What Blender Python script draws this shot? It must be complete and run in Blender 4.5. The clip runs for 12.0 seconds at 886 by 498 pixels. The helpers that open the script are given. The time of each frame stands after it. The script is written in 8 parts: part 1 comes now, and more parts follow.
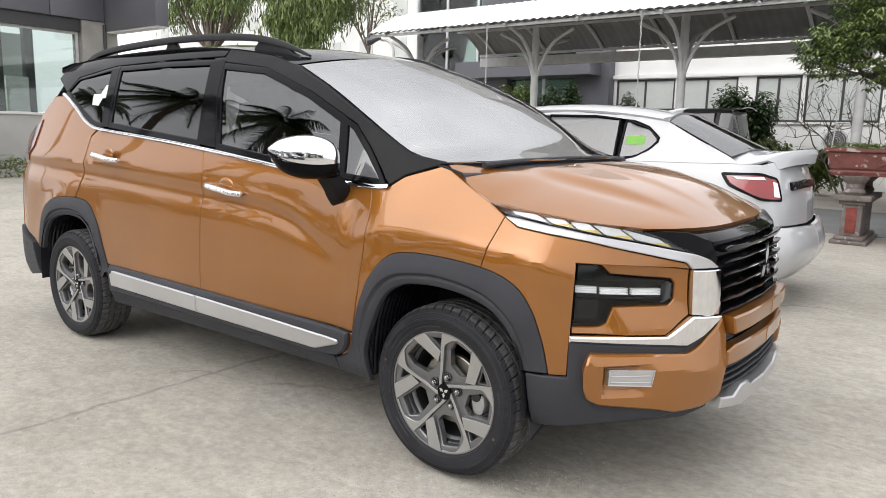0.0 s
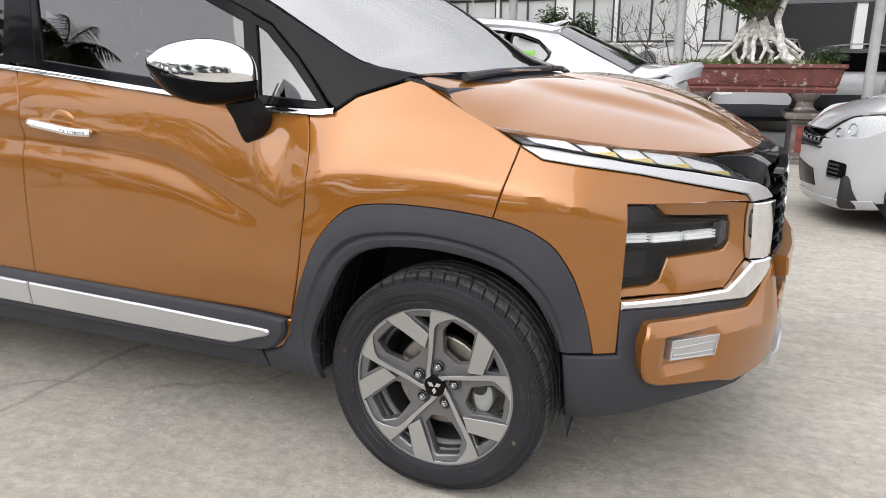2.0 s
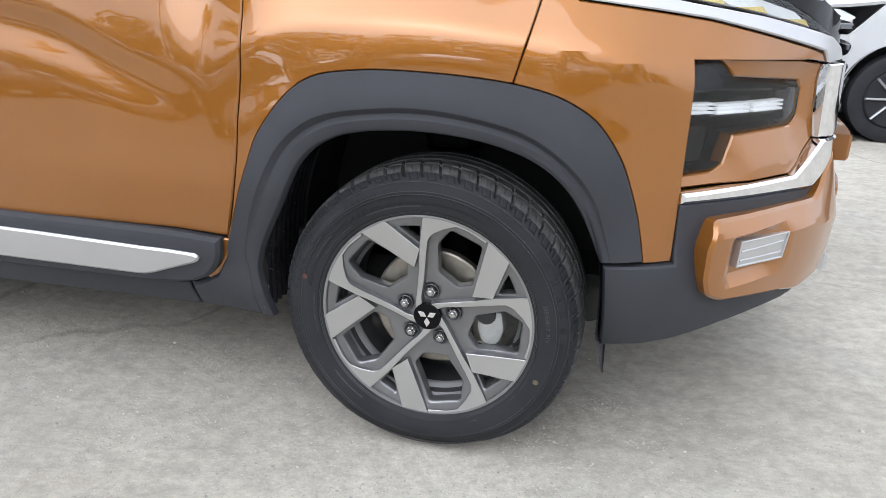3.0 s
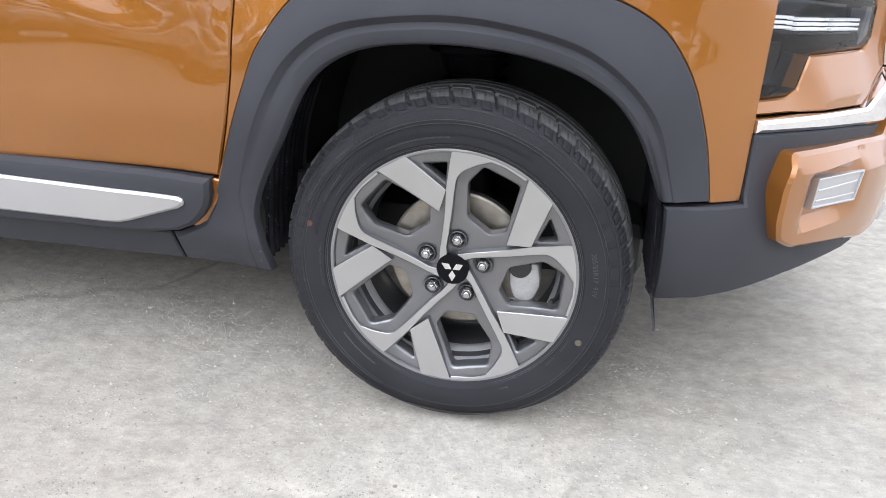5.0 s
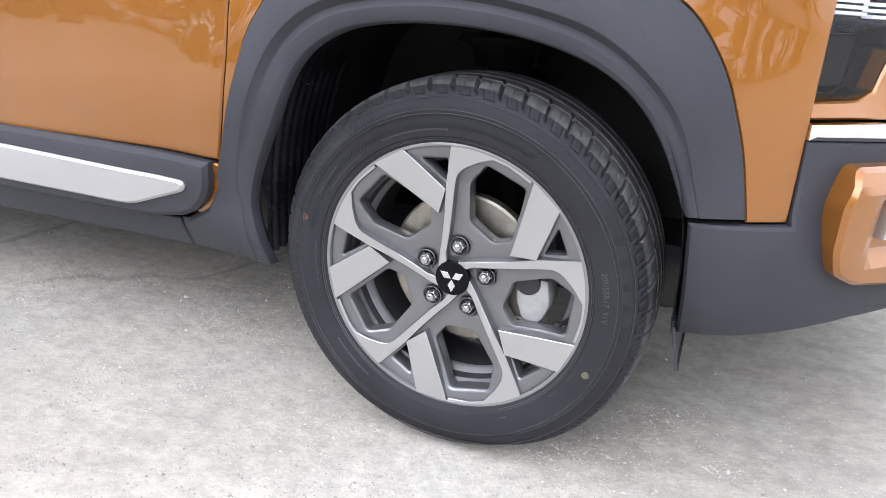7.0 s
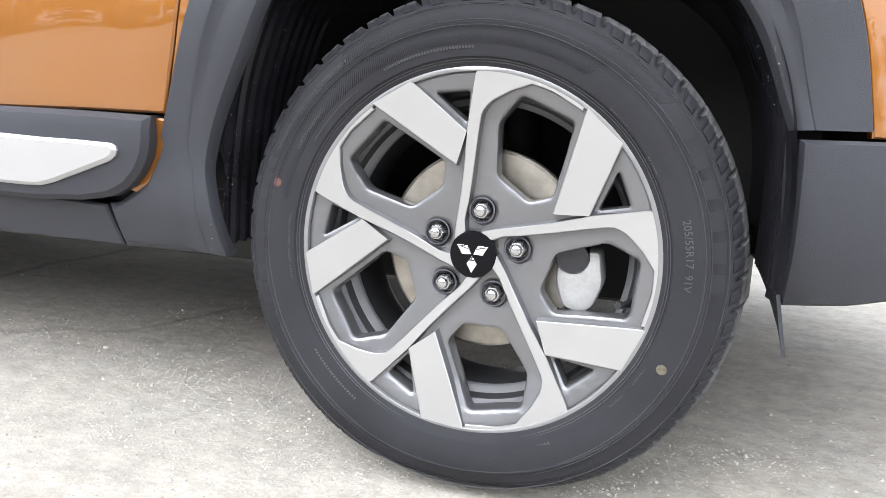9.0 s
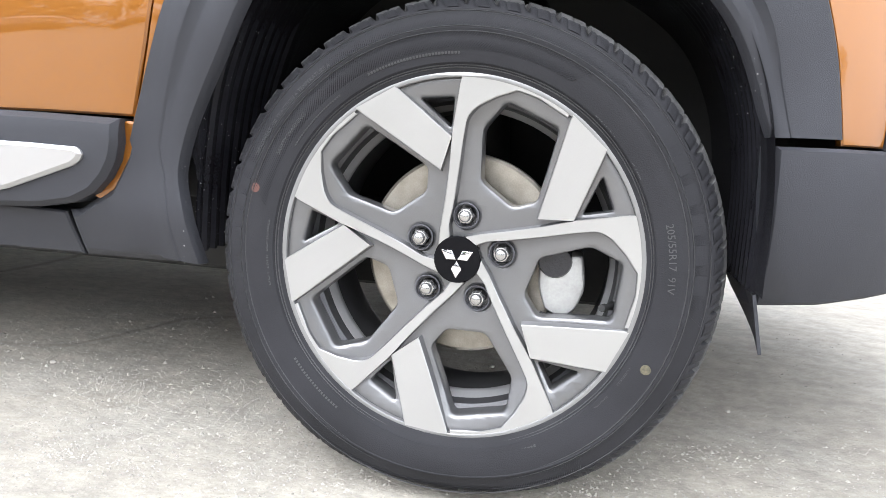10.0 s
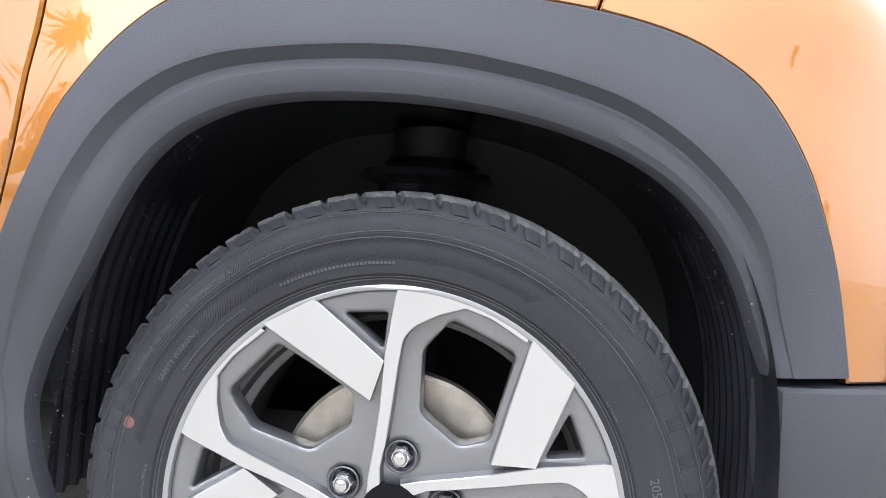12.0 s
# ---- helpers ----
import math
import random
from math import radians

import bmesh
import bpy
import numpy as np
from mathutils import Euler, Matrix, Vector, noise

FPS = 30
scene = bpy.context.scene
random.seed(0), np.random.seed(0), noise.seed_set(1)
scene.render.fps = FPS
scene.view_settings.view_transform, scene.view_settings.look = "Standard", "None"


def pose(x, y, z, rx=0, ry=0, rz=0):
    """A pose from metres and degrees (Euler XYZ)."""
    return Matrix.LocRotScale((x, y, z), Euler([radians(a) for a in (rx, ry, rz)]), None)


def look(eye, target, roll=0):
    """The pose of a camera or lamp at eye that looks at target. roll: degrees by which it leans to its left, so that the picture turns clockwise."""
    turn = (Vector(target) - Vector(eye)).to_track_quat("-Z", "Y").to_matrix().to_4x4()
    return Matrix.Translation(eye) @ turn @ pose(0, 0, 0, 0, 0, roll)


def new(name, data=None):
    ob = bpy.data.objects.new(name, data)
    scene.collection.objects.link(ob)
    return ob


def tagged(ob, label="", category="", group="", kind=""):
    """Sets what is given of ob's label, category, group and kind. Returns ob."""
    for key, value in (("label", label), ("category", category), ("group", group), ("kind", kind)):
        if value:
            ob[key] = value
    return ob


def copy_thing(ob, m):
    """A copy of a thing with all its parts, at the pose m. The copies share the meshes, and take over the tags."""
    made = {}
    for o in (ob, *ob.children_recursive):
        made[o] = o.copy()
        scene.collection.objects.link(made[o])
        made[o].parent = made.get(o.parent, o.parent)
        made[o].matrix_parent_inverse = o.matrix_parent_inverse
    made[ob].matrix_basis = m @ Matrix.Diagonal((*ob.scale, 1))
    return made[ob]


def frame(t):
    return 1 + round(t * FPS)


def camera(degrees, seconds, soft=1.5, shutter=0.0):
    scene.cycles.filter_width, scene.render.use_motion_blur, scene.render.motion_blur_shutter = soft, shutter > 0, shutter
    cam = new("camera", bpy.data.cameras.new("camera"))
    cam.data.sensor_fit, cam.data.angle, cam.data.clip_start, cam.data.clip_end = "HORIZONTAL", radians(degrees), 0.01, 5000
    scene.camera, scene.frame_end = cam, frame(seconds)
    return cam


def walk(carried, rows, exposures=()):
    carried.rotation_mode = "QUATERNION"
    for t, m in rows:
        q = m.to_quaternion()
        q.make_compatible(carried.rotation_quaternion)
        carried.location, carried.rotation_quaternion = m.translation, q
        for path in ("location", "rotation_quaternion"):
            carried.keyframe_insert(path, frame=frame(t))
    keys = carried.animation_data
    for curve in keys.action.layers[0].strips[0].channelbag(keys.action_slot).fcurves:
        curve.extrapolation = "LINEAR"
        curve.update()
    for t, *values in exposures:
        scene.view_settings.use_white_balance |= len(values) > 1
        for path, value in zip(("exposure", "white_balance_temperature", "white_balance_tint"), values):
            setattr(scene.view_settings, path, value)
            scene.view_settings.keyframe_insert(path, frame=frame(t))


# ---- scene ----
cam = camera(64.0, 12.0, soft=0.65)
PATH = [
    (0, (1.498, -2.018, 1.269), (0.311, -0.44, 0.947), 1.3),
    (0.5, (1.339, -1.984, 1.248), (0.243, -0.344, 0.914), 1.0),
    (1, (1.164, -1.918, 1.244), (0.18, -0.214, 0.882), 0.8),
    (1.5, (0.911, -1.815, 1.224), (0.054, -0.058, 0.804), 0.4),
    (2, (0.696, -1.671, 1.189), (-0.026, 0.124, 0.684), 0.2),
    (2.5, (0.501, -1.45, 1.104), (-0.09, 0.363, 0.5), 0.1),
    (3, (0.371, -1.319, 0.986), (-0.093, 0.497, 0.288), 0.3),
    (3.5, (0.25, -1.219, 0.909), (-0.118, 0.598, 0.16), 0.7),
    (3.7, (0.203, -1.199, 0.89), (-0.129, 0.617, 0.123), 0.9),
    (5.5, (0.242, -1.173, 0.852), (-0.17, 0.634, 0.101), 1.8),
    (6, (0.3, -1.144, 0.852), (-0.222, 0.637, 0.106), 1.5),
    (6.5, (0.373, -1.098, 0.837), (-0.251, 0.659, 0.113), 1.5),
    (7, (0.396, -1.016, 0.785), (-0.311, 0.717, 0.079), 1.9),
    (7.5, (0.326, -0.895, 0.662), (-0.398, 0.859, 0.031), 2.6),
    (7.7, (0.3, -0.859, 0.608), (-0.404, 0.931, 0.062), 3.0),
    (9.5, (0.204, -0.862, 0.472), (-0.316, 1.043, 0.155), 2.7),
    (10, (0.164, -0.877, 0.47), (-0.24, 1.058, 0.17), 3.1),
    (10.5, (0.113, -0.888, 0.466), (-0.185, 1.072, 0.2), 3.7),
    (11, (0.064, -0.892, 0.461), (-0.143, 1.086, 0.248), 4.1),
    (11.5, (0.081, -0.834, 0.523), (-0.083, 1.154, 0.372), 3.9),
    (12, (0.107, -0.706, 0.596), (-0.09, 1.285, 0.583), 3.6),
]
EXPOSURES = [(0.0, 0.02, 6450, 11), (2.5, 0.14, 6350, 12), (3.0, 0.26, 5950, 10), (3.5, 0.38, 5950, 12), (5.5, 0.62, 5900, 13), (7.5, 0.90, 5850, 14), (9.5, 1.20, 6050, 11), (11.0, 1.20, 6050, 11), (12.0, 1.33, 5900, 12)]
walk(cam, [(t, look(eye, target, roll)) for t, eye, target, roll in PATH], EXPOSURES)

# ---- light: bright overcast day ----
world = bpy.data.worlds.new("sky")
scene.world = world
world.use_nodes = True
wn, wl = world.node_tree.nodes, world.node_tree.links
sky = wn.new("ShaderNodeTexSky")
sky.sky_type, sky.sun_disc = "NISHITA", False
sky.sun_elevation, sky.sun_rotation = radians(42), radians(194)
sky.air_density, sky.dust_density, sky.ozone_density = 1.0, 4.0, 1.0
grey = wn.new("ShaderNodeHueSaturation")
grey.inputs["Saturation"].default_value = 0.12
cloud = wn.new("ShaderNodeTexNoise")
cloud.inputs["Scale"].default_value, cloud.inputs["Detail"].default_value = 2.2, 5.0
cloud_ramp = wn.new("ShaderNodeMapRange")
cloud_ramp.inputs["From Min"].default_value, cloud_ramp.inputs["From Max"].default_value = 0.3, 0.7
cloud_ramp.inputs["To Min"].default_value, cloud_ramp.inputs["To Max"].default_value = 0.85, 1.15
veil = wn.new("ShaderNodeMixRGB")
veil.inputs["Fac"].default_value = 0.72
veil.inputs["Color2"].default_value = (9.0, 9.1, 9.3, 1)
shade = wn.new("ShaderNodeMixRGB")
shade.blend_type = "MULTIPLY"
shade.inputs["Fac"].default_value = 1.0
wl.new(sky.outputs["Color"], grey.inputs["Color"])
wl.new(grey.outputs["Color"], veil.inputs["Color1"])
wl.new(cloud.outputs["Fac"], cloud_ramp.inputs["Value"])
wl.new(veil.outputs["Color"], shade.inputs["Color1"])
wl.new(cloud_ramp.outputs["Result"], shade.inputs["Color2"])
# an overcast dome: brightest overhead
where = wn.new("ShaderNodeTexCoord")
split = wn.new("ShaderNodeSeparateXYZ")
dome = wn.new("ShaderNodeMapRange")
dome.inputs["From Min"].default_value, dome.inputs["From Max"].default_value = 0.0, 1.0
dome.inputs["To Min"].default_value, dome.inputs["To Max"].default_value = 0.98, 1.22
lift = wn.new("ShaderNodeMixRGB")
lift.blend_type = "MULTIPLY"
lift.inputs["Fac"].default_value = 1.0
wl.new(where.outputs["Generated"], split.inputs["Vector"])
wl.new(split.outputs["Z"], dome.inputs["Value"])
wl.new(shade.outputs["Color"], lift.inputs["Color1"])
wl.new(dome.outputs["Result"], lift.inputs["Color2"])
wl.new(lift.outputs["Color"], wn["Background"].inputs["Color"])
wn["Background"].inputs["Strength"].default_value = 0.172
sun = new("sun", bpy.data.lights.new("sun", "SUN"))
sun.data.energy, sun.data.angle, sun.data.color = 1.15, radians(55), (1.0, 0.97, 0.92)
sun.matrix_world = look((-3, -12, 11), (0, 0, 0))


# ---- materials ----
def surface(name, base, rough=0.5, metal=0.0, coat=0.0, var=0.12, scale=6.0, bump=0.0, fine=150.0, rvar=0.08, spec=0.5, second=None):
    """A node material: colour varied at two scales, varied roughness and fine relief."""
    m = bpy.data.materials.new(name)
    m.use_nodes = True
    n, l = m.node_tree.nodes, m.node_tree.links
    b = n["Principled BSDF"]
    co = n.new("ShaderNodeTexCoord")
    big, small = n.new("ShaderNodeTexNoise"), n.new("ShaderNodeTexNoise")
    big.inputs["Scale"].default_value, big.inputs["Detail"].default_value = scale, 6.0
    small.inputs["Scale"].default_value, small.inputs["Detail"].default_value = fine, 3.0
    mix, mix2 = n.new("ShaderNodeMixRGB"), n.new("ShaderNodeMixRGB")
    lo = second or [c * (1 - var) for c in base]
    mix.inputs["Color1"].default_value = (*lo, 1)
    mix.inputs["Color2"].default_value = (*[min(1, c * (1 + var)) for c in base], 1)
    mix2.blend_type = "OVERLAY"
    mix2.inputs["Fac"].default_value = min(0.6, var)
    l.new(co.outputs["Object"], big.inputs["Vector"])
    l.new(co.outputs["Object"], small.inputs["Vector"])
    ramp = n.new("ShaderNodeMapRange")
    ramp.inputs["From Min"].default_value, ramp.inputs["From Max"].default_value = 0.32, 0.68
    l.new(big.outputs["Fac"], ramp.inputs["Value"])
    l.new(ramp.outputs["Result"], mix.inputs["Fac"])
    l.new(mix.outputs["Color"], mix2.inputs["Color1"])
    l.new(small.outputs["Fac"], mix2.inputs["Color2"])
    l.new(mix2.outputs["Color"], b.inputs["Base Color"])
    rr = n.new("ShaderNodeMapRange")
    rr.inputs["To Min"].default_value, rr.inputs["To Max"].default_value = max(0.0, rough - rvar), min(1.0, rough + rvar)
    l.new(big.outputs["Fac"], rr.inputs["Value"])
    l.new(rr.outputs["Result"], b.inputs["Roughness"])
    b.inputs["Metallic"].default_value = metal
    b.inputs["Coat Weight"].default_value, b.inputs["Coat Roughness"].default_value = coat, 0.02
    b.inputs["Specular IOR Level"].default_value = spec
    if bump:
        bm_ = n.new("ShaderNodeBump")
        bm_.inputs["Strength"].default_value, bm_.inputs["Distance"].default_value = bump, 0.002
        l.new(small.outputs["Fac"], bm_.inputs["Height"])
        l.new(bm_.outputs["Normal"], b.inputs["Normal"])
    return m


def glass(name, tint, rough=0.0, ior=1.5):
    """A thin pane: it lets tinted light through and mirrors at its face."""
    m = bpy.data.materials.new(name)
    m.use_nodes = True
    n, l = m.node_tree.nodes, m.node_tree.links
    n.remove(n["Principled BSDF"])
    t, g, f, x = n.new("ShaderNodeBsdfTransparent"), n.new("ShaderNodeBsdfGlossy"), n.new("ShaderNodeFresnel"), n.new("ShaderNodeMixShader")
    t.inputs["Color"].default_value = (*tint, 1)
    g.inputs["Roughness"].default_value = rough
    f.inputs["IOR"].default_value = ior
    l.new(f.outputs["Fac"], x.inputs["Fac"])
    l.new(t.outputs["BSDF"], x.inputs[1])
    l.new(g.outputs["BSDF"], x.inputs[2])
    l.new(x.outputs["Shader"], n["Material Output"].inputs["Surface"])
    return m


ORANGE = surface("orange_metallic_paint", (0.300, 0.1125, 0.0145), 0.38, 0.54, 1.0, 0.05, 3, 0.02, 900, 0.02, 0.2)
ORANGE.node_tree.nodes["Principled BSDF"].inputs["Coat IOR"].default_value = 1.62
WHITE = surface("white_paint", (0.46, 0.465, 0.478), 0.35, 0, 1.0, 0.02, 3, 0, 200, 0.02)
SILVERP = surface("silver_paint", (0.45, 0.45, 0.46), 0.35, 0.6, 1.0, 0.04, 3, 0, 300, 0.02)
BLUEP = surface("blue_paint", (0.03, 0.05, 0.16), 0.35, 0.3, 1.0, 0.05)
DARKP = surface("dark_paint", (0.03, 0.03, 0.035), 0.35, 0.2, 1.0, 0.05)
GLOSSBLACK = surface("gloss_black", (0.005, 0.005, 0.006), 0.06, 0, 0.0, 0.1, 4, 0, 200, 0.03, 0.09)
PILLAR = surface("satin_black_pillar", (0.013, 0.013, 0.014), 0.45, 0, 0, 0.1, 5, 0.2, 900, 0.05, 0.14)
PLASTIC = surface("black_textured_plastic", (0.039, 0.040, 0.0465), 0.52, 0, 0, 0.10, 5, 0.35, 1300, 0.05, 0.24)
LINER = surface("arch_liner_plastic", (0.019, 0.019, 0.023), 0.18, 0, 0, 0.3, 10, 0.3, 400, 0.12)
RUBBER = surface("tyre_rubber", (0.0235, 0.0235, 0.0265), 0.60, 0, 0, 0.15, 9, 0.3, 700, 0.06, 0.16)
# Tread grey holds both dust and light from above under the arch
TREAD = surface("dusty_lit_tread_rubber", (0.080, 0.079, 0.079), 0.62, 0, 0, 0.35, 40, 0.4, 500, 0.08, 0.2)
RUBBER_OLD = surface("mould_sheen_rubber", (0.060, 0.060, 0.062), 0.5, 0, 0, 0.1, 9, 0.1, 700, 0.05, 0.3)
SATINBLACK = surface("satin_black", (0.013, 0.013, 0.014), 0.40, 0, 0, 0.1, 5, 0.1, 600, 0.05, 0.18)
SEAL = surface("rubber_seal", (0.012, 0.012, 0.012), 0.6, 0, 0, 0.1)
CHROME = surface("chrome", (0.82, 0.82, 0.84), 0.04, 1.0, 0, 0.02, 4, 0, 200, 0.02)
SATIN = surface("satin_silver", (0.56, 0.56, 0.57), 0.34, 0.75, 0, 0.04, 4, 0.03, 800, 0.03)
MACHINED = surface("machined_alloy", (0.42, 0.416, 0.408), 0.37, 0.74, 0.0, 0.03, 6, 0.03, 900, 0.04)
GREYRIM = surface("grey_painted_alloy", (0.165, 0.165, 0.169), 0.36, 0.65, 0.5, 0.08, 8, 0.02, 900, 0.05)
LIP = surface("silver_rim_edge", (0.24, 0.24, 0.24), 0.40, 0.6, 0.0, 0.05, 12, 0, 300)
STEP = surface("silver_rim_step", (0.52, 0.52, 0.53), 0.34, 0.75, 0.2, 0.06, 12, 0, 300)
# Barrel far darker than the silver step: shade behind the spokes as colour
BARREL = surface("shaded_rim_barrel", (0.06, 0.06, 0.063), 0.40, 0.5, 0.2, 0.15, 12, 0, 300)
NUT = surface("plated_nut", (0.46, 0.455, 0.45), 0.17, 0.9, 0, 0.05, 40)
STEEL = surface("disc_steel", (0.31, 0.285, 0.245), 0.42, 0.9, 0, 0.2, 40, 0.15, 500)
CAST = surface("cast_alloy", (0.36, 0.36, 0.35), 0.5, 0.3, 0, 0.15, 30, 0.25, 260)
RED = surface("red_lens", (0.24, 0.010, 0.010), 0.12, 0, 1.0, 0.15)
DARKRED = surface("dark_red_lens", (0.11, 0.010, 0.010), 0.10, 0, 1.0, 0.15)
AMBER = surface("amber_lens", (0.88, 0.70, 0.24), 0.2, 0, 0.6, 0.1)
LENSWHITE = surface("pearl_reflector", (0.90, 0.90, 0.90), 0.25, 0.0, 0.5, 0.05, 60)
LAMPGREY = surface("lamp_bezel_grey", (0.10, 0.10, 0.11), 0.3, 0.2, 0.5, 0.1)
CABIN = surface("cabin_fabric", (0.04, 0.04, 0.042), 0.8, 0, 0, 0.15, 30, 0.3, 500)
PAPER = surface("paper", (0.8, 0.8, 0.78), 0.7)
GREENLABEL = surface("green_sticker", (0.17, 0.40, 0.06), 0.6)
SCREEN = glass("windscreen_glass", (0.60, 0.62, 0.61), 0.0, 8.5)
TINT = glass("tinted_glass", (0.12, 0.125, 0.13), 0.0, 2.3)
PRIVACY = glass("privacy_glass", (0.025, 0.025, 0.027), 0.0, 1.9)
CLEAR = glass("clear_lens", (0.9, 0.92, 0.94), 0.0, 1.45)
LED = surface("lit_led_bar", (0.9, 0.9, 0.9), 0.3)
LED.node_tree.nodes["Principled BSDF"].inputs["Emission Color"].default_value = (1.0, 0.99, 0.96, 1)
LED.node_tree.nodes["Principled BSDF"].inputs["Emission Strength"].default_value = 0.2
BACKGLASS = glass("rear_screen_glass", (0.22, 0.23, 0.24), 0.0, 3.2)


# ---- building blocks ----
def finish(me, material, smooth=True, angle=32):
    me.materials.append(material)
    if smooth:
        me.polygons.foreach_set("use_smooth", [True] * len(me.polygons))
        me.set_sharp_from_angle(angle=radians(angle))


def part(name, bm, material, parent=None, label="", smooth=True, angle=32, at=None):
    """Links a bmesh (or a mesh) as one object under parent."""
    if isinstance(bm, bmesh.types.BMesh):
        me = bpy.data.meshes.new(name)
        bm.to_mesh(me)
        bm.free()
    else:
        me = bm
    if not me.materials:
        finish(me, material, smooth, angle)
    ob = new(name, me)
    if at is not None:
        ob.matrix_basis = at
    if parent:
        ob.parent = parent
    if label:
        ob["label"] = label
    return ob


def thing(name, label, category, at=None, group="", kind=""):
    ob = new(name)
    ob.empty_display_size = 0.1
    if at is not None:
        ob.matrix_basis = at
    return tagged(ob, label, category, group, kind)


def pydata(name, verts, faces):
    me = bpy.data.meshes.new(name)
    me.from_pydata([tuple(map(float, v)) for v in verts], [], faces)
    me.update()
    return me


def box(bm, x0, x1, y0, y1, z0, z1, bevel=0.0):
    r = bmesh.ops.create_cube(bm, size=1.0)
    bmesh.ops.scale(bm, vec=(x1 - x0, y1 - y0, z1 - z0), verts=r["verts"])
    bmesh.ops.translate(bm, vec=((x0 + x1) / 2, (y0 + y1) / 2, (z0 + z1) / 2), verts=r["verts"])
    if bevel:
        edges = list({e for v in r["verts"] for e in v.link_edges})
        bmesh.ops.bevel(bm, geom=edges, offset=bevel, segments=2, affect="EDGES", profile=0.5)
    return bm


def boxed(x0, x1, y0, y1, z0, z1, bevel=0.0):
    return box(bmesh.new(), x0, x1, y0, y1, z0, z1, bevel)


def tube(points, radius, sides=8, cap=True, flat=1.0):
    """A tube along points; radius a number or one per point; flat squeezes it."""
    P = [Vector(p) for p in points]
    R = radius if isinstance(radius, (list, tuple)) else [radius] * len(P)
    bm, rings, ref = bmesh.new(), [], None
    for i, p in enumerate(P):
        t = (P[min(i + 1, len(P) - 1)] - P[max(i - 1, 0)]).normalized()
        ref = (ref if ref is not None else (Vector((0, 0, 1)) if abs(t.z) < 0.9 else Vector((1, 0, 0))))
        a = t.cross(ref).normalized()
        b = a.cross(t).normalized()
        ref = b
        rings.append([bm.verts.new(p + R[i] * (math.cos(k * math.tau / sides) * a + flat * math.sin(k * math.tau / sides) * b)) for k in range(sides)])
    for r0, r1 in zip(rings, rings[1:]):
        for k in range(sides):
            bm.faces.new((r0[k], r0[(k + 1) % sides], r1[(k + 1) % sides], r1[k]))
    if cap:
        bm.faces.new(rings[0][::-1])
        bm.faces.new(rings[-1])
    bmesh.ops.recalc_face_normals(bm, faces=bm.faces)
    return bm


def lathe(profile, n=96, axis="y"):
    """Turns a profile of (radius, along) about an axis."""
    bm, rings = bmesh.new(), []
    for k in range(n):
        c, s = math.cos(k * math.tau / n), math.sin(k * math.tau / n)
        rings.append([bm.verts.new((r * c, y, r * s) if axis == "y" else (r * c, r * s, y)) for r, y in profile])
    for k in range(n):
        a, b = rings[k], rings[(k + 1) % n]
        for j in range(len(profile) - 1):
            bm.faces.new((a[j], a[j + 1], b[j + 1], b[j]))
    bmesh.ops.recalc_face_normals(bm, faces=bm.faces)
    return bm


def catmull(points, n=10):
    """A smooth curve through points."""
    P = [np.array(p, float) for p in points]
    Q = [2 * P[0] - P[1]] + P + [2 * P[-1] - P[-2]]
    out = []
    for a, b, c, d in zip(Q, Q[1:], Q[2:], Q[3:]):
        t1 = np.linalg.norm(b - a) ** 0.5
        t2 = t1 + np.linalg.norm(c - b) ** 0.5
        t3 = t2 + np.linalg.norm(d - c) ** 0.5
        for t in np.linspace(t1, t2, n, endpoint=False):
            a1, a2, a3 = (t1 - t) / t1 * a + t / t1 * b, ((t2 - t) * b + (t - t1) * c) / (t2 - t1), ((t3 - t) * c + (t - t2) * d) / (t3 - t2)
            b1, b2 = ((t2 - t) * a1 + t * a2) / t2, ((t3 - t) * a2 + (t - t1) * a3) / (t3 - t1)
            out.append(((t2 - t) * b1 + (t - t1) * b2) / (t2 - t1))
    return np.array(out + [P[-1]])


def resample(points, n):
    p = np.array(points, float)
    s = np.r_[0, np.cumsum(np.linalg.norm(np.diff(p, axis=0), axis=1))]
    q = np.linspace(0, s[-1], n)
    return np.stack([np.interp(q, s, p[:, k]) for k in range(p.shape[1])], 1)


def ramp_at(v, table):
    xs, ys = zip(*table)
    return float(np.interp(v, xs, ys))


def soft_table(table, sigma):
    """A table of (x, value) smoothed to a curve without kinks, for np.interp."""
    xs, ys = zip(*table)
    x = np.arange(xs[0] - 4 * sigma, xs[-1] + 4 * sigma, sigma / 5)
    y = np.interp(x, xs, ys)
    slope0, slope1 = (ys[1] - ys[0]) / (xs[1] - xs[0]), (ys[-1] - ys[-2]) / (xs[-1] - xs[-2])
    y = np.where(x < xs[0], ys[0] + slope0 * (x - xs[0]), np.where(x > xs[-1], ys[-1] + slope1 * (x - xs[-1]), y))
    k = np.exp(-0.5 * (np.arange(-15, 16) / 5) ** 2)
    z = np.convolve(np.pad(y, 15, mode="reflect", reflect_type="odd"), k / k.sum(), mode="valid")
    inside = (x >= xs[0]) & (x <= xs[-1])
    return x[inside], z[inside]


def soft_at(v, table):
    return float(np.interp(v, *table))


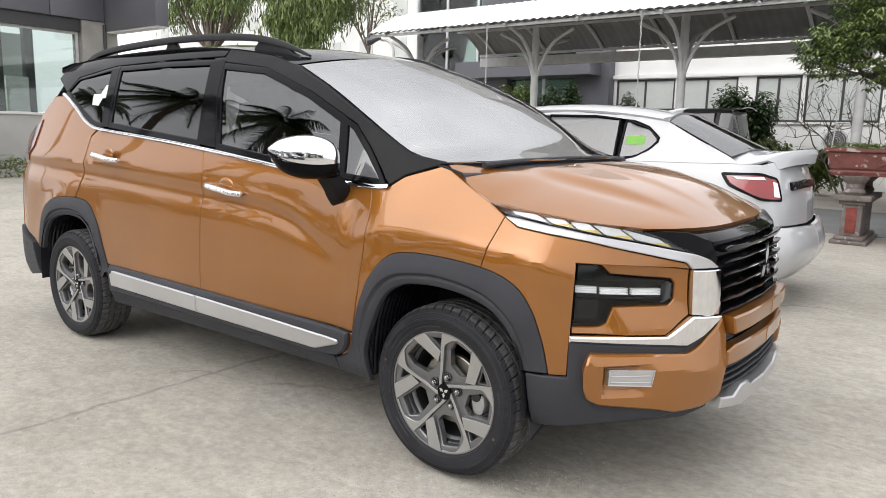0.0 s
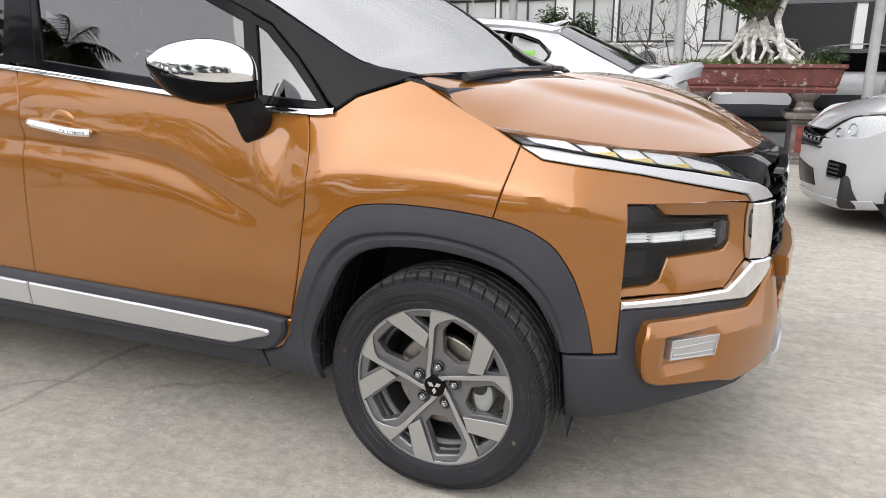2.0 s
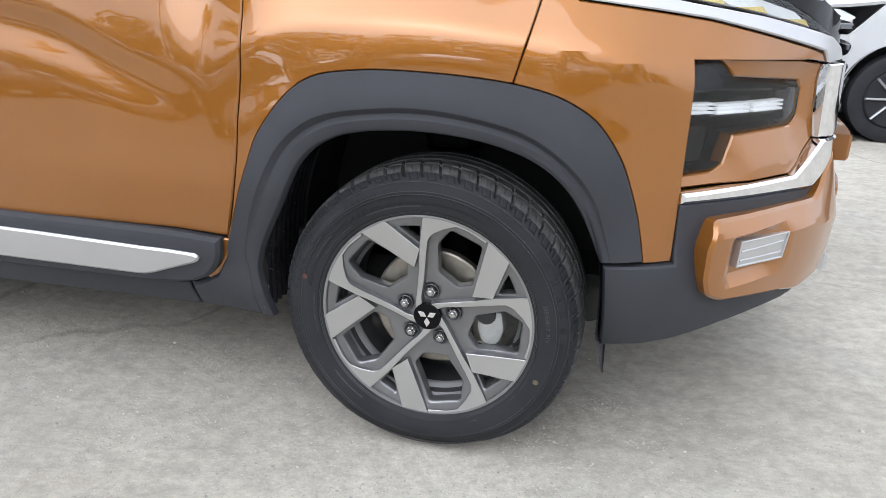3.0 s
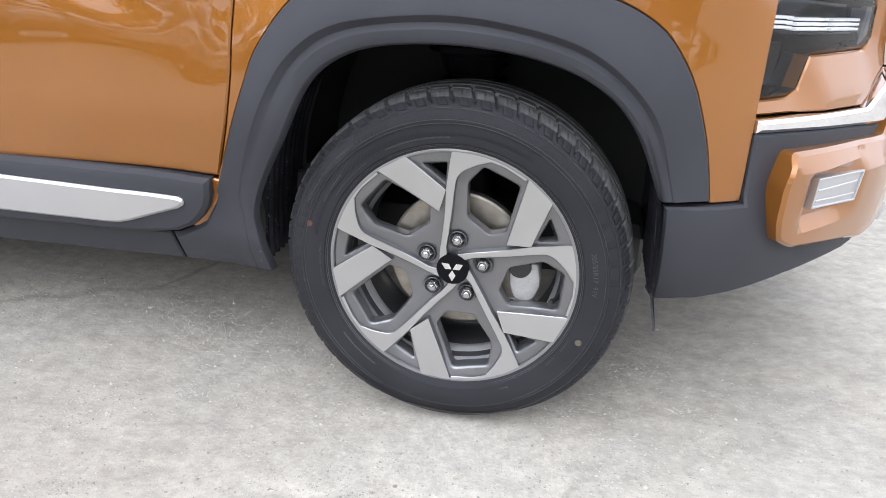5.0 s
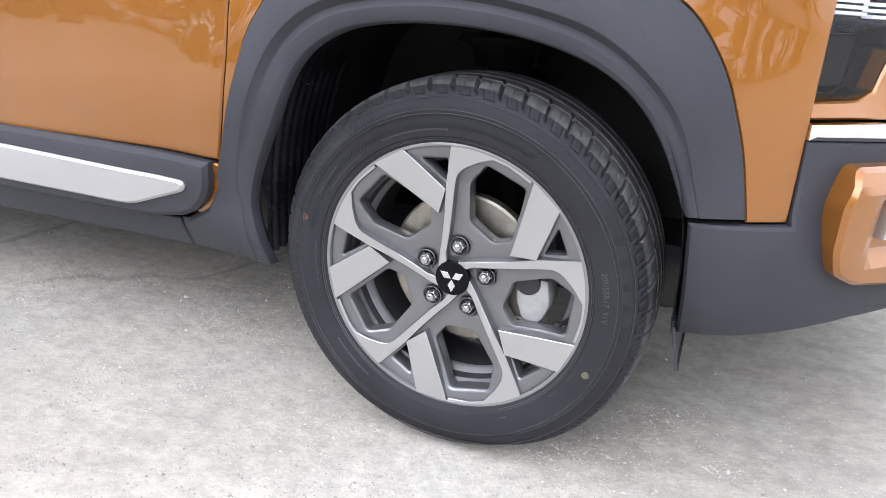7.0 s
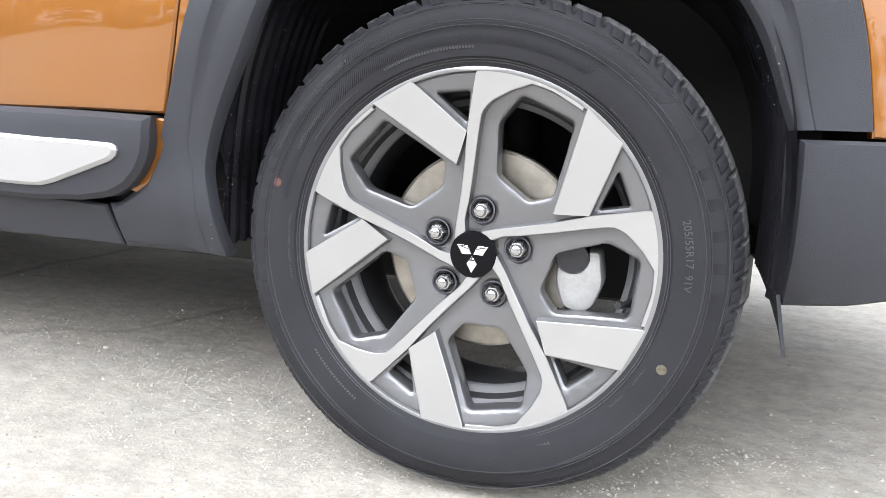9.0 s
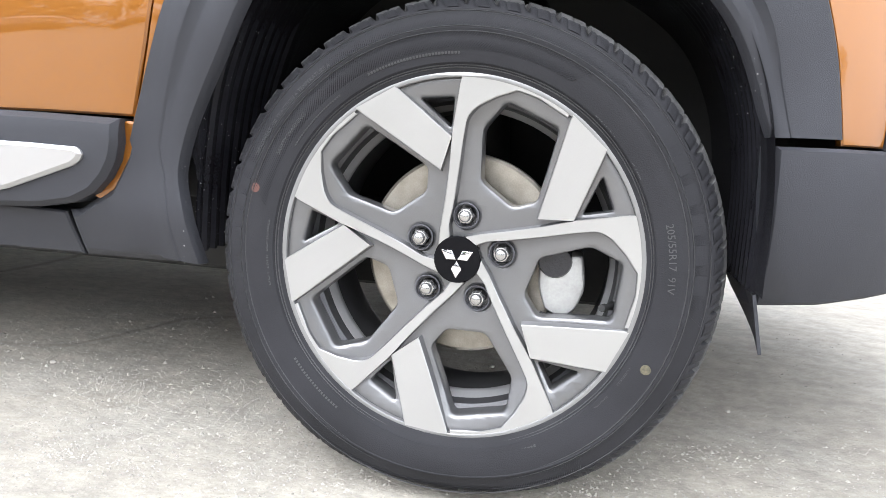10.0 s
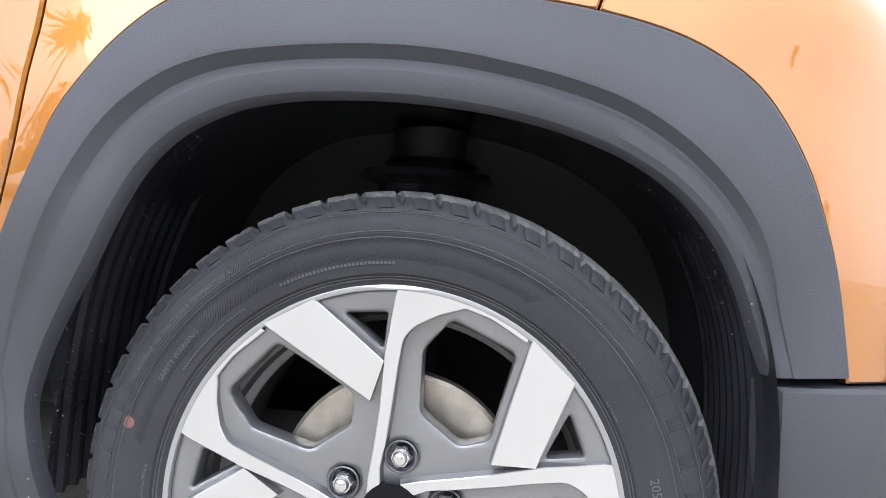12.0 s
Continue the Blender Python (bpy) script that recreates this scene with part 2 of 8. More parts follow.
class Skin:
    """A car's side and ends unrolled: u runs along the plan's outline, z is the height, off stands proud of it."""

    def __init__(self, plan, profile, centre, extra=None, fade=None, settle=None):
        self.p = catmull(plan, 24)
        s = np.r_[0, np.cumsum(np.hypot(*np.diff(self.p, axis=0).T))]
        self.u = s - np.interp(0, self.p[:, 0], s)
        g = np.gradient(self.p, s, axis=0)
        self.t = g / np.linalg.norm(g, axis=1)[:, None]
        self.profile = soft_table(profile, 0.022)
        self.centre, self.extra, self.fade, self.settle = centre, extra, fade, settle

    def __call__(self, u, z, off=0.0):
        if self.settle:
            u, z = self.settle(u, z)
        x, y = np.interp(u, self.u, self.p[:, 0]), np.interp(u, self.u, self.p[:, 1])
        tx, ty = np.interp(u, self.u, self.t[:, 0]), np.interp(u, self.u, self.t[:, 1])
        d = soft_at(z, self.profile)
        if self.fade:
            d *= self.fade(u)
        if self.extra:
            d += self.extra(u, z)
        d -= off
        return Vector((x - ty * d, y + tx * d, z))


def inset_outline(o, w):
    """A closed outline moved inwards (it runs counter-clockwise)."""
    o, out = [np.array(p, float) for p in o], []
    for i, p in enumerate(o):
        a, b = p - o[i - 1], o[(i + 1) % len(o)] - p
        a, b = a / (np.linalg.norm(a) + 1e-9), b / (np.linalg.norm(b) + 1e-9)
        na, nb = np.array([-a[1], a[0]]), np.array([-b[1], b[0]])
        m = na + nb
        m = m / max(0.25, m @ m / 2) / 1.0 if m @ m > 1e-6 else na
        k = w / max(0.5, (m / (np.linalg.norm(m) + 1e-9)) @ na)
        out.append(p + m / (np.linalg.norm(m) + 1e-9) * k)
    return out


def ccw(o):
    o = [tuple(map(float, p)) for p in o]
    area = sum(a[0] * b[1] - b[0] * a[1] for a, b in zip(o, o[1:] + o[:1]))
    return o if area > 0 else o[::-1]


def panel(skin, outline, off=0.0, thick=0.012, step=0.06, edge=0.003, mirror=False, gap=0.0, ring=0.0):
    """A sheet laid on the skin inside an outline of (u, z), with rolled edges. ring: only a band of that width along the outline."""
    o = ccw(outline)
    if gap:
        o = inset_outline(o, gap)
    bm = bmesh.new()
    outer = [bm.verts.new((p[0], p[1], -edge)) for p in o]
    inner = [bm.verts.new((p[0], p[1], 0)) for p in inset_outline(o, edge)]
    n = len(o)
    for i in range(n):
        bm.faces.new((outer[i], outer[(i + 1) % n], inner[(i + 1) % n], inner[i]))
    if ring:
        core = [bm.verts.new((p[0], p[1], 0)) for p in inset_outline(o, ring - edge)]
        rim = [bm.verts.new((p[0], p[1], -edge)) for p in inset_outline(o, ring)]
        for a, b in ((inner, core), (core, rim)):
            for i in range(n):
                bm.faces.new((a[i], a[(i + 1) % n], b[(i + 1) % n], b[i]))
    else:
        bm.faces.new(inner)
    us, zs = [p[0] for p in o], [p[1] for p in o]
    for axis, lo, hi in ((0, min(us), max(us)), (1, min(zs), max(zs))):
        for k in range(int(math.floor(lo / step)) + 1, int(math.ceil(hi / step))):
            co, no = [0, 0, 0], [0, 0, 0]
            co[axis], no[axis] = k * step, 1
            bmesh.ops.bisect_plane(bm, geom=bm.verts[:] + bm.edges[:] + bm.faces[:], dist=1e-6, plane_co=co, plane_no=no)
    bmesh.ops.triangulate(bm, faces=[f for f in bm.faces if len(f.verts) > 4])
    rim_edges = [e for e in bm.edges if e.is_boundary]
    r = bmesh.ops.extrude_edge_only(bm, edges=rim_edges)
    for v in r["geom"]:
        if isinstance(v, bmesh.types.BMVert):
            v.co.z = -thick
    for v in bm.verts:
        extra = off(v.co.x, v.co.y) if callable(off) else off
        v.co = skin(v.co.x, v.co.y, extra + v.co.z)
        if mirror:
            v.co.y = 2 * skin.centre - v.co.y
    if mirror:
        bmesh.ops.reverse_faces(bm, faces=bm.faces)
    return bm


def both(name, skin, outline, material, parent, label="", angle=32, **kw):
    """The panel on both sides of the car. Returns the camera side's object."""
    a = part(name, panel(skin, outline, **kw), material, parent, label, angle=angle)
    part(name, panel(skin, outline, mirror=True, **kw), material, parent, label, angle=angle)
    return a


def sheet(rows, thick=0.0, material=None):
    """A grid of points as a sheet with thickness downwards along its normals."""
    bm = bmesh.new()
    vs = [[bm.verts.new(tuple(p)) for p in row] for row in rows]
    for a, b in zip(vs, vs[1:]):
        for i in range(len(a) - 1):
            bm.faces.new((a[i], a[i + 1], b[i + 1], b[i]))
    bm.normal_update()
    if thick:
        edges = [e for e in bm.edges if e.is_boundary]
        keep = {v: v.normal.copy() for v in bm.verts}
        r = bmesh.ops.extrude_edge_only(bm, edges=edges)
        for v in r["geom"]:
            if isinstance(v, bmesh.types.BMVert):
                src = min((e.other_vert(v) for e in v.link_edges if e.other_vert(v) in keep), key=lambda w: (w.co - v.co).length)
                v.co -= keep[src] * thick
    return bm


def flat_plate(loops, y_face, thick, bevel=0.002, name="plate"):
    """A plate from outlines in (x, z) with holes, face towards -y."""
    cu = bpy.data.curves.new(name, "CURVE")
    cu.dimensions, cu.fill_mode = "2D", "BOTH"
    cu.extrude, cu.bevel_depth, cu.bevel_resolution, cu.offset = max(1e-4, thick / 2 - bevel), bevel, 1, -bevel
    for lo in loops:
        sp = cu.splines.new("POLY")
        sp.points.add(len(lo) - 1)
        for q, p in zip(sp.points, lo):
            q.co = (p[0], p[1], 0, 1)
        sp.use_cyclic_u = True
    ob = bpy.data.objects.new(name, cu)
    scene.collection.objects.link(ob)
    me = bpy.data.meshes.new_from_object(ob.evaluated_get(bpy.context.evaluated_depsgraph_get()))
    bpy.data.objects.remove(ob)
    bpy.data.curves.remove(cu)
    bm = bmesh.new()
    bm.from_mesh(me)
    bpy.data.meshes.remove(me)
    for v in bm.verts:
        x, z, d = v.co
        v.co = (x, y_face + thick / 2 - d, z)
    bmesh.ops.remove_doubles(bm, verts=bm.verts, dist=1e-5)
    bmesh.ops.recalc_face_normals(bm, faces=bm.faces)
    return bm


def text_mesh(body, size):
    """Flat lettering in the built-in font, as points and faces, from x = 0."""
    cu = bpy.data.curves.new("letters", "FONT")
    cu.body, cu.size, cu.resolution_u = body, size, 2
    ob = bpy.data.objects.new("letters", cu)
    scene.collection.objects.link(ob)
    me = bpy.data.meshes.new_from_object(ob.evaluated_get(bpy.context.evaluated_depsgraph_get()))
    bpy.data.objects.remove(ob)
    v, f = [tuple(p.co) for p in me.vertices], [tuple(p.vertices) for p in me.polygons]
    bpy.data.meshes.remove(me)
    return v, f


# ---- wheels ----
def polar(r, deg, turn=0.0):
    a = radians(deg + turn)
    return (r / 1000 * math.cos(a), r / 1000 * math.sin(a))


def arc(r, a0, a1, n, turn=0.0):
    return [polar(r, a, turn) for a in np.linspace(a0, a1, n)]


def dish(bm):
    """The wheel's face stands further out towards its rim."""
    for v in bm.verts:
        r = math.hypot(v.co.x, v.co.z)
        v.co.y -= 0.017 * min(1.0, r / 0.23) ** 1.6
    return bm


def fine_loop(pts, step=0.012):
    out = []
    for a, b in zip(pts, list(pts[1:]) + [pts[0]]):
        k = max(1, int(math.dist(a, b) / step))
        out += [(a[0] + (b[0] - a[0]) * i / k, a[1] + (b[1] - a[1]) * i / k) for i in range(k)]
    return out


def rounded(pts, r, n=4):
    """A closed outline with its corners rounded off."""
    out = []
    for i, p in enumerate(pts):
        p, a, b = np.array(p), np.array(pts[i - 1]), np.array(pts[(i + 1) % len(pts)])
        da, db = np.linalg.norm(a - p), np.linalg.norm(b - p)
        k = min(r, da * 0.45, db * 0.45)
        s, e = p + (a - p) / da * k, p + (b - p) / db * k
        for t in np.linspace(0, 1, n):
            out.append(tuple((1 - t) ** 2 * s + 2 * t * (1 - t) * p + t * t * e))
    return out


TYRE_PROFILE = [(0.2160, 0.010), (0.2200, -0.004), (0.2262, -0.010), (0.2285, -0.0155), (0.2330, -0.0175), (0.2420, -0.0218), (0.2428, -0.0234), (0.2560, -0.0270), (0.2700, -0.0292), (0.2800, -0.0290),
                (0.2810, -0.0298), (0.2826, -0.0298), (0.2836, -0.0286), (0.2960, -0.0258), (0.3030, -0.0228), (0.3040, -0.0232), (0.3062, -0.0220), (0.3070, -0.0214), (0.3078, -0.0209), (0.3110, -0.0180),
                (0.3150, -0.0138), (0.3190, -0.0085), (0.3225, -0.0020), (0.3250, 0.0060), (0.3264, 0.0160), (0.3272, 0.0270), (0.3205, 0.0285), (0.3205, 0.0355), (0.3276, 0.0370), (0.3280, 0.0485),
                (0.3280, 0.0600), (0.3205, 0.0615), (0.3205, 0.0700), (0.3282, 0.0715), (0.3282, 0.0950), (0.3205, 0.0965), (0.3205, 0.1050), (0.3280, 0.1065), (0.3276, 0.1280), (0.3205, 0.1295),
                (0.3205, 0.1370), (0.3268, 0.1385), (0.3240, 0.1600), (0.3120, 0.1780), (0.2900, 0.1880), (0.2560, 0.1880), (0.2200, 0.1700)]
SLOT = {19: 0.0012, 20: 0.0040, 21: 0.0075, 22: 0.0085, 23: 0.0085, 24: 0.0085, 25: 0.0065, 28: 0.0040, 29: 0.0055, 30: 0.0050}


def tyre_mesh():
    """Sidewall, shoulder blocks parted by slanted slots, sipes and grooved tread."""
    blocks, per = 52, 14
    n = blocks * per
    verts, faces = [], []
    for k in range(n):
        a = k * math.tau / n
        ph = k % per
        sag = math.exp(-((((a - 1.5 * math.pi + math.pi) % math.tau) - math.pi) / 0.42) ** 2)
        for j, (r, y) in enumerate(TYRE_PROFILE):
            if ph in (0, 1) and j in SLOT:
                deep = SLOT[j] * (1.0 if ph == 0 else 0.55)
                r -= deep
                y += 0.35 * deep if j < 24 else 0
            elif j == 17 and 4 <= ph <= 10:
                y += 0.0016
                r -= 0.0006
            elif ph in (4, 10) and 16 < j <= 21:
                y += 0.0012
                r -= 0.0009
            elif ph == 7 and 22 <= j <= 24:
                r -= 0.0016
            if 25 > j > 3:
                y -= 0.004 * sag * math.sin(math.pi * (r - 0.22) / 0.105)
            r -= 0.016 * sag * max(0.0, (r - 0.24) / 0.088) ** 1.5
            aa = a + math.tau / n * (0.75 * max(0, min(j, 25) - 18) + (0.5 * (j - 25) if 25 < j < 31 else 0))
            verts.append((r * math.cos(aa), y, r * math.sin(aa)))
    m = len(TYRE_PROFILE)
    for k in range(n):
        for j in range(m - 1):
            faces.append((k * m + j, k * m + j + 1, (k + 1) % n * m + j + 1, (k + 1) % n * m + j))
    return pydata("tyre", verts, faces)


def bent_letters(jobs):
    """Lettering round the tyre, reading clockwise: (text, size, radius, degrees at its middle, y of its face)."""
    verts, faces = [], []
    for body, size, r0, mid, y in jobs:
        v, f = text_mesh(body, size)
        wide = max(p[0] for p in v)
        base = len(verts)
        for px, py, _ in v:
            a, r = radians(mid) - (px - wide / 2) / r0, r0 + py
            verts.append((r * math.cos(a), y, r * math.sin(a)))
        faces += [tuple(base + i for i in q) for q in f]
    return pydata("lettering", verts, faces)


def hatch_band(first, last, r0, r1, y0, y1, pitch=0.62, lean=2.2):
    """Fine slanted ribs moulded round the sidewall between two angles."""
    verts, faces = [], []
    for k in range(int((first - last) / pitch)):
        a, w, b = radians(first - k * pitch), radians(pitch * 0.45), len(verts)
        for q in (0, 1):
            t = a - q * radians(lean)
            r, y = (r0, y0) if q == 0 else (r1, y1)
            for dw, dy in ((0, 0.0012), (w * 0.5, -0.0007), (w, 0.0012)):
                verts.append((r * math.cos(t - dw), y + dy, r * math.sin(t - dw)))
        faces += [(b, b + 1, b + 4, b + 3), (b + 1, b + 2, b + 5, b + 4)]
    return pydata("hatch_band", verts, faces)


def bent_bars(jobs):
    """Plain raised bars in place of the maker's words: (count, bar degrees, pitch degrees, first degrees, r0, r1, y)."""
    bm = bmesh.new()
    for count, w, pitch, first, r0, r1, y0, y1 in jobs:
        for i in range(count):
            a0 = radians(first - i * pitch)
            a1 = a0 - radians(w)
            top, low = [], []
            for a, r, y in ((a0, r0, y0), (a0, r1, y1), (a1, r1, y1), (a1, r0, y0)):
                top.append(bm.verts.new((r * math.cos(a), y, r * math.sin(a))))
                low.append(bm.verts.new((r * math.cos(a), y + 0.003, r * math.sin(a))))
            bm.faces.new(top)
            for k in range(4):
                bm.faces.new((top[k], low[k], low[(k + 1) % 4], top[(k + 1) % 4]))
    bmesh.ops.recalc_face_normals(bm, faces=bm.faces)
    return bm


def face_strip(runs, turn, y_face, thick, bevel=0.0011):
    """A flat machined strip between two edges given as (radius, degrees), with bevelled sides."""
    left, right = [], []
    for lo, ro, n in runs:
        L, R = resample([polar(*p, turn) for p in lo], n), resample([polar(*p, turn) for p in ro], n)
        left += list(L if not left else L[1:])
        right += list(R if not right else R[1:])
    bm, rows = bmesh.new(), []
    for p, q in zip(left, right):
        d = (q - p) / max(1e-6, np.linalg.norm(q - p))
        w = min(bevel, 0.3 * np.linalg.norm(q - p))
        pts = [(p - d * 0.003, thick), (p, bevel), (p + d * w, 0), (p + (q - p) / 2, 0), (q - d * w, 0), (q, bevel), (q + d * 0.003, thick)]
        rows.append([bm.verts.new((a[0], y_face + y, a[1])) for a, y in pts])
    for r0, r1 in zip(rows, rows[1:]):
        for k in range(6):
            bm.faces.new((r0[k], r0[k + 1], r1[k + 1], r1[k])).material_index = 1 if k in (0, 5) else 0
    for end in (rows[0], rows[-1]):
        bm.faces.new(end).material_index = 1
    bmesh.ops.recalc_face_normals(bm, faces=bm.faces)
    return dish(bm)


def make_wheel(parent, at, detailed=True):
    """An alloy wheel with its tyre; the face looks to -y, the hub's cap is the origin."""
    sectors = [72 * k for k in range(5)]
    hexes = [[(168, 82.0), (206, 75.5), (206, 55.6), (124, 40.0), (96, 47.5), (104, 77)], [(207, 33.8), (203, 22.0), (167, 24.2)]]
    loops = [arc(228, 0, 360 - 3, 120)]
    for s in sectors:
        loops.append(fine_loop(rounded([polar(*p, s) for p in hexes[0]], 0.007)))
        loops.append(fine_loop(rounded([polar(*p, s) for p in hexes[1]], 0.003)))
        c = polar(56.5, 83, s)
        loops.append([(c[0] + 0.0155 * math.cos(t), c[1] + 0.0155 * math.sin(t)) for t in np.linspace(0, math.tau, 20, endpoint=False)])
    plate = flat_plate(loops, 0.014, 0.030, 0.0045)
    for axis in (0, 2):
        for k in range(-13, 14):
            co, no = [0, 0, 0], [0, 0, 0]
            co[axis], no[axis] = k * 0.017 + 0.003, 1
            bmesh.ops.bisect_plane(plate, geom=plate.verts[:] + plate.edges[:] + plate.faces[:], dist=1e-6, plane_co=co, plane_no=no)
    dish(plate)
    for v in plate.verts:
        r = math.hypot(v.co.x, v.co.z)
        v.co.y -= 0.008 * min(1.0, max(0.0, (r - 0.17) / 0.05))
    base = part("wheel", plate, GREYRIM, parent, "two-tone five-spoke alloy wheel, machined and grey", at=at, angle=40)
    # Barrel of the rim behind the spokes
    part("rim_step", lathe([(0.2160, 0.010), (0.2120, 0.014), (0.2085, 0.022), (0.2060, 0.028), (0.1915, 0.050), (0.1900, 0.054), (0.1905, 0.060)], 128), STEP, base, "bright silver step inside the rim")
    part("shaded_rim_barrel", lathe([(0.2265, -0.0135), (0.2335, -0.0175), (0.2338, -0.0150), (0.2240, 0.004), (0.2150, 0.012), (0.2080, 0.030), (0.1960, 0.060), (0.1960, 0.14), (0.2100, 0.17), (0.226, 0.175), (0.226, 0.18), (0.206, 0.18), (0.192, 0.14), (0.192, 0.06), (0.201, 0.028), (0.2265, 0.006), (0.2265, -0.0135)], 128), BARREL, base, "inner barrel of the rim, coloured dark for its shade")
    lip = part("rim_lip", dish(flat_plate([arc(232.5, 0, 357, 160), arc(226, 0, 357, 120)], 0.0000, 0.016, 0.0012)), LIP, base, "silver rim edge")
    for s in sectors:
        outer = [(31.0, 146), (45, 123), (75, 105.5), (110, 98.6), (160, 95), (221, 91.4), (229, 90.8)]
        inner = [(31.0, 112), (45, 107), (75, 96), (110, 91.8), (150, 89.8), (178, 88.6), (187, 86.6)]
        rim_o = [(229, q) for q in np.linspace(90.8, 56, 9)]
        rim_i = [(187, 86.6), (194, 84.6), (208, 79), (222, 73), (223, 66), (222, 55.6)]
        part("spoke", face_strip([(outer, inner, 22), (rim_o, rim_i, 16)], s, 0.0005, 0.020), MACHINED, base, "machined spoke face", angle=30).data.materials.append(GREYRIM)
        part("spoke_blade", face_strip([([(115, 31.4), (222.5, 54.5), (229, 55)], [(155, 23.2), (225, 39.6), (229, 40.2)], 14)], s, 0.0000, 0.022), MACHINED, base, "machined diagonal blade", angle=30).data.materials.append(GREYRIM)
        c = polar(56.5, 83, s)
        cup = lathe([(0.0172, -0.0035), (0.0162, -0.0046), (0.0150, -0.0035), (0.0146, 0.001), (0.0134, 0.0022), (0.0130, 0.014), (0.0, 0.014)], 32)
        bmesh.ops.translate(cup, vec=(c[0], 0.010, c[1]), verts=cup.verts)
        part("nut_recess", cup, LAMPGREY, base)
        nut = bmesh.new()
        ring = [(0.0112, 0.013, 1), (0.0112, -0.0010, 1), (0.0105, -0.0028, 0.9), (0.0090, -0.0040, 0.25), (0.0078, -0.0042, 0), (0.0076, -0.0060, 0), (0.0060, -0.0088, 0), (0.0030, -0.0104, 0), (0.0, -0.0108, 0)]
        hexed = lambda t: math.cos(math.pi / 6) / math.cos((t % (math.pi / 3)) - math.pi / 6)
        rows = [[nut.verts.new((r * q * math.cos(t), y, r * q * math.sin(t))) for t in np.linspace(0, math.tau, 24, endpoint=False) for q in (1 + w * (hexed(t) - 1),)] for r, y, w in ring]
        for a, b2 in zip(rows, rows[1:]):
            for k in range(24):
                nut.faces.new((a[k], a[(k + 1) % 24], b2[(k + 1) % 24], b2[k]))
        bmesh.ops.remove_doubles(nut, verts=nut.verts, dist=1e-5)
        bmesh.ops.recalc_face_normals(nut, faces=nut.faces)
        bmesh.ops.translate(nut, vec=(c[0], 0.005, c[1]), verts=nut.verts)
        part("lug_nut", nut, NUT, base, "plated steel lug nut", angle=24)
    cap = part("centre_cap", lathe([(0.0302, 0.006), (0.0302, -0.0005), (0.0290, -0.0020), (0.0, -0.0026)], 48), GLOSSBLACK, base, "gloss black centre cap")
    for k in range(3):
        t = radians(-90 + 120 * k)
        d, e = np.array([math.cos(t), math.sin(t)]), np.array([-math.sin(t), math.cos(t)])
        kite = [tuple(d * 0.0008), tuple(d * 0.0118 + e * 0.0070), tuple(d * 0.0240), tuple(d * 0.0118 - e * 0.0070)]
        part("emblem_diamond", flat_plate([kite], -0.0040, 0.0030, 0.0008), CHROME, cap, "silver diamond shape")
    valve = tube([(0.199, 0.030, -0.046), (0.192, 0.012, -0.045), (0.188, 0.002, -0.044), (0.1875, 0.001, -0.044), (0.184, -0.008, -0.043)], [0.0065, 0.0040, 0.0036, 0.0052, 0.0046], 12)
    part("valve", valve, SEAL, base)
    tyre = part("tyre", tyre_mesh(), RUBBER, base, "black road tyre with block tread", angle=40)
    tyre.data.materials.append(TREAD)
    for f in tyre.data.polygons:
        f.material_index = 1 if 21 <= f.index % (len(TYRE_PROFILE) - 1) < 43 else 0
    if detailed:
        jobs = [("205/55R17  91V", 0.0125, 0.2560, 6, -0.0285), ("EP150Z", 0.0070, 0.2440, 31, -0.0241), ("D071196-4", 0.0075, 0.2440, 46, -0.0241), ("MADE IN INDONESIA", 0.0050, 0.2360, 62, -0.0200),
                ("TREADWEAR 380 TRACTION A TEMPERATURE A", 0.0070, 0.2870, 141, -0.0282), ("SAFETY WARNING", 0.0075, 0.2620, 146, -0.0288), ("DOT 2RHF 0DMC4622", 0.0090, 0.2480, 182, -0.0256),
                ("TUBELESS", 0.0065, 0.2470, -29, -0.0252), ("RADIAL", 0.0065, 0.2470, -39, -0.0252)]
        for job in jobs:
            part("lettering", bent_letters([job]), RUBBER_OLD, tyre, "raised sidewall lettering", smooth=False)
        for r, y in ((0.3026, -0.0231), (0.2780, -0.0292), (0.2840, -0.0289), (0.2400, -0.0208), (0.2372, -0.0196)):
            part("moulded_ring", lathe([(r - 0.0009, y + 0.0006), (r, y - 0.0010), (r + 0.0009, y + 0.0004)], 160), RUBBER_OLD, tyre)
        for first, last in ((128, 42), (30, -8), (-52, -128), (172, 146)):
            tagged(part("hatch_band", hatch_band(first, last, 0.2845, 0.3010, -0.0285, -0.0238), RUBBER, tyre, "fine moulded hatching", smooth=False), kind="stuff")
        tagged(part("hatch_band", hatch_band(168, 60, 0.2570, 0.2780, -0.0274, -0.0294, 0.7, 3.5), RUBBER, tyre, "fine moulded hatching", smooth=False), kind="stuff")
        for first, pitch, w, count in ((37, 7.0, 4.6, 6), (205, 4.4, 3.0, 11)):
            for i in range(count):
                part("raised_bar", bent_bars([(1, w, 1, first - i * pitch, 0.2850, 0.2995, -0.0292, -0.0255)]), RUBBER, tyre, smooth=False)
        bars = [(30, 0.55, 0.9, 118, 0.2520, 0.2550, -0.0270, -0.0280), (24, 0.5, 0.85, 148, 0.2500, 0.2515, -0.0266, -0.0270), (26, 0.6, 0.9, -62, 0.2500, 0.2535, -0.0266, -0.0272), (20, 0.6, 1.0, 235, 0.2520, 0.2545, -0.0270, -0.0276)]
        tagged(part("fine_print", bent_bars(bars), RUBBER_OLD, tyre, "rows of tiny raised marks", smooth=False), kind="stuff")
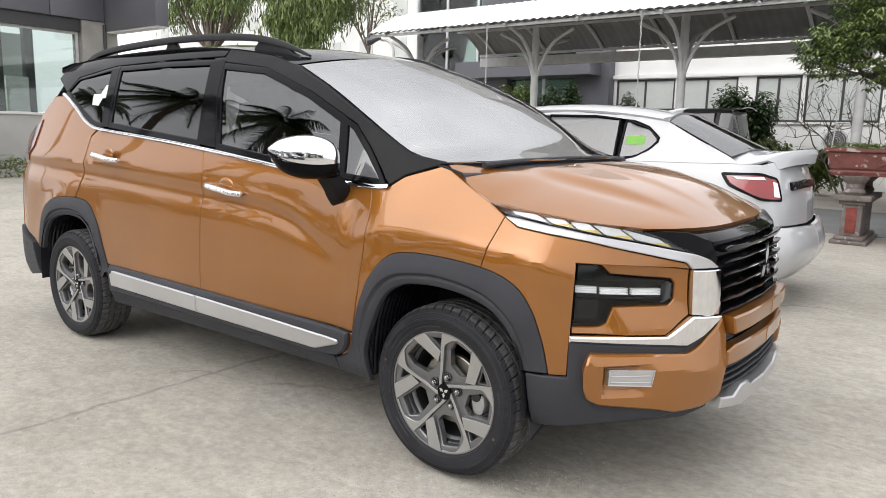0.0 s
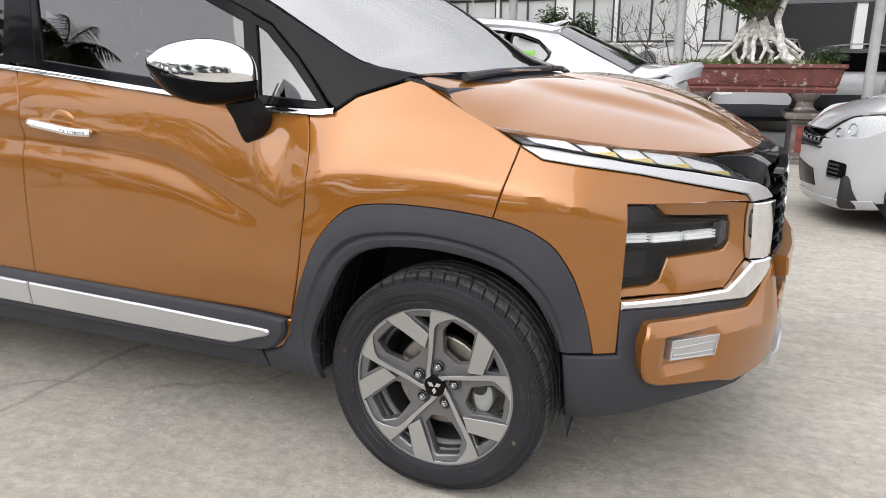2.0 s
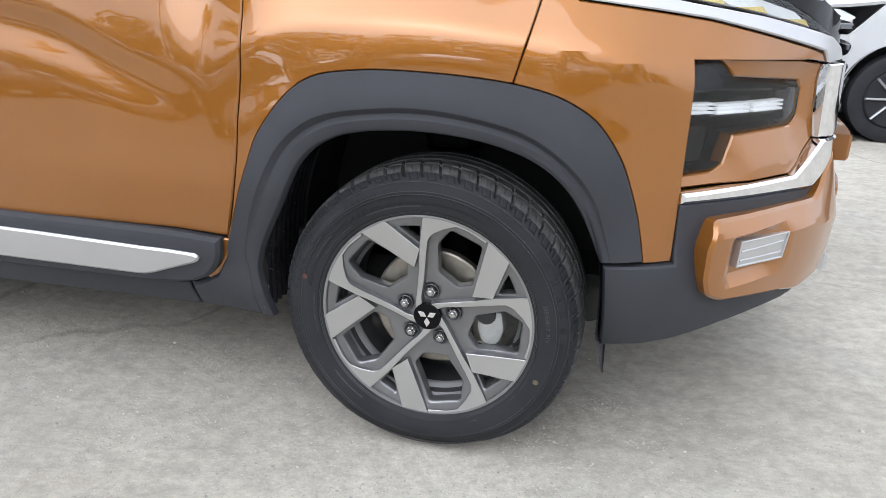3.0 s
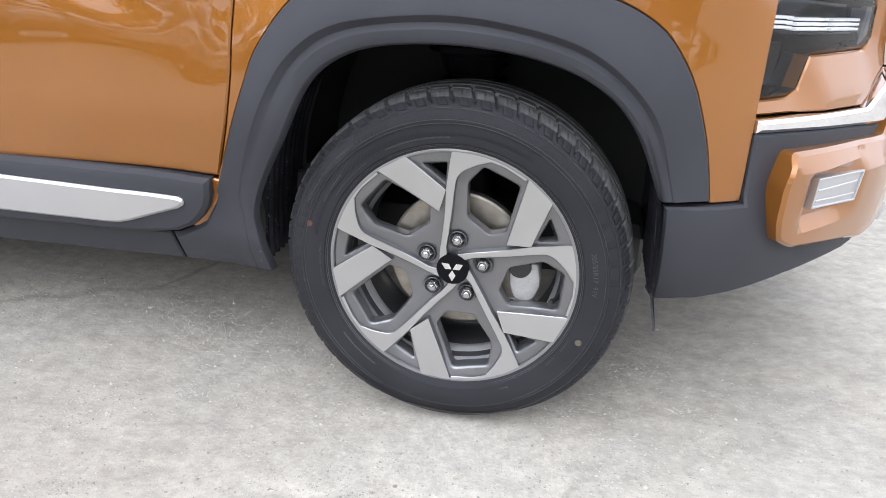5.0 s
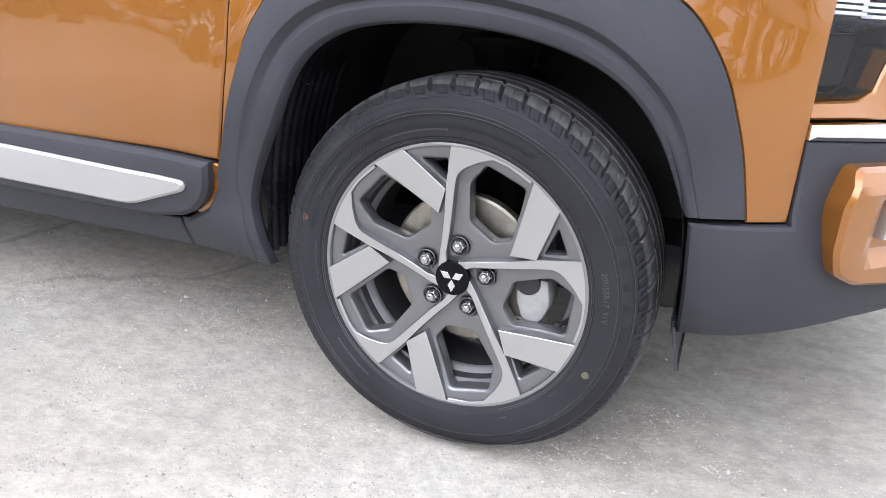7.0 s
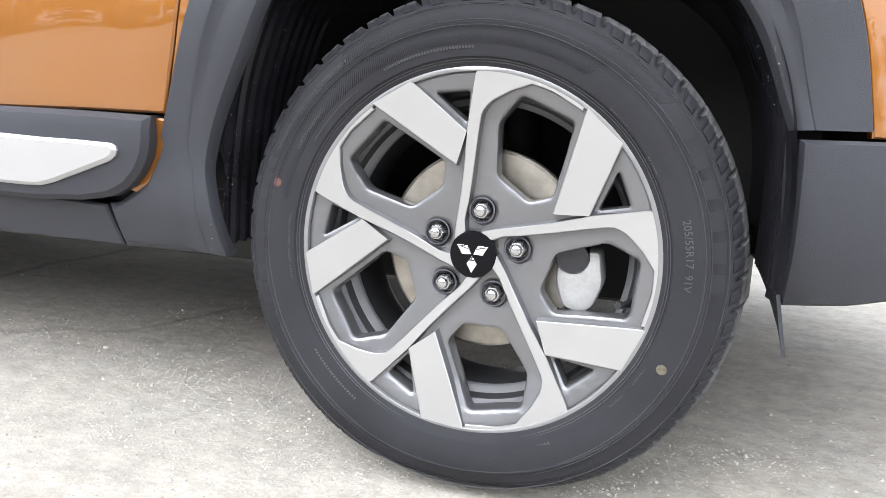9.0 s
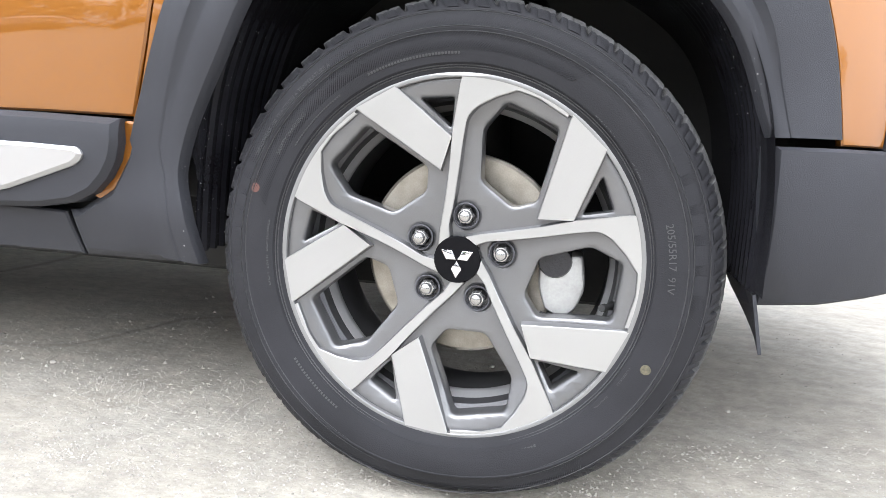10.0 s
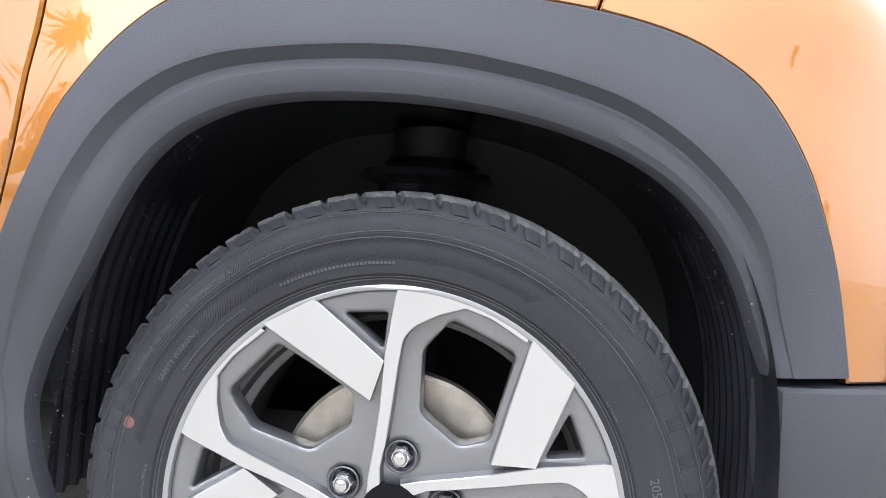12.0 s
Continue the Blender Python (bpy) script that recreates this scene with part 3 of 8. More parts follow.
        for deg, r, col, nm in ((164, 0.276, DOTRED, "red_paint_mark"), (-24.2, 0.2640, DOTYELLOW, "yellow_paint_mark")):
            dot = lathe([(0.0062, 0.001), (0.0060, -0.0003), (0.0, -0.0004)], 20)
            bmesh.ops.translate(dot, vec=(r * math.cos(radians(deg)), -0.0291, r * math.sin(radians(deg))), verts=dot.verts)
            part(nm, dot, col, tyre)
    return base


DOTRED = surface("faded_red_mark", (0.11, 0.045, 0.035), 0.6, 0, 0, 0.3, 300)
DOTYELLOW = surface("faded_yellow_mark", (0.095, 0.085, 0.055), 0.6, 0, 0, 0.3, 300)

# ---- the orange car ----
MID = 0.87
CAR_PLAN = [(-3.72, 0.87), (-3.71, 0.5), (-3.67, 0.2), (-3.58, 0.07), (-3.42, 0.008), (-3.2, -0.014), (-3.0, -0.02), (-2.4, -0.02), (-1.5, -0.02), (-0.6, -0.02), (-0.2, -0.02), (0, -0.018), (0.2, -0.012), (0.30, -0.004), (0.40, 0.013), (0.48, 0.040), (0.55, 0.086), (0.60, 0.134), (0.68, 0.225), (0.74, 0.30), (0.79, 0.385), (0.82, 0.46), (0.845, 0.60), (0.86, 0.87)]
CAR_PROFILE = [(0.10, 0.12), (0.20, 0.075), (0.26, 0.05), (0.30, 0.03), (0.36, 0.008), (0.45, 0.0), (0.6, 0.0), (0.75, 0.004), (0.85, 0.010), (0.95, 0.018), (1.05, 0.030), (1.10, 0.042), (1.20, 0.078), (1.40, 0.150), (1.60, 0.240), (1.70, 0.305)]
CREASE = [(-0.7, 1.2), (-0.46, 0.82), (-0.40, 0.855), (-0.31, 0.903), (-0.23, 0.919), (-0.09, 0.922), (0.04, 0.917), (0.165, 0.897), (0.286, 0.879), (0.405, 0.854), (0.5, 0.82), (0.7, 0.85), (1.0, 0.9)]
SLOPE = [(-0.7, 0), (-0.42, 0.0), (-0.36, 0.08), (-0.25, 0.14), (-0.1, 0.30), (0.1, 0.42), (0.4, 0.35), (0.6, 0.2), (0.9, 0.15)]
WAIST = [(-3.4, 1.07), (-2.4, 1.045), (-1.5, 1.0), (-1.16, 0.980), (-0.96, 0.962), (-0.81, 0.935), (-0.71, 0.895), (-0.59, 0.845), (-0.5, 0.82)]


BULGE = [(-1.3, 0), (-0.8, 0.014), (-0.5, 0.038), (-0.38, 0.045), (-0.3, 0.045), (-0.2, 0.034), (0, 0.027), (0.2, 0.024), (0.35, 0.028), (0.39, 0.026), (0.41, 0.022), (0.43, 0.018), (0.52, 0.006), (0.6, 0)]


CREASE_S, SLOPE_S, BULGE_S, WAIST_S = soft_table(CREASE, 0.03), soft_table(SLOPE, 0.05), soft_table(BULGE, 0.03), soft_table(WAIST, 0.04)
LOW_Z, LOW_S = soft_table([(0.30, 0), (0.40, 0), (0.50, 0.45), (0.60, 1), (0.86, 1), (1.3, 1)], 0.025), soft_table([(-0.7, 1), (0, 1), (0.20, 0.12), (0.28, 0), (0.6, 0)], 0.03)
FOLD_U, FOLD_S = soft_table([(-4.0, 0), (-0.44, 0), (-0.34, 1), (0.42, 1), (0.50, 0), (1.5, 0)], 0.02), soft_table([(-1.0, 0), (-0.10, 0), (0.0, 0.0095), (0.17, 0), (1.0, 0)], 0.008)
LOW_U, LOW_F = soft_table([(0.0, 0), (0.30, 0), (0.36, 1), (0.6, 1)], 0.02), soft_table([(0.28, 0.2), (0.48, 1), (0.86, 1), (1.0, 0.4), (1.1, 0), (1.3, 0)], 0.03)


def car_extra(u, z):
    line = soft_at(u, CREASE_S)
    s = z - line
    d = soft_at(u, SLOPE_S) * 0.5 * (s + math.sqrt(s * s + 0.00004))
    # the fold overhangs the panel under it
    d -= soft_at(u, FOLD_U) * soft_at(s, FOLD_S)
    a = soft_at(z, LOW_Z) * soft_at(z - 0.90 + 0.02 * math.log1p(math.exp(min(40.0, (0.90 - line) / 0.02))), LOW_S)
    b = soft_at(u, LOW_U) * soft_at(z, LOW_F)
    d -= 0.5 * (a + b + math.sqrt((a - b) ** 2 + 0.004)) * soft_at(u, BULGE_S)
    # the sheet swells towards the arches
    for cx in (0.0, -2.775):
        r = math.hypot((u - cx) * 0.98, z - 0.42)
        if r < 0.75:
            d -= 0.010 * math.exp(-(max(0.0, r - 0.43) / 0.075) ** 2) * min(1.0, max(0.35, (0.55 - (u - cx)) / 0.5))
    if u < -0.45:
        # a raised waistline through the doors, hollow under it
        w = min(1.0, (-0.45 - u) / 0.35)
        q = z - soft_at(u, WAIST_S)
        d += w * (0.015 * math.exp(-((q + 0.050) / 0.042) ** 2) - 0.006 * math.exp(-(q / 0.020) ** 2))
    return d


def settle(u, z):
    """The doors stand 2 cm outside the wheels' plane, on which the lines were drawn."""
    return u + ramp_at(u, [(-4, 0.0545), (-0.6, 0.0208), (-0.45, 0.013), (-0.38, 0.010), (-0.2, 0.003), (0.1, 0)]), z + (1.269 - z) * ramp_at(u, [(-0.6, 0.0099), (-0.2, 0.002), (0.1, 0)])


body = Skin(CAR_PLAN, CAR_PROFILE, MID, car_extra, lambda u: 1 - 0.6 * min(1, max(0, (u - 0.45) / 0.2)), settle)
car = thing("car", "orange metallic seven-seat crossover with black plastic cladding on concrete", "car")

OUT = catmull([(-0.440, 0.447), (-0.425, 0.482), (-0.406, 0.525), (-0.388, 0.565), (-0.371, 0.604), (-0.351, 0.652), (-0.331, 0.700), (-0.306, 0.737), (-0.279, 0.771), (-0.238, 0.808), (-0.199, 0.826), (-0.165, 0.832), (-0.110, 0.837), (-0.070, 0.838), (0, 0.836), (0.1, 0.829), (0.18, 0.818), (0.245, 0.801), (0.285, 0.782), (0.319, 0.758), (0.347, 0.723), (0.371, 0.681), (0.388, 0.635), (0.404, 0.584), (0.415, 0.535), (0.423, 0.495)], 4)
GROOVE = catmull([(-0.395, 0.44), (-0.375, 0.50), (-0.345, 0.57), (-0.310, 0.64), (-0.276, 0.693), (-0.247, 0.722), (-0.217, 0.743), (-0.175, 0.759), (-0.121, 0.768), (-0.068, 0.773), (-0.015, 0.775), (0.039, 0.772), (0.092, 0.764), (0.145, 0.753), (0.198, 0.736), (0.241, 0.712), (0.279, 0.680), (0.312, 0.641), (0.331, 0.605), (0.347, 0.555), (0.364, 0.494)], 4)
INNER = catmull([(-0.369, 0.405), (-0.363, 0.43), (-0.349, 0.465), (-0.325, 0.510), (-0.291, 0.567), (-0.268, 0.612), (-0.246, 0.652), (-0.216, 0.685), (-0.170, 0.711), (-0.119, 0.724), (-0.065, 0.729), (-0.012, 0.730), (0.041, 0.727), (0.095, 0.720), (0.148, 0.708), (0.203, 0.688), (0.247, 0.661), (0.279, 0.629), (0.305, 0.589), (0.325, 0.546), (0.337, 0.516), (0.346, 0.493)], 4)
SEAM = catmull([(-0.446, 0.430), (-0.435, 0.460), (-0.415, 0.521), (-0.396, 0.574), (-0.384, 0.620), (-0.375, 0.670), (-0.369, 0.735), (-0.360, 0.800), (-0.355, 0.857), (-0.357, 0.958), (-0.380, 1.062)], 3)
OUT, GROOVE, INNER, SEAM = [np.array([(u - (settle(u, z)[0] - u), z - (settle(u, z)[1] - z)) for u, z in line]) for line in (OUT, GROOVE, INNER, SEAM)]
SHIFT = -2.775


def foot_bulge(u, z):
    """The foot of the arch swells out towards the ground."""
    return 0.012 * ramp_at(u, [(-0.56, 0.4), (-0.37, 1)]) * (1 - math.cos(math.pi * min(1, max(0, (0.455 - z) / 0.13)))) / 2


def rear_arch(points):
    """The rear arch repeats the front one's line, turned about."""
    return [(SHIFT - 0.04 - u * 0.97, z + 0.010) for u, z in points][::-1]


def flare(out, groove, inner, mirror=False, start=0):
    """The moulded plastic arch: proud edge, step, rolled lip and return."""
    n = 72
    o, g, i = resample(out, n), resample(groove, n), resample(inner, n)
    bm, rows = bmesh.new(), []
    for k in range(n):
        f = min(1.0, max(0, k - start) / 20, (n - 1 - k) / 13)
        f = f * f * (3 - 2 * f)
        d = g[k] - o[k]
        d2 = i[k] - g[k]
        q = 0.0115 * f
        pts = [(o[k], -0.006), (o[k], 0.003), (o[k] + 0.04 * d, 0.0065), (o[k] + 0.5 * d, 0.0065 + 0.0090 * f), (o[k] + 0.95 * d, 0.010 + 0.012 * f), (g[k] + 0.02 * d2, 0.0095 + 0.012 * f), (g[k] + 0.07 * d2, 0.0085 + 0.010 * f), (g[k] + 0.26 * d2, 0.0095 + 0.012 * f - q), (g[k] + 0.33 * d2, 0.0095 + 0.012 * f - q), (g[k] + 0.50 * d2, 0.0100 + 0.004 * f), (g[k] + 0.78 * d2, 0.0100 + 0.003 * f), (g[k] + 0.95 * d2, 0.0085), (i[k], 0.0045), (i[k] + 0.04 * d2, -0.002), (i[k] + 0.05 * d2, -0.012), (i[k] - 0.30 * d2, -0.016)]
        row = []
        for (u, z), off in pts:
            p = body(u, z, off + foot_bulge(u, z))
            if mirror:
                p.y = 2 * MID - p.y
            row.append(bm.verts.new(p))
        rows.append(row)
    for a, b in zip(rows, rows[1:]):
        for j in range(len(a) - 1):
            bm.faces.new((a[j], b[j], b[j + 1], a[j + 1]) if not mirror else (a[j], a[j + 1], b[j + 1], b[j]))
    return bm


def flares(out, groove, inner, start=0):
    for m in (False, True):
        part("wheel_arch_flare", flare(out, groove, inner, m, start), PLASTIC, car, "black textured plastic wheel arch flare", angle=28)


flares(np.vstack([[(-0.424, 0.284), (-0.430, 0.34), (-0.437, 0.40)], OUT]), np.vstack([[(-0.394, 0.283), (-0.398, 0.34), (-0.400, 0.40)], GROOVE]), np.vstack([[(-0.362, 0.281), (-0.367, 0.32), (-0.372, 0.36)], INNER]), 8)
ROUT, RGRV, RINN = rear_arch(OUT), rear_arch(GROOVE), rear_arch(INNER)
flares(ROUT, RGRV, RINN)

# Outer sheet metal
GAP = 0.0012
out_pts = [tuple(p) for p in OUT]
seam = [tuple(p) for p in SEAM]
fender = [(u + 0.0004, z) for u, z in seam] + [(-0.306, 1.063), (-0.25, 1.103), (-0.10, 1.151), (-0.085, 1.145), (0.028, 1.087), (0.142, 1.034), (0.218, 0.994), (0.195, 0.906), (0.170, 0.821)]
fender += [p for p in out_pts[::-1] if p[0] < 0.165]
both("front_fender", body, fender, ORANGE, car, gap=GAP, edge=0.002, step=0.0125, angle=18)
f_door = [(u - 0.0004, z) for u, z in seam if z > 0.462] + [(-0.581, 1.066), (-1.028, 1.115), (-1.549, 1.168), (-1.515, 1.06), (-1.512, 0.8), (-1.515, 0.478), (-1.0, 0.470)]
fd = both("front_door", body, f_door, ORANGE, car, gap=GAP, step=0.018)
r_out = [p for p in ROUT if p[0] > -2.735]
r_door = [(-1.515, 0.478), (-1.512, 0.8), (-1.515, 1.06), (-1.549, 1.168), (-2.159, 1.217), (-2.60, 1.250), (-2.665, 1.205), (-2.668, 1.10), (-2.690, 0.95), (-2.730, 0.858)] + [p for p in r_out if p[1] > 0.49] + [(-2.33, 0.490)]
rd = both("rear_door", body, r_door, ORANGE, car, gap=GAP, step=0.03)
quarter = [(-2.736, 0.858), (-2.695, 0.95), (-2.673, 1.10), (-2.670, 1.205), (-2.62, 1.252), (-2.679, 1.268), (-2.78, 1.300), (-2.868, 1.341), (-2.98, 1.40), (-3.133, 1.450), (-3.30, 1.45), (-3.42, 1.33), (-3.50, 1.20), (-3.60, 1.0), (-3.62, 0.80), (-3.60, 0.62), (-3.34, 0.55)]
quarter += [p for p in ROUT if p[0] < -2.742][::1]
both("rear_quarter", body, quarter, ORANGE, car, gap=GAP, step=0.03)
part("tailgate", sheet([[body(u, z, 0.0) if s == 0 else Vector((body(u, z, 0.0).x, 2 * MID - body(u, z, 0.0).y, z)) for s, u in [(0, v) for v in np.linspace(-3.66, body.u[0], 8)] + [(1, v) for v in np.linspace(body.u[0], -3.66, 8)][1:]] for z in np.linspace(0.55, 1.2, 8)], 0.02), ORANGE, car)
both("tail_lamp", body, [(-3.36, 1.30), (-3.37, 1.14), (-3.45, 1.04), (-3.66, 1.00), (-3.70, 1.12), (-3.52, 1.24)], DARKRED, car, "red tail lamp", off=0.008, thick=0.03)
both("rear_bumper", body, [(-3.30, 0.52), (-3.62, 0.60), (body.u[0] + 0.005, 0.60), (body.u[0] + 0.005, 0.28), (-3.5, 0.28), (-3.22, 0.33)], PLASTIC, car, "black plastic rear bumper", off=0.02, thick=0.06)

# Front end in body colour
front = [(0.218, 0.994), (0.195, 0.906), (0.170, 0.821)] + [p for p in out_pts if p[0] > 0.172] + [(0.424, 0.487), (0.483, 0.487), (0.487, 0.625), (0.488, 0.652), (0.495, 0.862), (0.826, 0.849), (0.903, 0.841), (0.881, 0.861), (0.70, 0.898), (0.536, 0.930), (0.279, 0.963)]
both("front_bumper", body, front, ORANGE, car, gap=GAP, edge=0.002, step=0.02, angle=18)
LAMP_L = [(0.489, 0.651), (0.585, 0.651), (0.612, 0.662), (0.634, 0.717), (0.838, 0.717), (0.857, 0.735), (0.857, 0.79), (0.842, 0.805), (0.617, 0.826), (0.578, 0.860), (0.497, 0.862)]
ledge = [(0.489, 0.626), (0.557, 0.625), (0.822, 0.617), (0.911, 0.684), (0.904, 0.838), (0.826, 0.848), (0.580, 0.860)] + [(0.619, 0.827), (0.844, 0.806), (0.859, 0.79), (0.859, 0.735), (0.839, 0.715), (0.636, 0.715), (0.614, 0.660), (0.586, 0.649), (0.489, 0.649)]


def ledge_off(u, z):
    """Leans in from its outer rim to the lamp that it frames."""
    near = min(math.hypot(u - a, (z - b)) for a, b in resample(LAMP_L + LAMP_L[:1], 80))
    return -0.028 + 0.30 * min(0.08, near)


both("lamp_surround", body, ledge, ORANGE, car, off=ledge_off, thick=0.03, step=0.02, angle=14)
low = both("headlamp", body, LAMP_L, GLOSSBLACK, car, "black headlamp with three lit LED bars", off=-0.075, thick=0.004, step=0.04)
for m in (False, True):
    part("lens", panel(body, LAMP_L, off=-0.024, thick=0.05, step=0.04, edge=0.006, mirror=m), CLEAR, low, "clear lens").visible_shadow = False
    for u0, u1, z0 in ((0.497, 0.575, 0.778), (0.59, 0.69, 0.772), (0.705, 0.81, 0.768)):
        for k in range(3):
            part("led_bar", panel(body, [(u0, z0 - k * 0.008), (u1, z0 - 0.003 - k * 0.008), (u1, z0 + 0.0015 - k * 0.008), (u0, z0 + 0.0045 - k * 0.008)], off=-0.034, thick=0.02, edge=0.001, mirror=m), LED, low, "lit white LED bar")
    part("reflector", panel(body, [(0.50, 0.665), (0.585, 0.665), (0.60, 0.735), (0.505, 0.735)], off=-0.06, thick=0.01, mirror=m), SATINBLACK, low)
    part("bezel", panel(body, [(0.50, 0.742), (0.82, 0.727), (0.845, 0.744), (0.50, 0.758)], off=-0.036, thick=0.03, edge=0.004, mirror=m), GLOSSBLACK, low)
    part("upper_bezel", panel(body, [(0.50, 0.800), (0.60, 0.80), (0.84, 0.785), (0.84, 0.797), (0.615, 0.818), (0.57, 0.85), (0.502, 0.852)], off=-0.042, thick=0.03, edge=0.004, mirror=m), GLOSSBLACK, low)
    part("bezel_end", panel(body, [(0.818, 0.722), (0.850, 0.74), (0.850, 0.79), (0.832, 0.79)], off=-0.03, thick=0.03, edge=0.004, mirror=m), LAMPGREY, low)

DRL = [(0.139, 1.036), (0.273, 1.019), (0.542, 0.991), (0.688, 0.974), (0.733, 0.968), (0.83, 0.932), (0.921, 0.892), (0.684, 0.935), (0.467, 0.966), (0.276, 0.992), (0.221, 0.997)]
drl = both("day_lamp", body, DRL, LAMPGREY, car, "slim upper lamp with white segments and amber corners", off=-0.030, thick=0.01, step=0.05)
for m in (False, True):
    part("lens", panel(body, DRL, off=-0.002, thick=0.03, edge=0.003, step=0.05, mirror=m), CLEAR, drl, "clear lens").visible_shadow = False
    up = lambda u: ramp_at(u, [(0.139, 1.036), (0.273, 1.019), (0.542, 0.991), (0.733, 0.968), (0.83, 0.932), (0.921, 0.892)])
    lo = lambda u: ramp_at(u, [(0.139, 1.034), (0.221, 0.997), (0.276, 0.992), (0.467, 0.966), (0.684, 0.935), (0.921, 0.890)])
    cuts = [0.195, 0.335, 0.440, 0.545, 0.655, 0.790]
    for k, (a, b) in enumerate(zip(cuts, cuts[1:])):
        lean = 0.05
        seg = [(a + 0.004, up(a) - 0.006), (a + lean + 0.004, lo(a + lean) + 0.005), (b + lean - 0.006, lo(b + lean) + 0.005), (b - 0.006, up(b) - 0.006)]
        part("white_segment", panel(body, seg, off=lambda u, z, a=a, b=b: -0.022 + 0.014 * min(1, max(0, (u - a) / (b - a))), thick=0.012, edge=0.002, mirror=m, step=0.05), LENSWHITE, drl, "white reflector segment")
        if k:
            c = b + lean - 0.012
            amb = [(c - 0.085, lo(c - 0.085) + 0.005), (c, lo(c) + 0.005), (c - 0.012, lo(c) + 0.018), (c - 0.060, lo(c - 0.060) + 0.008)]
            part("amber_corner", panel(body, amb, off=-0.007, thick=0.008, edge=0.001, mirror=m), AMBER, drl, "amber indicator corner")

strip = [(0.221, 0.994), (0.276, 0.989), (0.467, 0.963), (0.684, 0.932), (0.921, 0.889), (0.985, 0.868), (1.033, 0.838), (0.906, 0.840), (0.881, 0.864), (0.70, 0.900), (0.536, 0.932), (0.279, 0.965)]
both("chrome_strip", body, strip, SATIN, car, "bright silver strip under the lamp", off=0.006, thick=0.02, step=0.05)
both("chrome_pillar", body, [(0.908, 0.836), (1.033, 0.834), (1.056, 0.672), (0.913, 0.684)], CHROME, car, "chrome pillar beside the grille", off=lambda u, z: 0.008 + 0.012 * math.sin(math.pi * min(1, max(0, (u - 0.905) / 0.15))), thick=0.03, step=0.02)
lowchrome = [(0.485, 0.604), (0.556, 0.601), (0.895, 0.578), (0.964, 0.609), (1.053, 0.670), (0.913, 0.681), (0.822, 0.615), (0.557, 0.623), (0.485, 0.624)]
both("chrome_wing", body, lowchrome, CHROME, car, "chrome wing strip under the headlamp", off=lambda u, z: 0.012 + 0.010 * min(1, max(0, (u - 0.82) / 0.1)), thick=0.03, step=0.03, edge=0.006)
both("lamp_corner_trim", body, [(0.733, 0.966), (0.83, 0.966), (0.90, 0.962), (1.0, 0.93), (1.035, 0.87), (1.035, 0.842), (0.985, 0.866), (0.921, 0.889), (0.83, 0.929)], GLOSSBLACK, car, "gloss black corner panel", off=-0.004, thick=0.03, step=0.05)

# Black lower bumper and body-coloured guard
lower = [(0.352, 0.484), (0.424, 0.485), (0.484, 0.485), (0.485, 0.602), (0.556, 0.599), (0.895, 0.576), (0.964, 0.607), (1.053, 0.668), (1.08, 0.60), (1.06, 0.42), (1.0, 0.35), (0.902, 0.328), (0.767, 0.328), (0.63, 0.328), (0.53, 0.315), (0.44, 0.300), (0.366, 0.294)]
both("lower_bumper", body, lower, PLASTIC, car, "black textured plastic lower bumper", off=lambda u, z: 0.008 + 0.012 * min(1, max(0, (u - 0.36) / 0.1)) * min(1, max(0, (0.50 - z) / 0.03)), thick=0.05, step=0.05, edge=0.004)
GUARD = rounded([(0.545, 0.572), (0.90, 0.556), (0.944, 0.576), (1.066, 0.665), (1.075, 0.60), (1.050, 0.50), (1.035, 0.395), (0.96, 0.366), (0.85, 0.358), (0.79, 0.372), (0.655, 0.390), (0.585, 0.398), (0.545, 0.418), (0.531, 0.455), (0.528, 0.52)], 0.012)


def guard_off(u, z):
    c = ramp_at(u, [(0.55, 0.545), (1.05, 0.487)])
    return 0.052 - (ramp_at(u, [(0.80, 0.62), (1.02, 0.22)]) * (z - c) if z > c else 0.06 * (c - z))


def fog_off(u, z):
    """A pocket round the fog lamp, open towards its foot."""
    a = min(1, max(0, (u - 0.585) / 0.012)) * min(1, max(0, (0.775 - u) / 0.10)) * min(1, max(0, (0.533 - z) / 0.008)) * min(1, max(0, (z - 0.425) / 0.03))
    return guard_off(u, z) - 0.022 * a


both("bumper_guard", body, GUARD, ORANGE, car, "orange bumper corner guard", off=fog_off, thick=0.05, step=0.0125, edge=0.006, angle=16)
both("guard_lip", body, [(0.600, 0.345), (0.70, 0.338), (0.80, 0.340), (0.87, 0.352), (0.88, 0.366), (0.815, 0.366), (0.70, 0.390), (0.600, 0.402)], PLASTIC, car, "black lip under the guard", off=lambda u, z: 0.014 + (guard_off(u, z) - 0.026) * ramp_at(u, [(0.58, 0), (0.74, 1)]), thick=0.05, edge=0.004, step=0.04)
fog = both("fog_lamp", body, [(0.604, 0.524), (0.762, 0.516), (0.754, 0.458), (0.603, 0.469)], SATIN, car, "rectangular fog lamp reflector", off=lambda u, z: guard_off(u, z) - 0.003, thick=0.02, edge=0.003, step=0.02)
for m in (False, True):
    part("fog_bezel", panel(body, [(0.604, 0.524), (0.762, 0.516), (0.754, 0.458), (0.603, 0.469)], off=lambda u, z: guard_off(u, z) + 0.001, thick=0.012, edge=0.001, step=0.2, ring=0.004, mirror=m), SATIN, fog, "bright lamp rim")
    for z0, z1 in ((0.478, 0.470), (0.497, 0.494)):
        part("reflector_rib", panel(body, [(0.612, z0), (0.748, z1), (0.748, z1 + 0.005), (0.612, z0 + 0.005)], off=lambda u, z: guard_off(u, z) - 0.001, thick=0.006, edge=0.001, step=0.05, mirror=m), SATIN, fog)

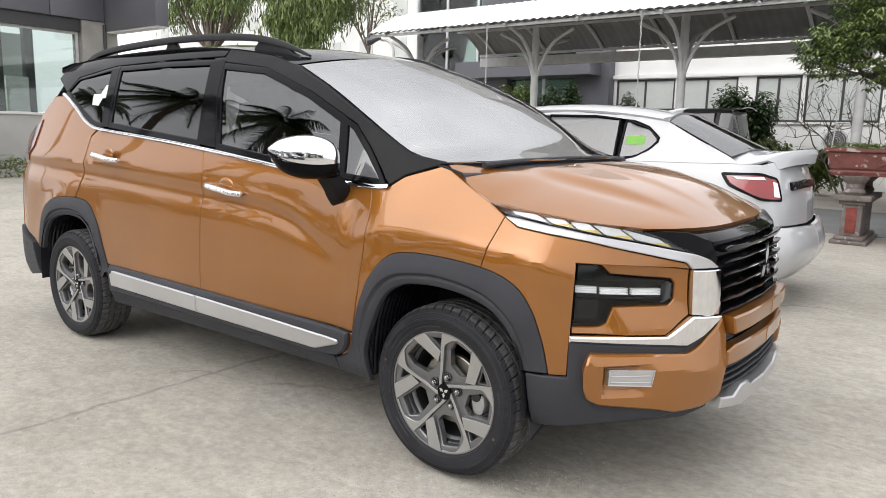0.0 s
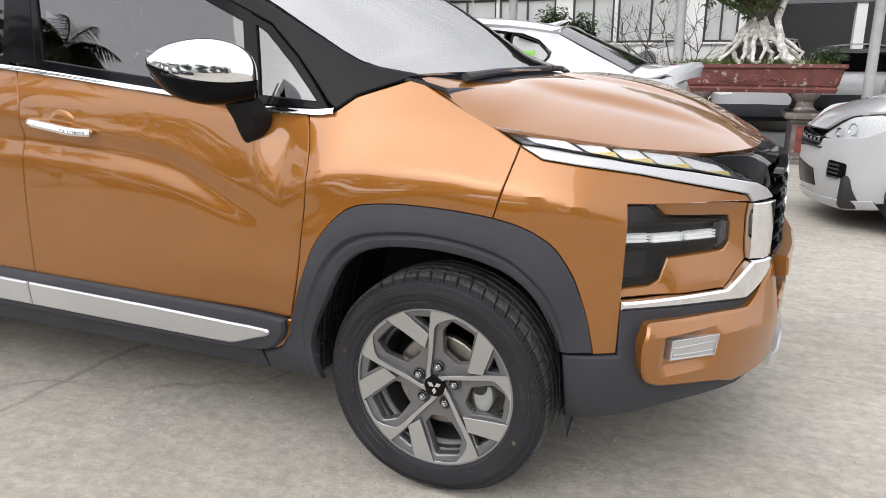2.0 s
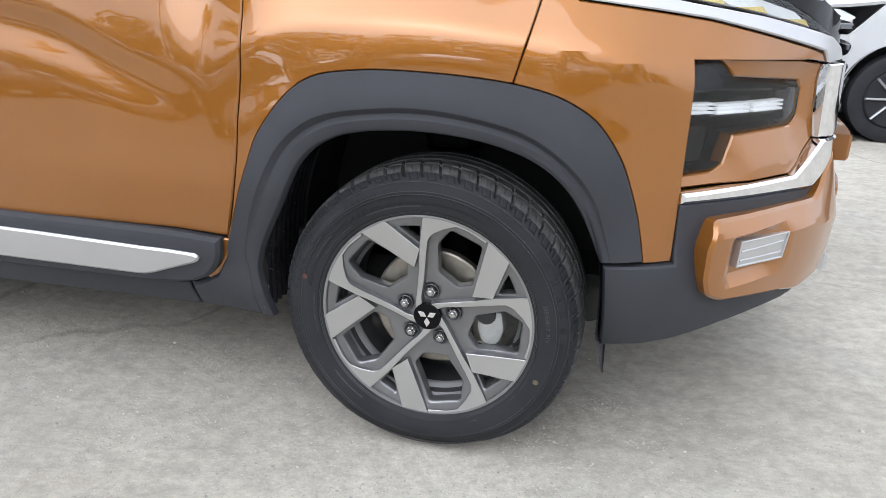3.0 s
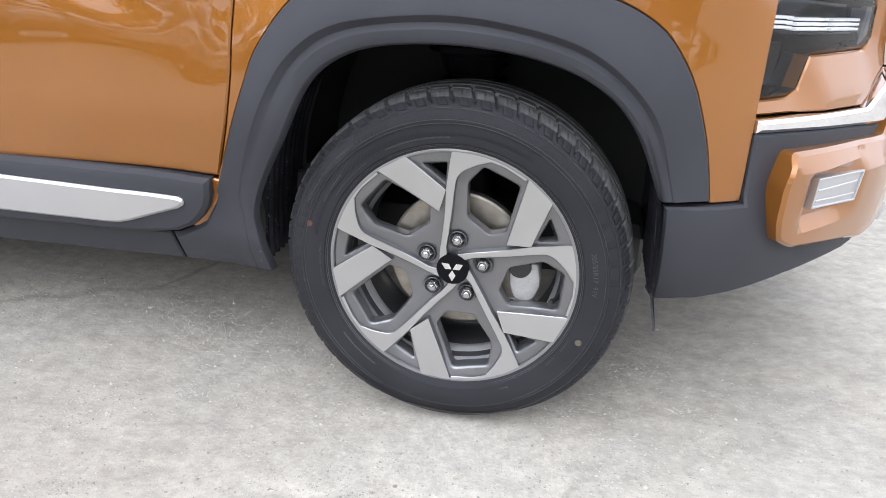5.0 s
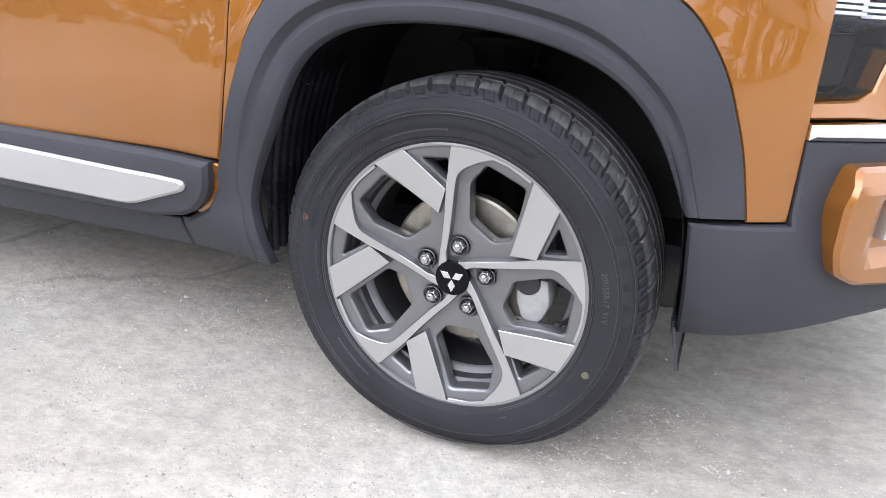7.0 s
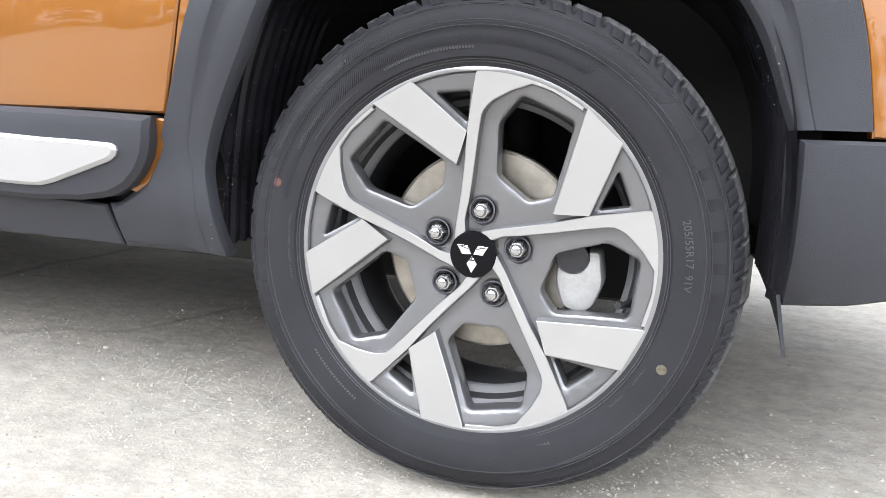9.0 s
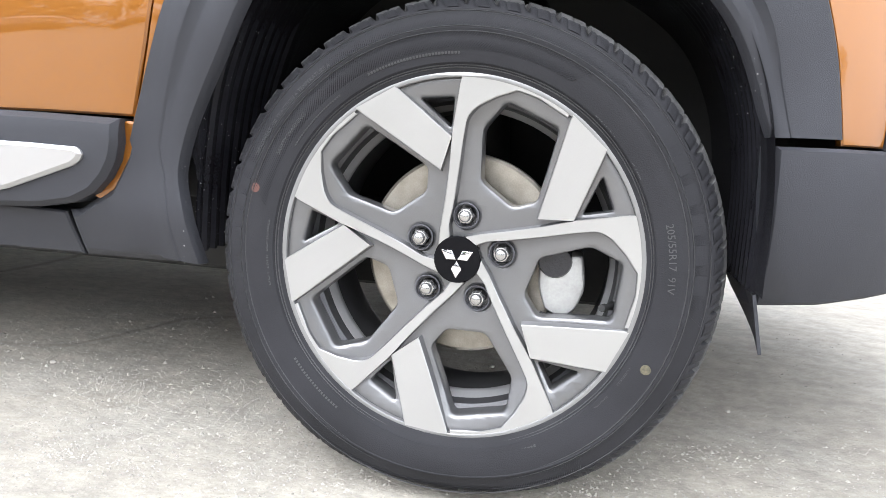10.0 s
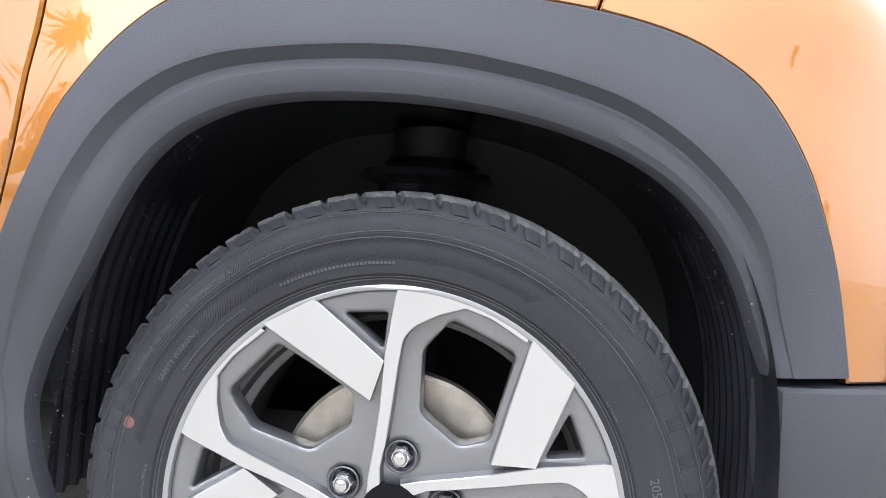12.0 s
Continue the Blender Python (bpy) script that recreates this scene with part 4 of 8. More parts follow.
END = body.u[-1]
both("intake_top_bar", body, [(1.066, 0.668), (END, 0.672), (END, 0.610), (1.085, 0.604)], ORANGE, car, off=0.055, thick=0.05, edge=0.006)
both("intake_mesh", body, [(1.03, 0.62), (END, 0.62), (END, 0.36), (1.03, 0.37)], GLOSSBLACK, car, "black intake grille", off=0.0, thick=0.02)
both("intake_bar", body, [(1.06, 0.545), (1.12, 0.560), (END, 0.560), (END, 0.495), (1.06, 0.490)], ORANGE, car, off=0.045, thick=0.04, edge=0.006)
for z0 in (0.40, 0.425, 0.45, 0.475):
    both("intake_slat", body, [(1.04, z0), (END, z0), (END, z0 + 0.010), (1.04, z0 + 0.010)], PLASTIC, car, off=0.03, thick=0.03)
both("skid_plate", body, [(1.035, 0.386), (1.12, 0.372), (1.17, 0.402), (1.24, 0.402), (1.28, 0.376), (END, 0.376), (END, 0.315), (1.2, 0.315), (1.035, 0.345)], SATIN, car, "silver skid plate", off=0.055, thick=0.06, edge=0.006)
both("grille", body, [(1.03, 0.93), (END, 0.945), (END, 0.655), (1.055, 0.66)], GLOSSBLACK, car, "gloss black front grille", off=-0.02, thick=0.02)
for k in range(6):
    z0 = 0.668 + 0.044 * k
    both("grille_bar", body, [(1.05 + 0.008 * (k % 2), z0), (END, z0 + 0.002), (END, z0 + 0.024), (1.09, z0 + 0.022), (1.05, z0 + 0.012)], GLOSSBLACK, car, "gloss black grille bar", off=lambda u, z, z0=z0: 0.012 + 0.5 * (z - z0), thick=0.03, edge=0.004)
for k in range(3):
    t = radians(90 + 120 * k)
    c = body(END, 0.80)
    bm = bmesh.new()
    d, e = (math.cos(t), math.sin(t)), (-math.sin(t), math.cos(t))
    ring = [(d[0] * 0.004, d[1] * 0.004), (d[0] * 0.035 + e[0] * 0.021, d[1] * 0.035 + e[1] * 0.021), (d[0] * 0.07, d[1] * 0.07), (d[0] * 0.035 - e[0] * 0.021, d[1] * 0.035 - e[1] * 0.021)]
    ring = [(1.15 * a, 1.15 * b) for a, b in ring]
    vs = [bm.verts.new((c.x + 0.022, c.y + a, 0.80 + b)) for a, b in ring]
    lowv = [bm.verts.new((c.x - 0.01, c.y + a, 0.80 + b)) for a, b in ring]
    bm.faces.new(vs)
    for i in range(4):
        bm.faces.new((vs[i], lowv[i], lowv[(i + 1) % 4], vs[(i + 1) % 4]))
    bmesh.ops.recalc_face_normals(bm, faces=bm.faces)
    part("emblem_diamond", bm, CHROME, car, "chrome diamond shape", smooth=False)

# Sills
both("door_edge", body, [(-0.438, 0.468), (-0.443, 0.44), (-0.455, 0.412), (-0.478, 0.380), (-0.515, 0.356), (-0.54, 0.365), (-0.50, 0.47)], ORANGE, car, "orange lower edge of the door", off=0.004, thick=0.02, step=0.02)
both("rocker_cladding", body, [(-0.455, 0.471), (-0.458, 0.440), (-0.468, 0.415), (-0.486, 0.391), (-0.512, 0.369), (-0.55, 0.352), (-0.61, 0.341), (-0.70, 0.336), (-2.36, 0.345), (-2.36, 0.497), (-1.5, 0.484), (-0.95, 0.475)], PLASTIC, car, "black plastic sill cladding", off=lambda u, z: 0.018 + (0.012 if z < 0.452 else 0.012 * max(0, (0.478 - z) / 0.026)) * 0.8, thick=0.05, step=0.05, edge=0.008)
both("sill_strip", body, [(-0.514, 0.421), (-0.516, 0.426), (-0.524, 0.430), (-0.66, 0.431), (-0.96, 0.441), (-1.512, 0.455), (-1.512, 0.371), (-0.98, 0.362), (-0.705, 0.358), (-0.675, 0.359), (-0.650, 0.365), (-0.532, 0.405), (-0.519, 0.413)], SATIN, car, "satin silver sill strip", off=0.036, thick=0.02, edge=0.005)
both("sill_strip", body, [(-1.518, 0.455), (-2.30, 0.472), (-2.325, 0.450), (-2.32, 0.384), (-1.518, 0.371)], SATIN, car, "satin silver sill strip", off=0.036, thick=0.02, edge=0.005)
both("sill", body, [(-0.576, 0.270), (-0.585, 0.335), (-0.7, 0.338), (-2.40, 0.348), (-2.40, 0.266)], PLASTIC, car, "black lower sill", off=0.004, thick=0.06, step=0.08)
both("arch_foot", body, [(-0.572, 0.270), (-0.404, 0.279), (-0.404, 0.32), (-0.406, 0.36), (-0.408, 0.395), (-0.410, 0.412), (-0.414, 0.452), (-0.447, 0.458), (-0.452, 0.45), (-0.461, 0.425), (-0.492, 0.376), (-0.56, 0.340), (-0.578, 0.338)], PLASTIC, car, "black plastic foot of the arch", off=lambda u, z: 0.0060 + foot_bulge(u, z), thick=0.06, step=0.015, edge=0.010)

# Hood
def hood_rows(ns=30, nv=54):
    edge = [body(u, z, 0.0) for u, z in [(-0.084, 1.152), (-0.03, 1.123), (0.028, 1.093), (0.085, 1.066), (0.142, 1.042), (0.273, 1.026), (0.40, 1.012), (0.542, 0.998), (0.65, 0.985), (0.735, 0.975)]]
    edge = resample(catmull([tuple(p) for p in edge], 6), ns)
    mid = resample(catmull([(0.05, MID, 1.172), (0.25, MID, 1.152), (0.45, MID, 1.115), (0.60, MID, 1.068), (0.70, MID, 1.020), (0.76, MID, 0.985), (0.785, MID, 0.968)], 8), ns)
    rows = []
    for k in range(ns):
        s = k / (ns - 1)
        row = []
        for j in range(nv):
            v = j / (nv - 1)
            w = 1 - (1 - v) ** (3.2 - 0.6 * s)
            f = 1 - (1 - v) ** (1.6 + 1.8 * s)
            p = np.array([edge[k][0] + (mid[k][0] - edge[k][0]) * f, edge[k][1] + (MID - edge[k][1]) * v, edge[k][2] + (mid[k][2] - edge[k][2]) * w])
            fade = math.sin(math.pi * min(1, s * 1.05)) ** 1.3 if s < 0.95 else 0.0
            p[2] += fade * (0.016 * (1 / (1 + math.exp(-(v - 0.42) / 0.015)) - 0.5) - 0.004 * math.exp(-((v - 0.36) / 0.05) ** 2) + 0.012 * (1 / (1 + math.exp(-(v - 0.70) / 0.015)) - 0.5))
            dip = math.sin(math.pi * min(0.5, max(0.0, v - 0.05) * 1.7)) * max(0.0, 1 - s / 0.22) ** 1.5
            p += np.array([0.05 * dip, 0, -0.026 * dip])
            row.append(p)
        rows.append(row)
    return [row + [np.array([p[0], 2 * MID - p[1], p[2]]) for p in row[-2::-1]] for row in rows]


bm = sheet(hood_rows())
skirt = bmesh.ops.extrude_edge_only(bm, edges=[e for e in bm.edges if e.is_boundary])
for v in skirt["geom"]:
    if isinstance(v, bmesh.types.BMVert):
        v.co += Vector((-0.004, 0.020 * (1 if v.co.y < MID else -1), -0.014))
bmesh.ops.recalc_face_normals(bm, faces=bm.faces)
part("hood", bm, ORANGE, car, "orange metallic hood")
rows = hood_rows()
nose = rows[-1]
lip = [tuple(p + np.array([-0.01, 0, -0.014])) for p in nose]
half = [body(u, ramp_at(u, [(0.73, 0.962), (1.0, 0.925), (END, 0.935)]), -0.006) for u in np.linspace(0.735, END, 54)]
front_line = [tuple(p) for p in half] + [(p.x, 2 * MID - p.y, p.z) for p in half[-2::-1]]
bm = sheet([lip, [tuple((np.array(a) + np.array(b)) / 2 + np.array([0, 0, 0.006])) for a, b in zip(lip, front_line)], front_line])
bmesh.ops.recalc_face_normals(bm, faces=bm.faces)
part("nose_trim", bm, GLOSSBLACK, car, "gloss black trim between hood and grille")
# Black inner shell that closes the gaps, the cowl and the underbody
for m in (False, True):
    part("inner_shell", panel(body, [(-0.40, 1.05), (-2.6, 1.23), (-2.6, 0.95), (-2.3, 0.6), (-2.25, 0.3), (-0.55, 0.3), (-0.50, 0.5), (-0.44, 0.80)], off=-0.03, thick=0.02, mirror=m), SEAL, car)
    part("inner_fender", panel(body, [(-0.42, 0.80), (-0.38, 1.03), (0.15, 1.00), (0.3, 0.97), (0.87, 0.85), (0.95, 0.97), (1.0, 0.5), (0.9, 0.32), (0.46, 0.32), (0.42, 0.56), (0.39, 0.68), (0.32, 0.78), (0.2, 0.83), (0, 0.855), (-0.2, 0.85), (-0.30, 0.80), (-0.37, 0.70)], off=-0.10, thick=0.02, mirror=m), SEAL, car)
part("underbody", boxed(-3.45, 0.36, 0.25, 1.49, 0.22, 0.36, 0.03), SEAL, car, "dark underbody")
cowl = [[(-0.14 + 0.19 * (1 - ((y - MID) / 0.78) ** 2) + dx, y, 1.150 + 0.018 * (1 - ((y - MID) / 0.78) ** 2) + dz) for y in np.linspace(0.10, 2 * MID - 0.10, 24)] for dx, dz in ((-0.12, 0.03), (-0.03, 0.0), (0.05, -0.012), (0.12, -0.030), (0.14, -0.06))]
part("cowl", sheet(cowl, 0.01), PLASTIC, car, "black plastic cowl under the windscreen")

# Rear screen and spoiler
back = []
for s in np.linspace(0, 1, 7):
    row = []
    for q in np.linspace(-1, 1, 13):
        lowp = body(body.u[0] + 0.55 * abs(q) ** 1.5, 1.2)
        y = MID + q * (0.56 + 0.14 * s)
        row.append((-3.29 + (lowp.x + 3.29) * s - 0.05 * (1 - q * q) * (1 - s), y, 1.63 - 0.42 * s + 0.03 * (1 - q * q) * (1 - s)))
    back.append(row)
part("rear_screen", sheet(back, 0.01), PRIVACY, car, "dark rear screen")
part("rear_spoiler", sheet([[(x, y, z - 0.03 * ((y - MID) / 0.55) ** 2) for y in np.linspace(MID - 0.57, MID + 0.57, 12)] for x, z in ((-3.16, 1.70), (-3.30, 1.695), (-3.44, 1.672), (-3.42, 1.655), (-3.28, 1.66))], 0.01), GLOSSBLACK, car, "gloss black rear spoiler")

# Windscreen, roof, glasshouse
PILLAR_TOP = [(-0.105, 1.159), (-0.26, 1.188), (-0.40, 1.258), (-0.571, 1.350), (-0.80, 1.460), (-1.03, 1.556)]
edge_line = resample(catmull([tuple(body(u, z, -0.004) + Vector((0.012, 0.004, 0.004))) for u, z in PILLAR_TOP], 6), 18)


def glass_row(k, n=20):
    p, s = edge_line[k], k / 17
    bow, rise = 0.19 - 0.06 * s, 0.012 + 0.055 * s
    out = []
    for y in np.linspace(p[1], 2 * MID - p[1], n):
        q = 1 - abs((y - MID) / (MID - p[1])) ** 2.2
        out.append((p[0] + bow * q, y, p[2] + rise * q + 0.035 * math.sin(math.pi * s) * (1 - (1 - q) ** 4)))
    return out


part("windscreen", sheet([glass_row(k) for k in range(18)], 0.006), SCREEN, car, "clear windscreen mirroring the white sky").visible_shadow = False
ROOFLINE = [(-1.03, 1.560), (-1.20, 1.612), (-1.60, 1.668), (-2.08, 1.690), (-2.78, 1.680), (-3.10, 1.655), (-3.30, 1.614)]
roof_rows = []
for x, z in resample(catmull(ROOFLINE, 6), 22):
    y0 = body(x, z).y - 0.004
    s = min(1.0, max(0.0, (-1.03 - x) / 0.4))
    rise, bow = 0.067 - 0.012 * s, 0.13 * (1 - s)
    roof_rows.append([(x + bow * (1 - ((y - MID) / (MID - y0)) ** 2), y, z + rise * (1 - abs((y - MID) / (MID - y0)) ** 2.4)) for y in np.linspace(y0, 2 * MID - y0, 24)])
part("roof", sheet(roof_rows, 0.02), GLOSSBLACK, car, "gloss black roof")
pillar_a = [(-0.305, 1.068), (-0.25, 1.106), (-0.10, 1.157), (-0.115, 1.166), (-0.26, 1.190), (-0.571, 1.352), (-0.80, 1.462), (-1.03, 1.558), (-1.20, 1.612), (-1.60, 1.668), (-1.62, 1.600), (-1.252, 1.556), (-0.886, 1.438), (-0.551, 1.296), (-0.455, 1.215), (-0.335, 1.088)]
both("windscreen_pillar", body, pillar_a, PILLAR, car, "satin black windscreen pillar", off=0.004, thick=0.03, step=0.08, edge=0.005)
roof_side = [(-1.62, 1.628), (-1.60, 1.668), (-2.08, 1.690), (-2.78, 1.680), (-3.10, 1.655), (-3.30, 1.614), (-3.34, 1.56), (-3.14, 1.47), (-3.05, 1.56), (-2.65, 1.618), (-2.1, 1.630)]
both("roof_side", body, roof_side, GLOSSBLACK, car, "gloss black roof side", off=0.004, thick=0.03, step=0.10)
W_F = [(-0.58, 1.090), (-1.03, 1.130), (-1.445, 1.176), (-1.560, 1.45), (-1.605, 1.585), (-1.25, 1.548), (-0.886, 1.428), (-0.64, 1.322)]
W_Q = [(-0.345, 1.076), (-0.565, 1.089), (-0.625, 1.314), (-0.56, 1.285), (-0.46, 1.200)]
W_R = [(-1.60, 1.190), (-2.13, 1.236), (-2.500, 1.270), (-2.600, 1.605), (-2.1, 1.612), (-1.70, 1.606), (-1.66, 1.45)]
W_B = [(-2.575, 1.268), (-2.70, 1.285), (-2.868, 1.352), (-3.05, 1.43), (-3.14, 1.475), (-3.05, 1.555), (-2.68, 1.602)]
for nm, o, mat, wide in (("front_window", W_F, TINT, 0.022), ("quarter_window", W_Q, TINT, 0.014), ("rear_window", W_R, PRIVACY, 0.020), ("rear_quarter_window", W_B, PRIVACY, 0.012)):
    w = both(nm, body, o, mat, car, "dark tinted side window", off=-0.006, thick=0.004, step=0.07, edge=0.001)
    for m in (False, True):
        part("window_frame", panel(body, inset_outline(ccw(o), -0.012), off=0.002, thick=0.03, step=0.2, edge=0.003, ring=wide + 0.012, mirror=m), GLOSSBLACK, w, "black window frame")
both("centre_pillar", body, [(-1.455, 1.175), (-1.590, 1.188), (-1.655, 1.45), (-1.695, 1.625), (-1.60, 1.625), (-1.562, 1.45)], GLOSSBLACK, car, "gloss black centre pillar", off=0.004, thick=0.03, step=0.1)
both("rear_pillar", body, [(-2.505, 1.262), (-2.575, 1.262), (-2.685, 1.612), (-2.60, 1.62)], GLOSSBLACK, car, "gloss black rear pillar", off=0.004, thick=0.03, step=0.1)


def run_strip(line, width, off, name, mat, label):
    pts = catmull(line, 8)
    for m in (False, True):
        rows = [[], [], [], [], []]
        for u, z in pts:
            for row, (dz, o) in zip(rows, ((-width / 2, off - 0.008), (-width / 2, off), (0, off + 0.002), (width / 2, off), (width / 2, off - 0.008))):
                p = body(u, z + dz, o)
                row.append((p.x, 2 * MID - p.y if m else p.y, p.z))
        bm = sheet(rows)
        bmesh.ops.recalc_face_normals(bm, faces=bm.faces)
        part(name, bm, mat, car, label)


run_strip([(-0.306, 1.066), (-0.36, 1.061), (-0.45, 1.062), (-0.581, 1.070), (-1.028, 1.117), (-1.551, 1.170), (-2.159, 1.219), (-2.60, 1.252), (-2.70, 1.272), (-2.80, 1.308), (-2.93, 1.372), (-3.13, 1.452), (-3.17, 1.46)], 0.015, 0.012, "belt_strip", CHROME, "chrome strip along the window line")
for m in (False, True):
    s = (lambda y: 2 * MID - y) if m else (lambda y: y)
    rail = resample(catmull([(-1.06, s(0.320), 1.612), (-1.16, s(0.300), 1.652), (-1.36, s(0.288), 1.702), (-1.8, s(0.283), 1.734), (-2.4, s(0.283), 1.732), (-2.9, s(0.293), 1.702), (-3.18, s(0.31), 1.640)], 5), 34)
    bm, rows = bmesh.new(), []
    for k, p in enumerate(rail):
        e = min(1.0, min(k, 33 - k) / 3)
        w, t = 0.022 * (0.35 + 0.65 * e), 0.016 * (0.3 + 0.7 * e)
        side = 1 if not m else -1
        ring = [(-w, -t), (-w * 1.05, t * 0.3), (-w * 0.6, t), (w * 0.7, t * 0.9), (w, 0), (w * 0.8, -t)]
        rows.append([bm.verts.new((p[0], p[1] + side * a, p[2] + b)) for a, b in ring])
    for a, b in zip(rows, rows[1:]):
        for k in range(6):
            bm.faces.new((a[k], a[(k + 1) % 6], b[(k + 1) % 6], b[k]))
    bm.faces.new(rows[0])
    bm.faces.new(rows[-1])
    bmesh.ops.recalc_face_normals(bm, faces=bm.faces)
    r = part("roof_rail", bm, SATINBLACK, car, "black roof rail", angle=50)
    for x0, x1, x2, x3, zf in ((-1.07, -1.47, -1.20, -1.38, 1.63), (-2.06, -2.20, -2.10, -2.16, 1.69), (-2.88, -3.16, -2.92, -3.06, 1.655)):
        top = lambda x: float(np.interp(-x, -rail[:, 0], rail[:, 2])) - 0.008
        bm = bmesh.new()
        lo_ = [bm.verts.new((x, s(0.276 + dy), zf - 0.035)) for x, dy in ((x0, 0), (x1, 0), (x1, 0.04), (x0, 0.04))]
        hi_ = [bm.verts.new((x, s(0.282 + dy), top(x))) for x, dy in ((x2, 0), (x3, 0), (x3, 0.02), (x2, 0.02))]
        for k in range(4):
            bm.faces.new((lo_[k], lo_[(k + 1) % 4], hi_[(k + 1) % 4], hi_[k]))
        bm.faces.new(hi_)
        bmesh.ops.recalc_face_normals(bm, faces=bm.faces)
        part("rail_foot", bm, SATINBLACK, r, smooth=False)
    # door handles
    for x, z in ((-1.282, 0.991), (-2.335, 1.100)):
        d = part("door_handle", tube(catmull([(x - 0.125, s(-0.002), z + 0.014), (x - 0.10, s(-0.034), z + 0.012), (x, s(-0.042), z), (x + 0.09, s(-0.038), z - 0.012), (x + 0.125, s(-0.006), z - 0.016)], 5), [0.010] + [0.0175] * 19 + [0.010], 12, True, 0.85), CHROME, fd if x > -2 else rd, "chrome door handle")
        cup = bmesh.new()
        bmesh.ops.create_uvsphere(cup, u_segments=20, v_segments=10, radius=1.0)
        bmesh.ops.scale(cup, vec=(0.056, 0.009, 0.040), verts=cup.verts)
        bmesh.ops.translate(cup, vec=(x - 0.01, s(0.006), z + 0.014), verts=cup.verts)
        part("handle_cup", cup, ORANGE, fd if x > -2 else rd)
    # wipers
    part("wiper", tube([(0.0, s(0.22), 1.154), (0.03, s(0.42), 1.166), (0.085, s(0.72), 1.176), (0.10, s(0.92), 1.178)], [0.013, 0.011, 0.009, 0.006], 8), PLASTIC, car, "black windscreen wiper")


# Door mirror
def mirror_shell(m):
    s = (lambda y: 2 * MID - y) if m else (lambda y: y)
    base = Vector((-0.58, s(-0.145), 1.165))
    topz = [(0, 1.190), (0.06, 1.215), (0.18, 1.238), (0.42, 1.252), (0.7, 1.244), (0.88, 1.226), (1, 1.200)]
    botz = [(0, 1.100), (0.06, 1.088), (0.3, 1.082), (0.6, 1.088), (0.85, 1.120), (1, 1.180)]
    cut = [(0, 1.148), (0.35, 1.142), (0.62, 1.148), (0.8, 1.160), (1, 1.188)]
    deep = [(0, 0.020), (0.05, 0.055), (0.2, 0.075), (0.6, 0.070), (0.88, 0.045), (1, 0.008)]
    topz, botz, cut, deep = [[tuple(p) for p in catmull(tab, 6)] for tab in (topz, botz, cut, deep)]

    def body_of(lo, hi, grow):
        bm, rows = bmesh.new(), []
        n = 22
        for q in np.r_[0, 0.02, np.linspace(0.05, 0.95, 28), 0.98, 1.0]:
            c = Vector((-0.500 - 0.170 * q, -0.045 - 0.210 * q, 0))
            fwd = Vector((0.79, -0.61, 0))
            z0, z1 = ramp_at(q, lo), ramp_at(q, hi)
            t0, t1 = ramp_at(q, botz), ramp_at(q, topz)
            d = ramp_at(q, deep) * grow
            row = []
            for k in range(n):
                z = z0 + (z1 - z0) * k / (n - 1)
                f = min(1.0, max(-1.0, 2 * (z - t0) / max(1e-4, t1 - t0) - 1))
                w = max(0.0, 1 - abs(f) ** 2.4) ** 0.5
                row.append(c + fwd * d * w + Vector((0, 0, z)))
            row += [row[-1] - fwd * 0.02, row[0] - fwd * 0.02]
            rows.append([bm.verts.new((v.x, s(v.y), v.z)) for v in row])
        for a, b in zip(rows, rows[1:]):
            for k in range(len(a)):
                bm.faces.new((a[k], a[(k + 1) % len(a)], b[(k + 1) % len(a)], b[k]))
        bm.faces.new(rows[0])
        bm.faces.new(rows[-1])
        bmesh.ops.remove_doubles(bm, verts=bm.verts, dist=1e-5)
        bmesh.ops.recalc_face_normals(bm, faces=bm.faces)
        return bm
    top = part("mirror_cap", body_of(cut, topz, 1.0), CHROME, car, "chrome door mirror cap")
    part("mirror_base", body_of(botz, cut, 0.975), GLOSSBLACK, top, "black mirror underside")
    part("turn_signal", tube([(-0.545, s(-0.205), 1.143), (-0.585, s(-0.24), 1.152), (-0.625, s(-0.258), 1.165)], 0.005, 8), CLEAR, top)
    g = sheet([[(-0.530 - 0.165 * q - 0.006, s(-0.034 - 0.210 * q), ramp_at(q, botz) + (ramp_at(q, topz) - ramp_at(q, botz)) * v) for v in (0.1, 0.5, 0.9)] for q in np.linspace(0.06, 0.92, 8)], 0.003)
    part("mirror_glass", g, CHROME, top, "mirror glass")
    foot, rows = bmesh.new(), []
    for (x, y, z), hx, hy in (((-0.515, -0.085, 1.105), 0.040, 0.030), ((-0.508, -0.070, 1.085), 0.046, 0.034), ((-0.500, -0.045, 1.05), 0.050, 0.036), ((-0.503, -0.022, 1.015), 0.052, 0.036), ((-0.512, 0.000, 0.985), 0.044, 0.030), ((-0.520, 0.012, 0.965), 0.024, 0.018)):
        rows.append([foot.verts.new((x - 0.028 + hx * 0.85 * a, s(y + hy * b), z + 0.012 * a)) for a, b in ((-1, -0.4), (-0.6, -1), (0.7, -1), (1, -0.3), (1, 1), (-1, 1))])
    for a, b in zip(rows, rows[1:]):
        for k in range(6):
            foot.faces.new((a[k], a[(k + 1) % 6], b[(k + 1) % 6], b[k]))
    foot.faces.new(rows[0])
    foot.faces.new(rows[-1])
    bmesh.ops.recalc_face_normals(foot, faces=foot.faces)
    bmesh.ops.bevel(foot, geom=list(foot.edges), offset=0.004, segments=2, affect="EDGES")
    part("mirror_foot", foot, PILLAR, top, "black mirror foot")


mirror_shell(False)
mirror_shell(True)

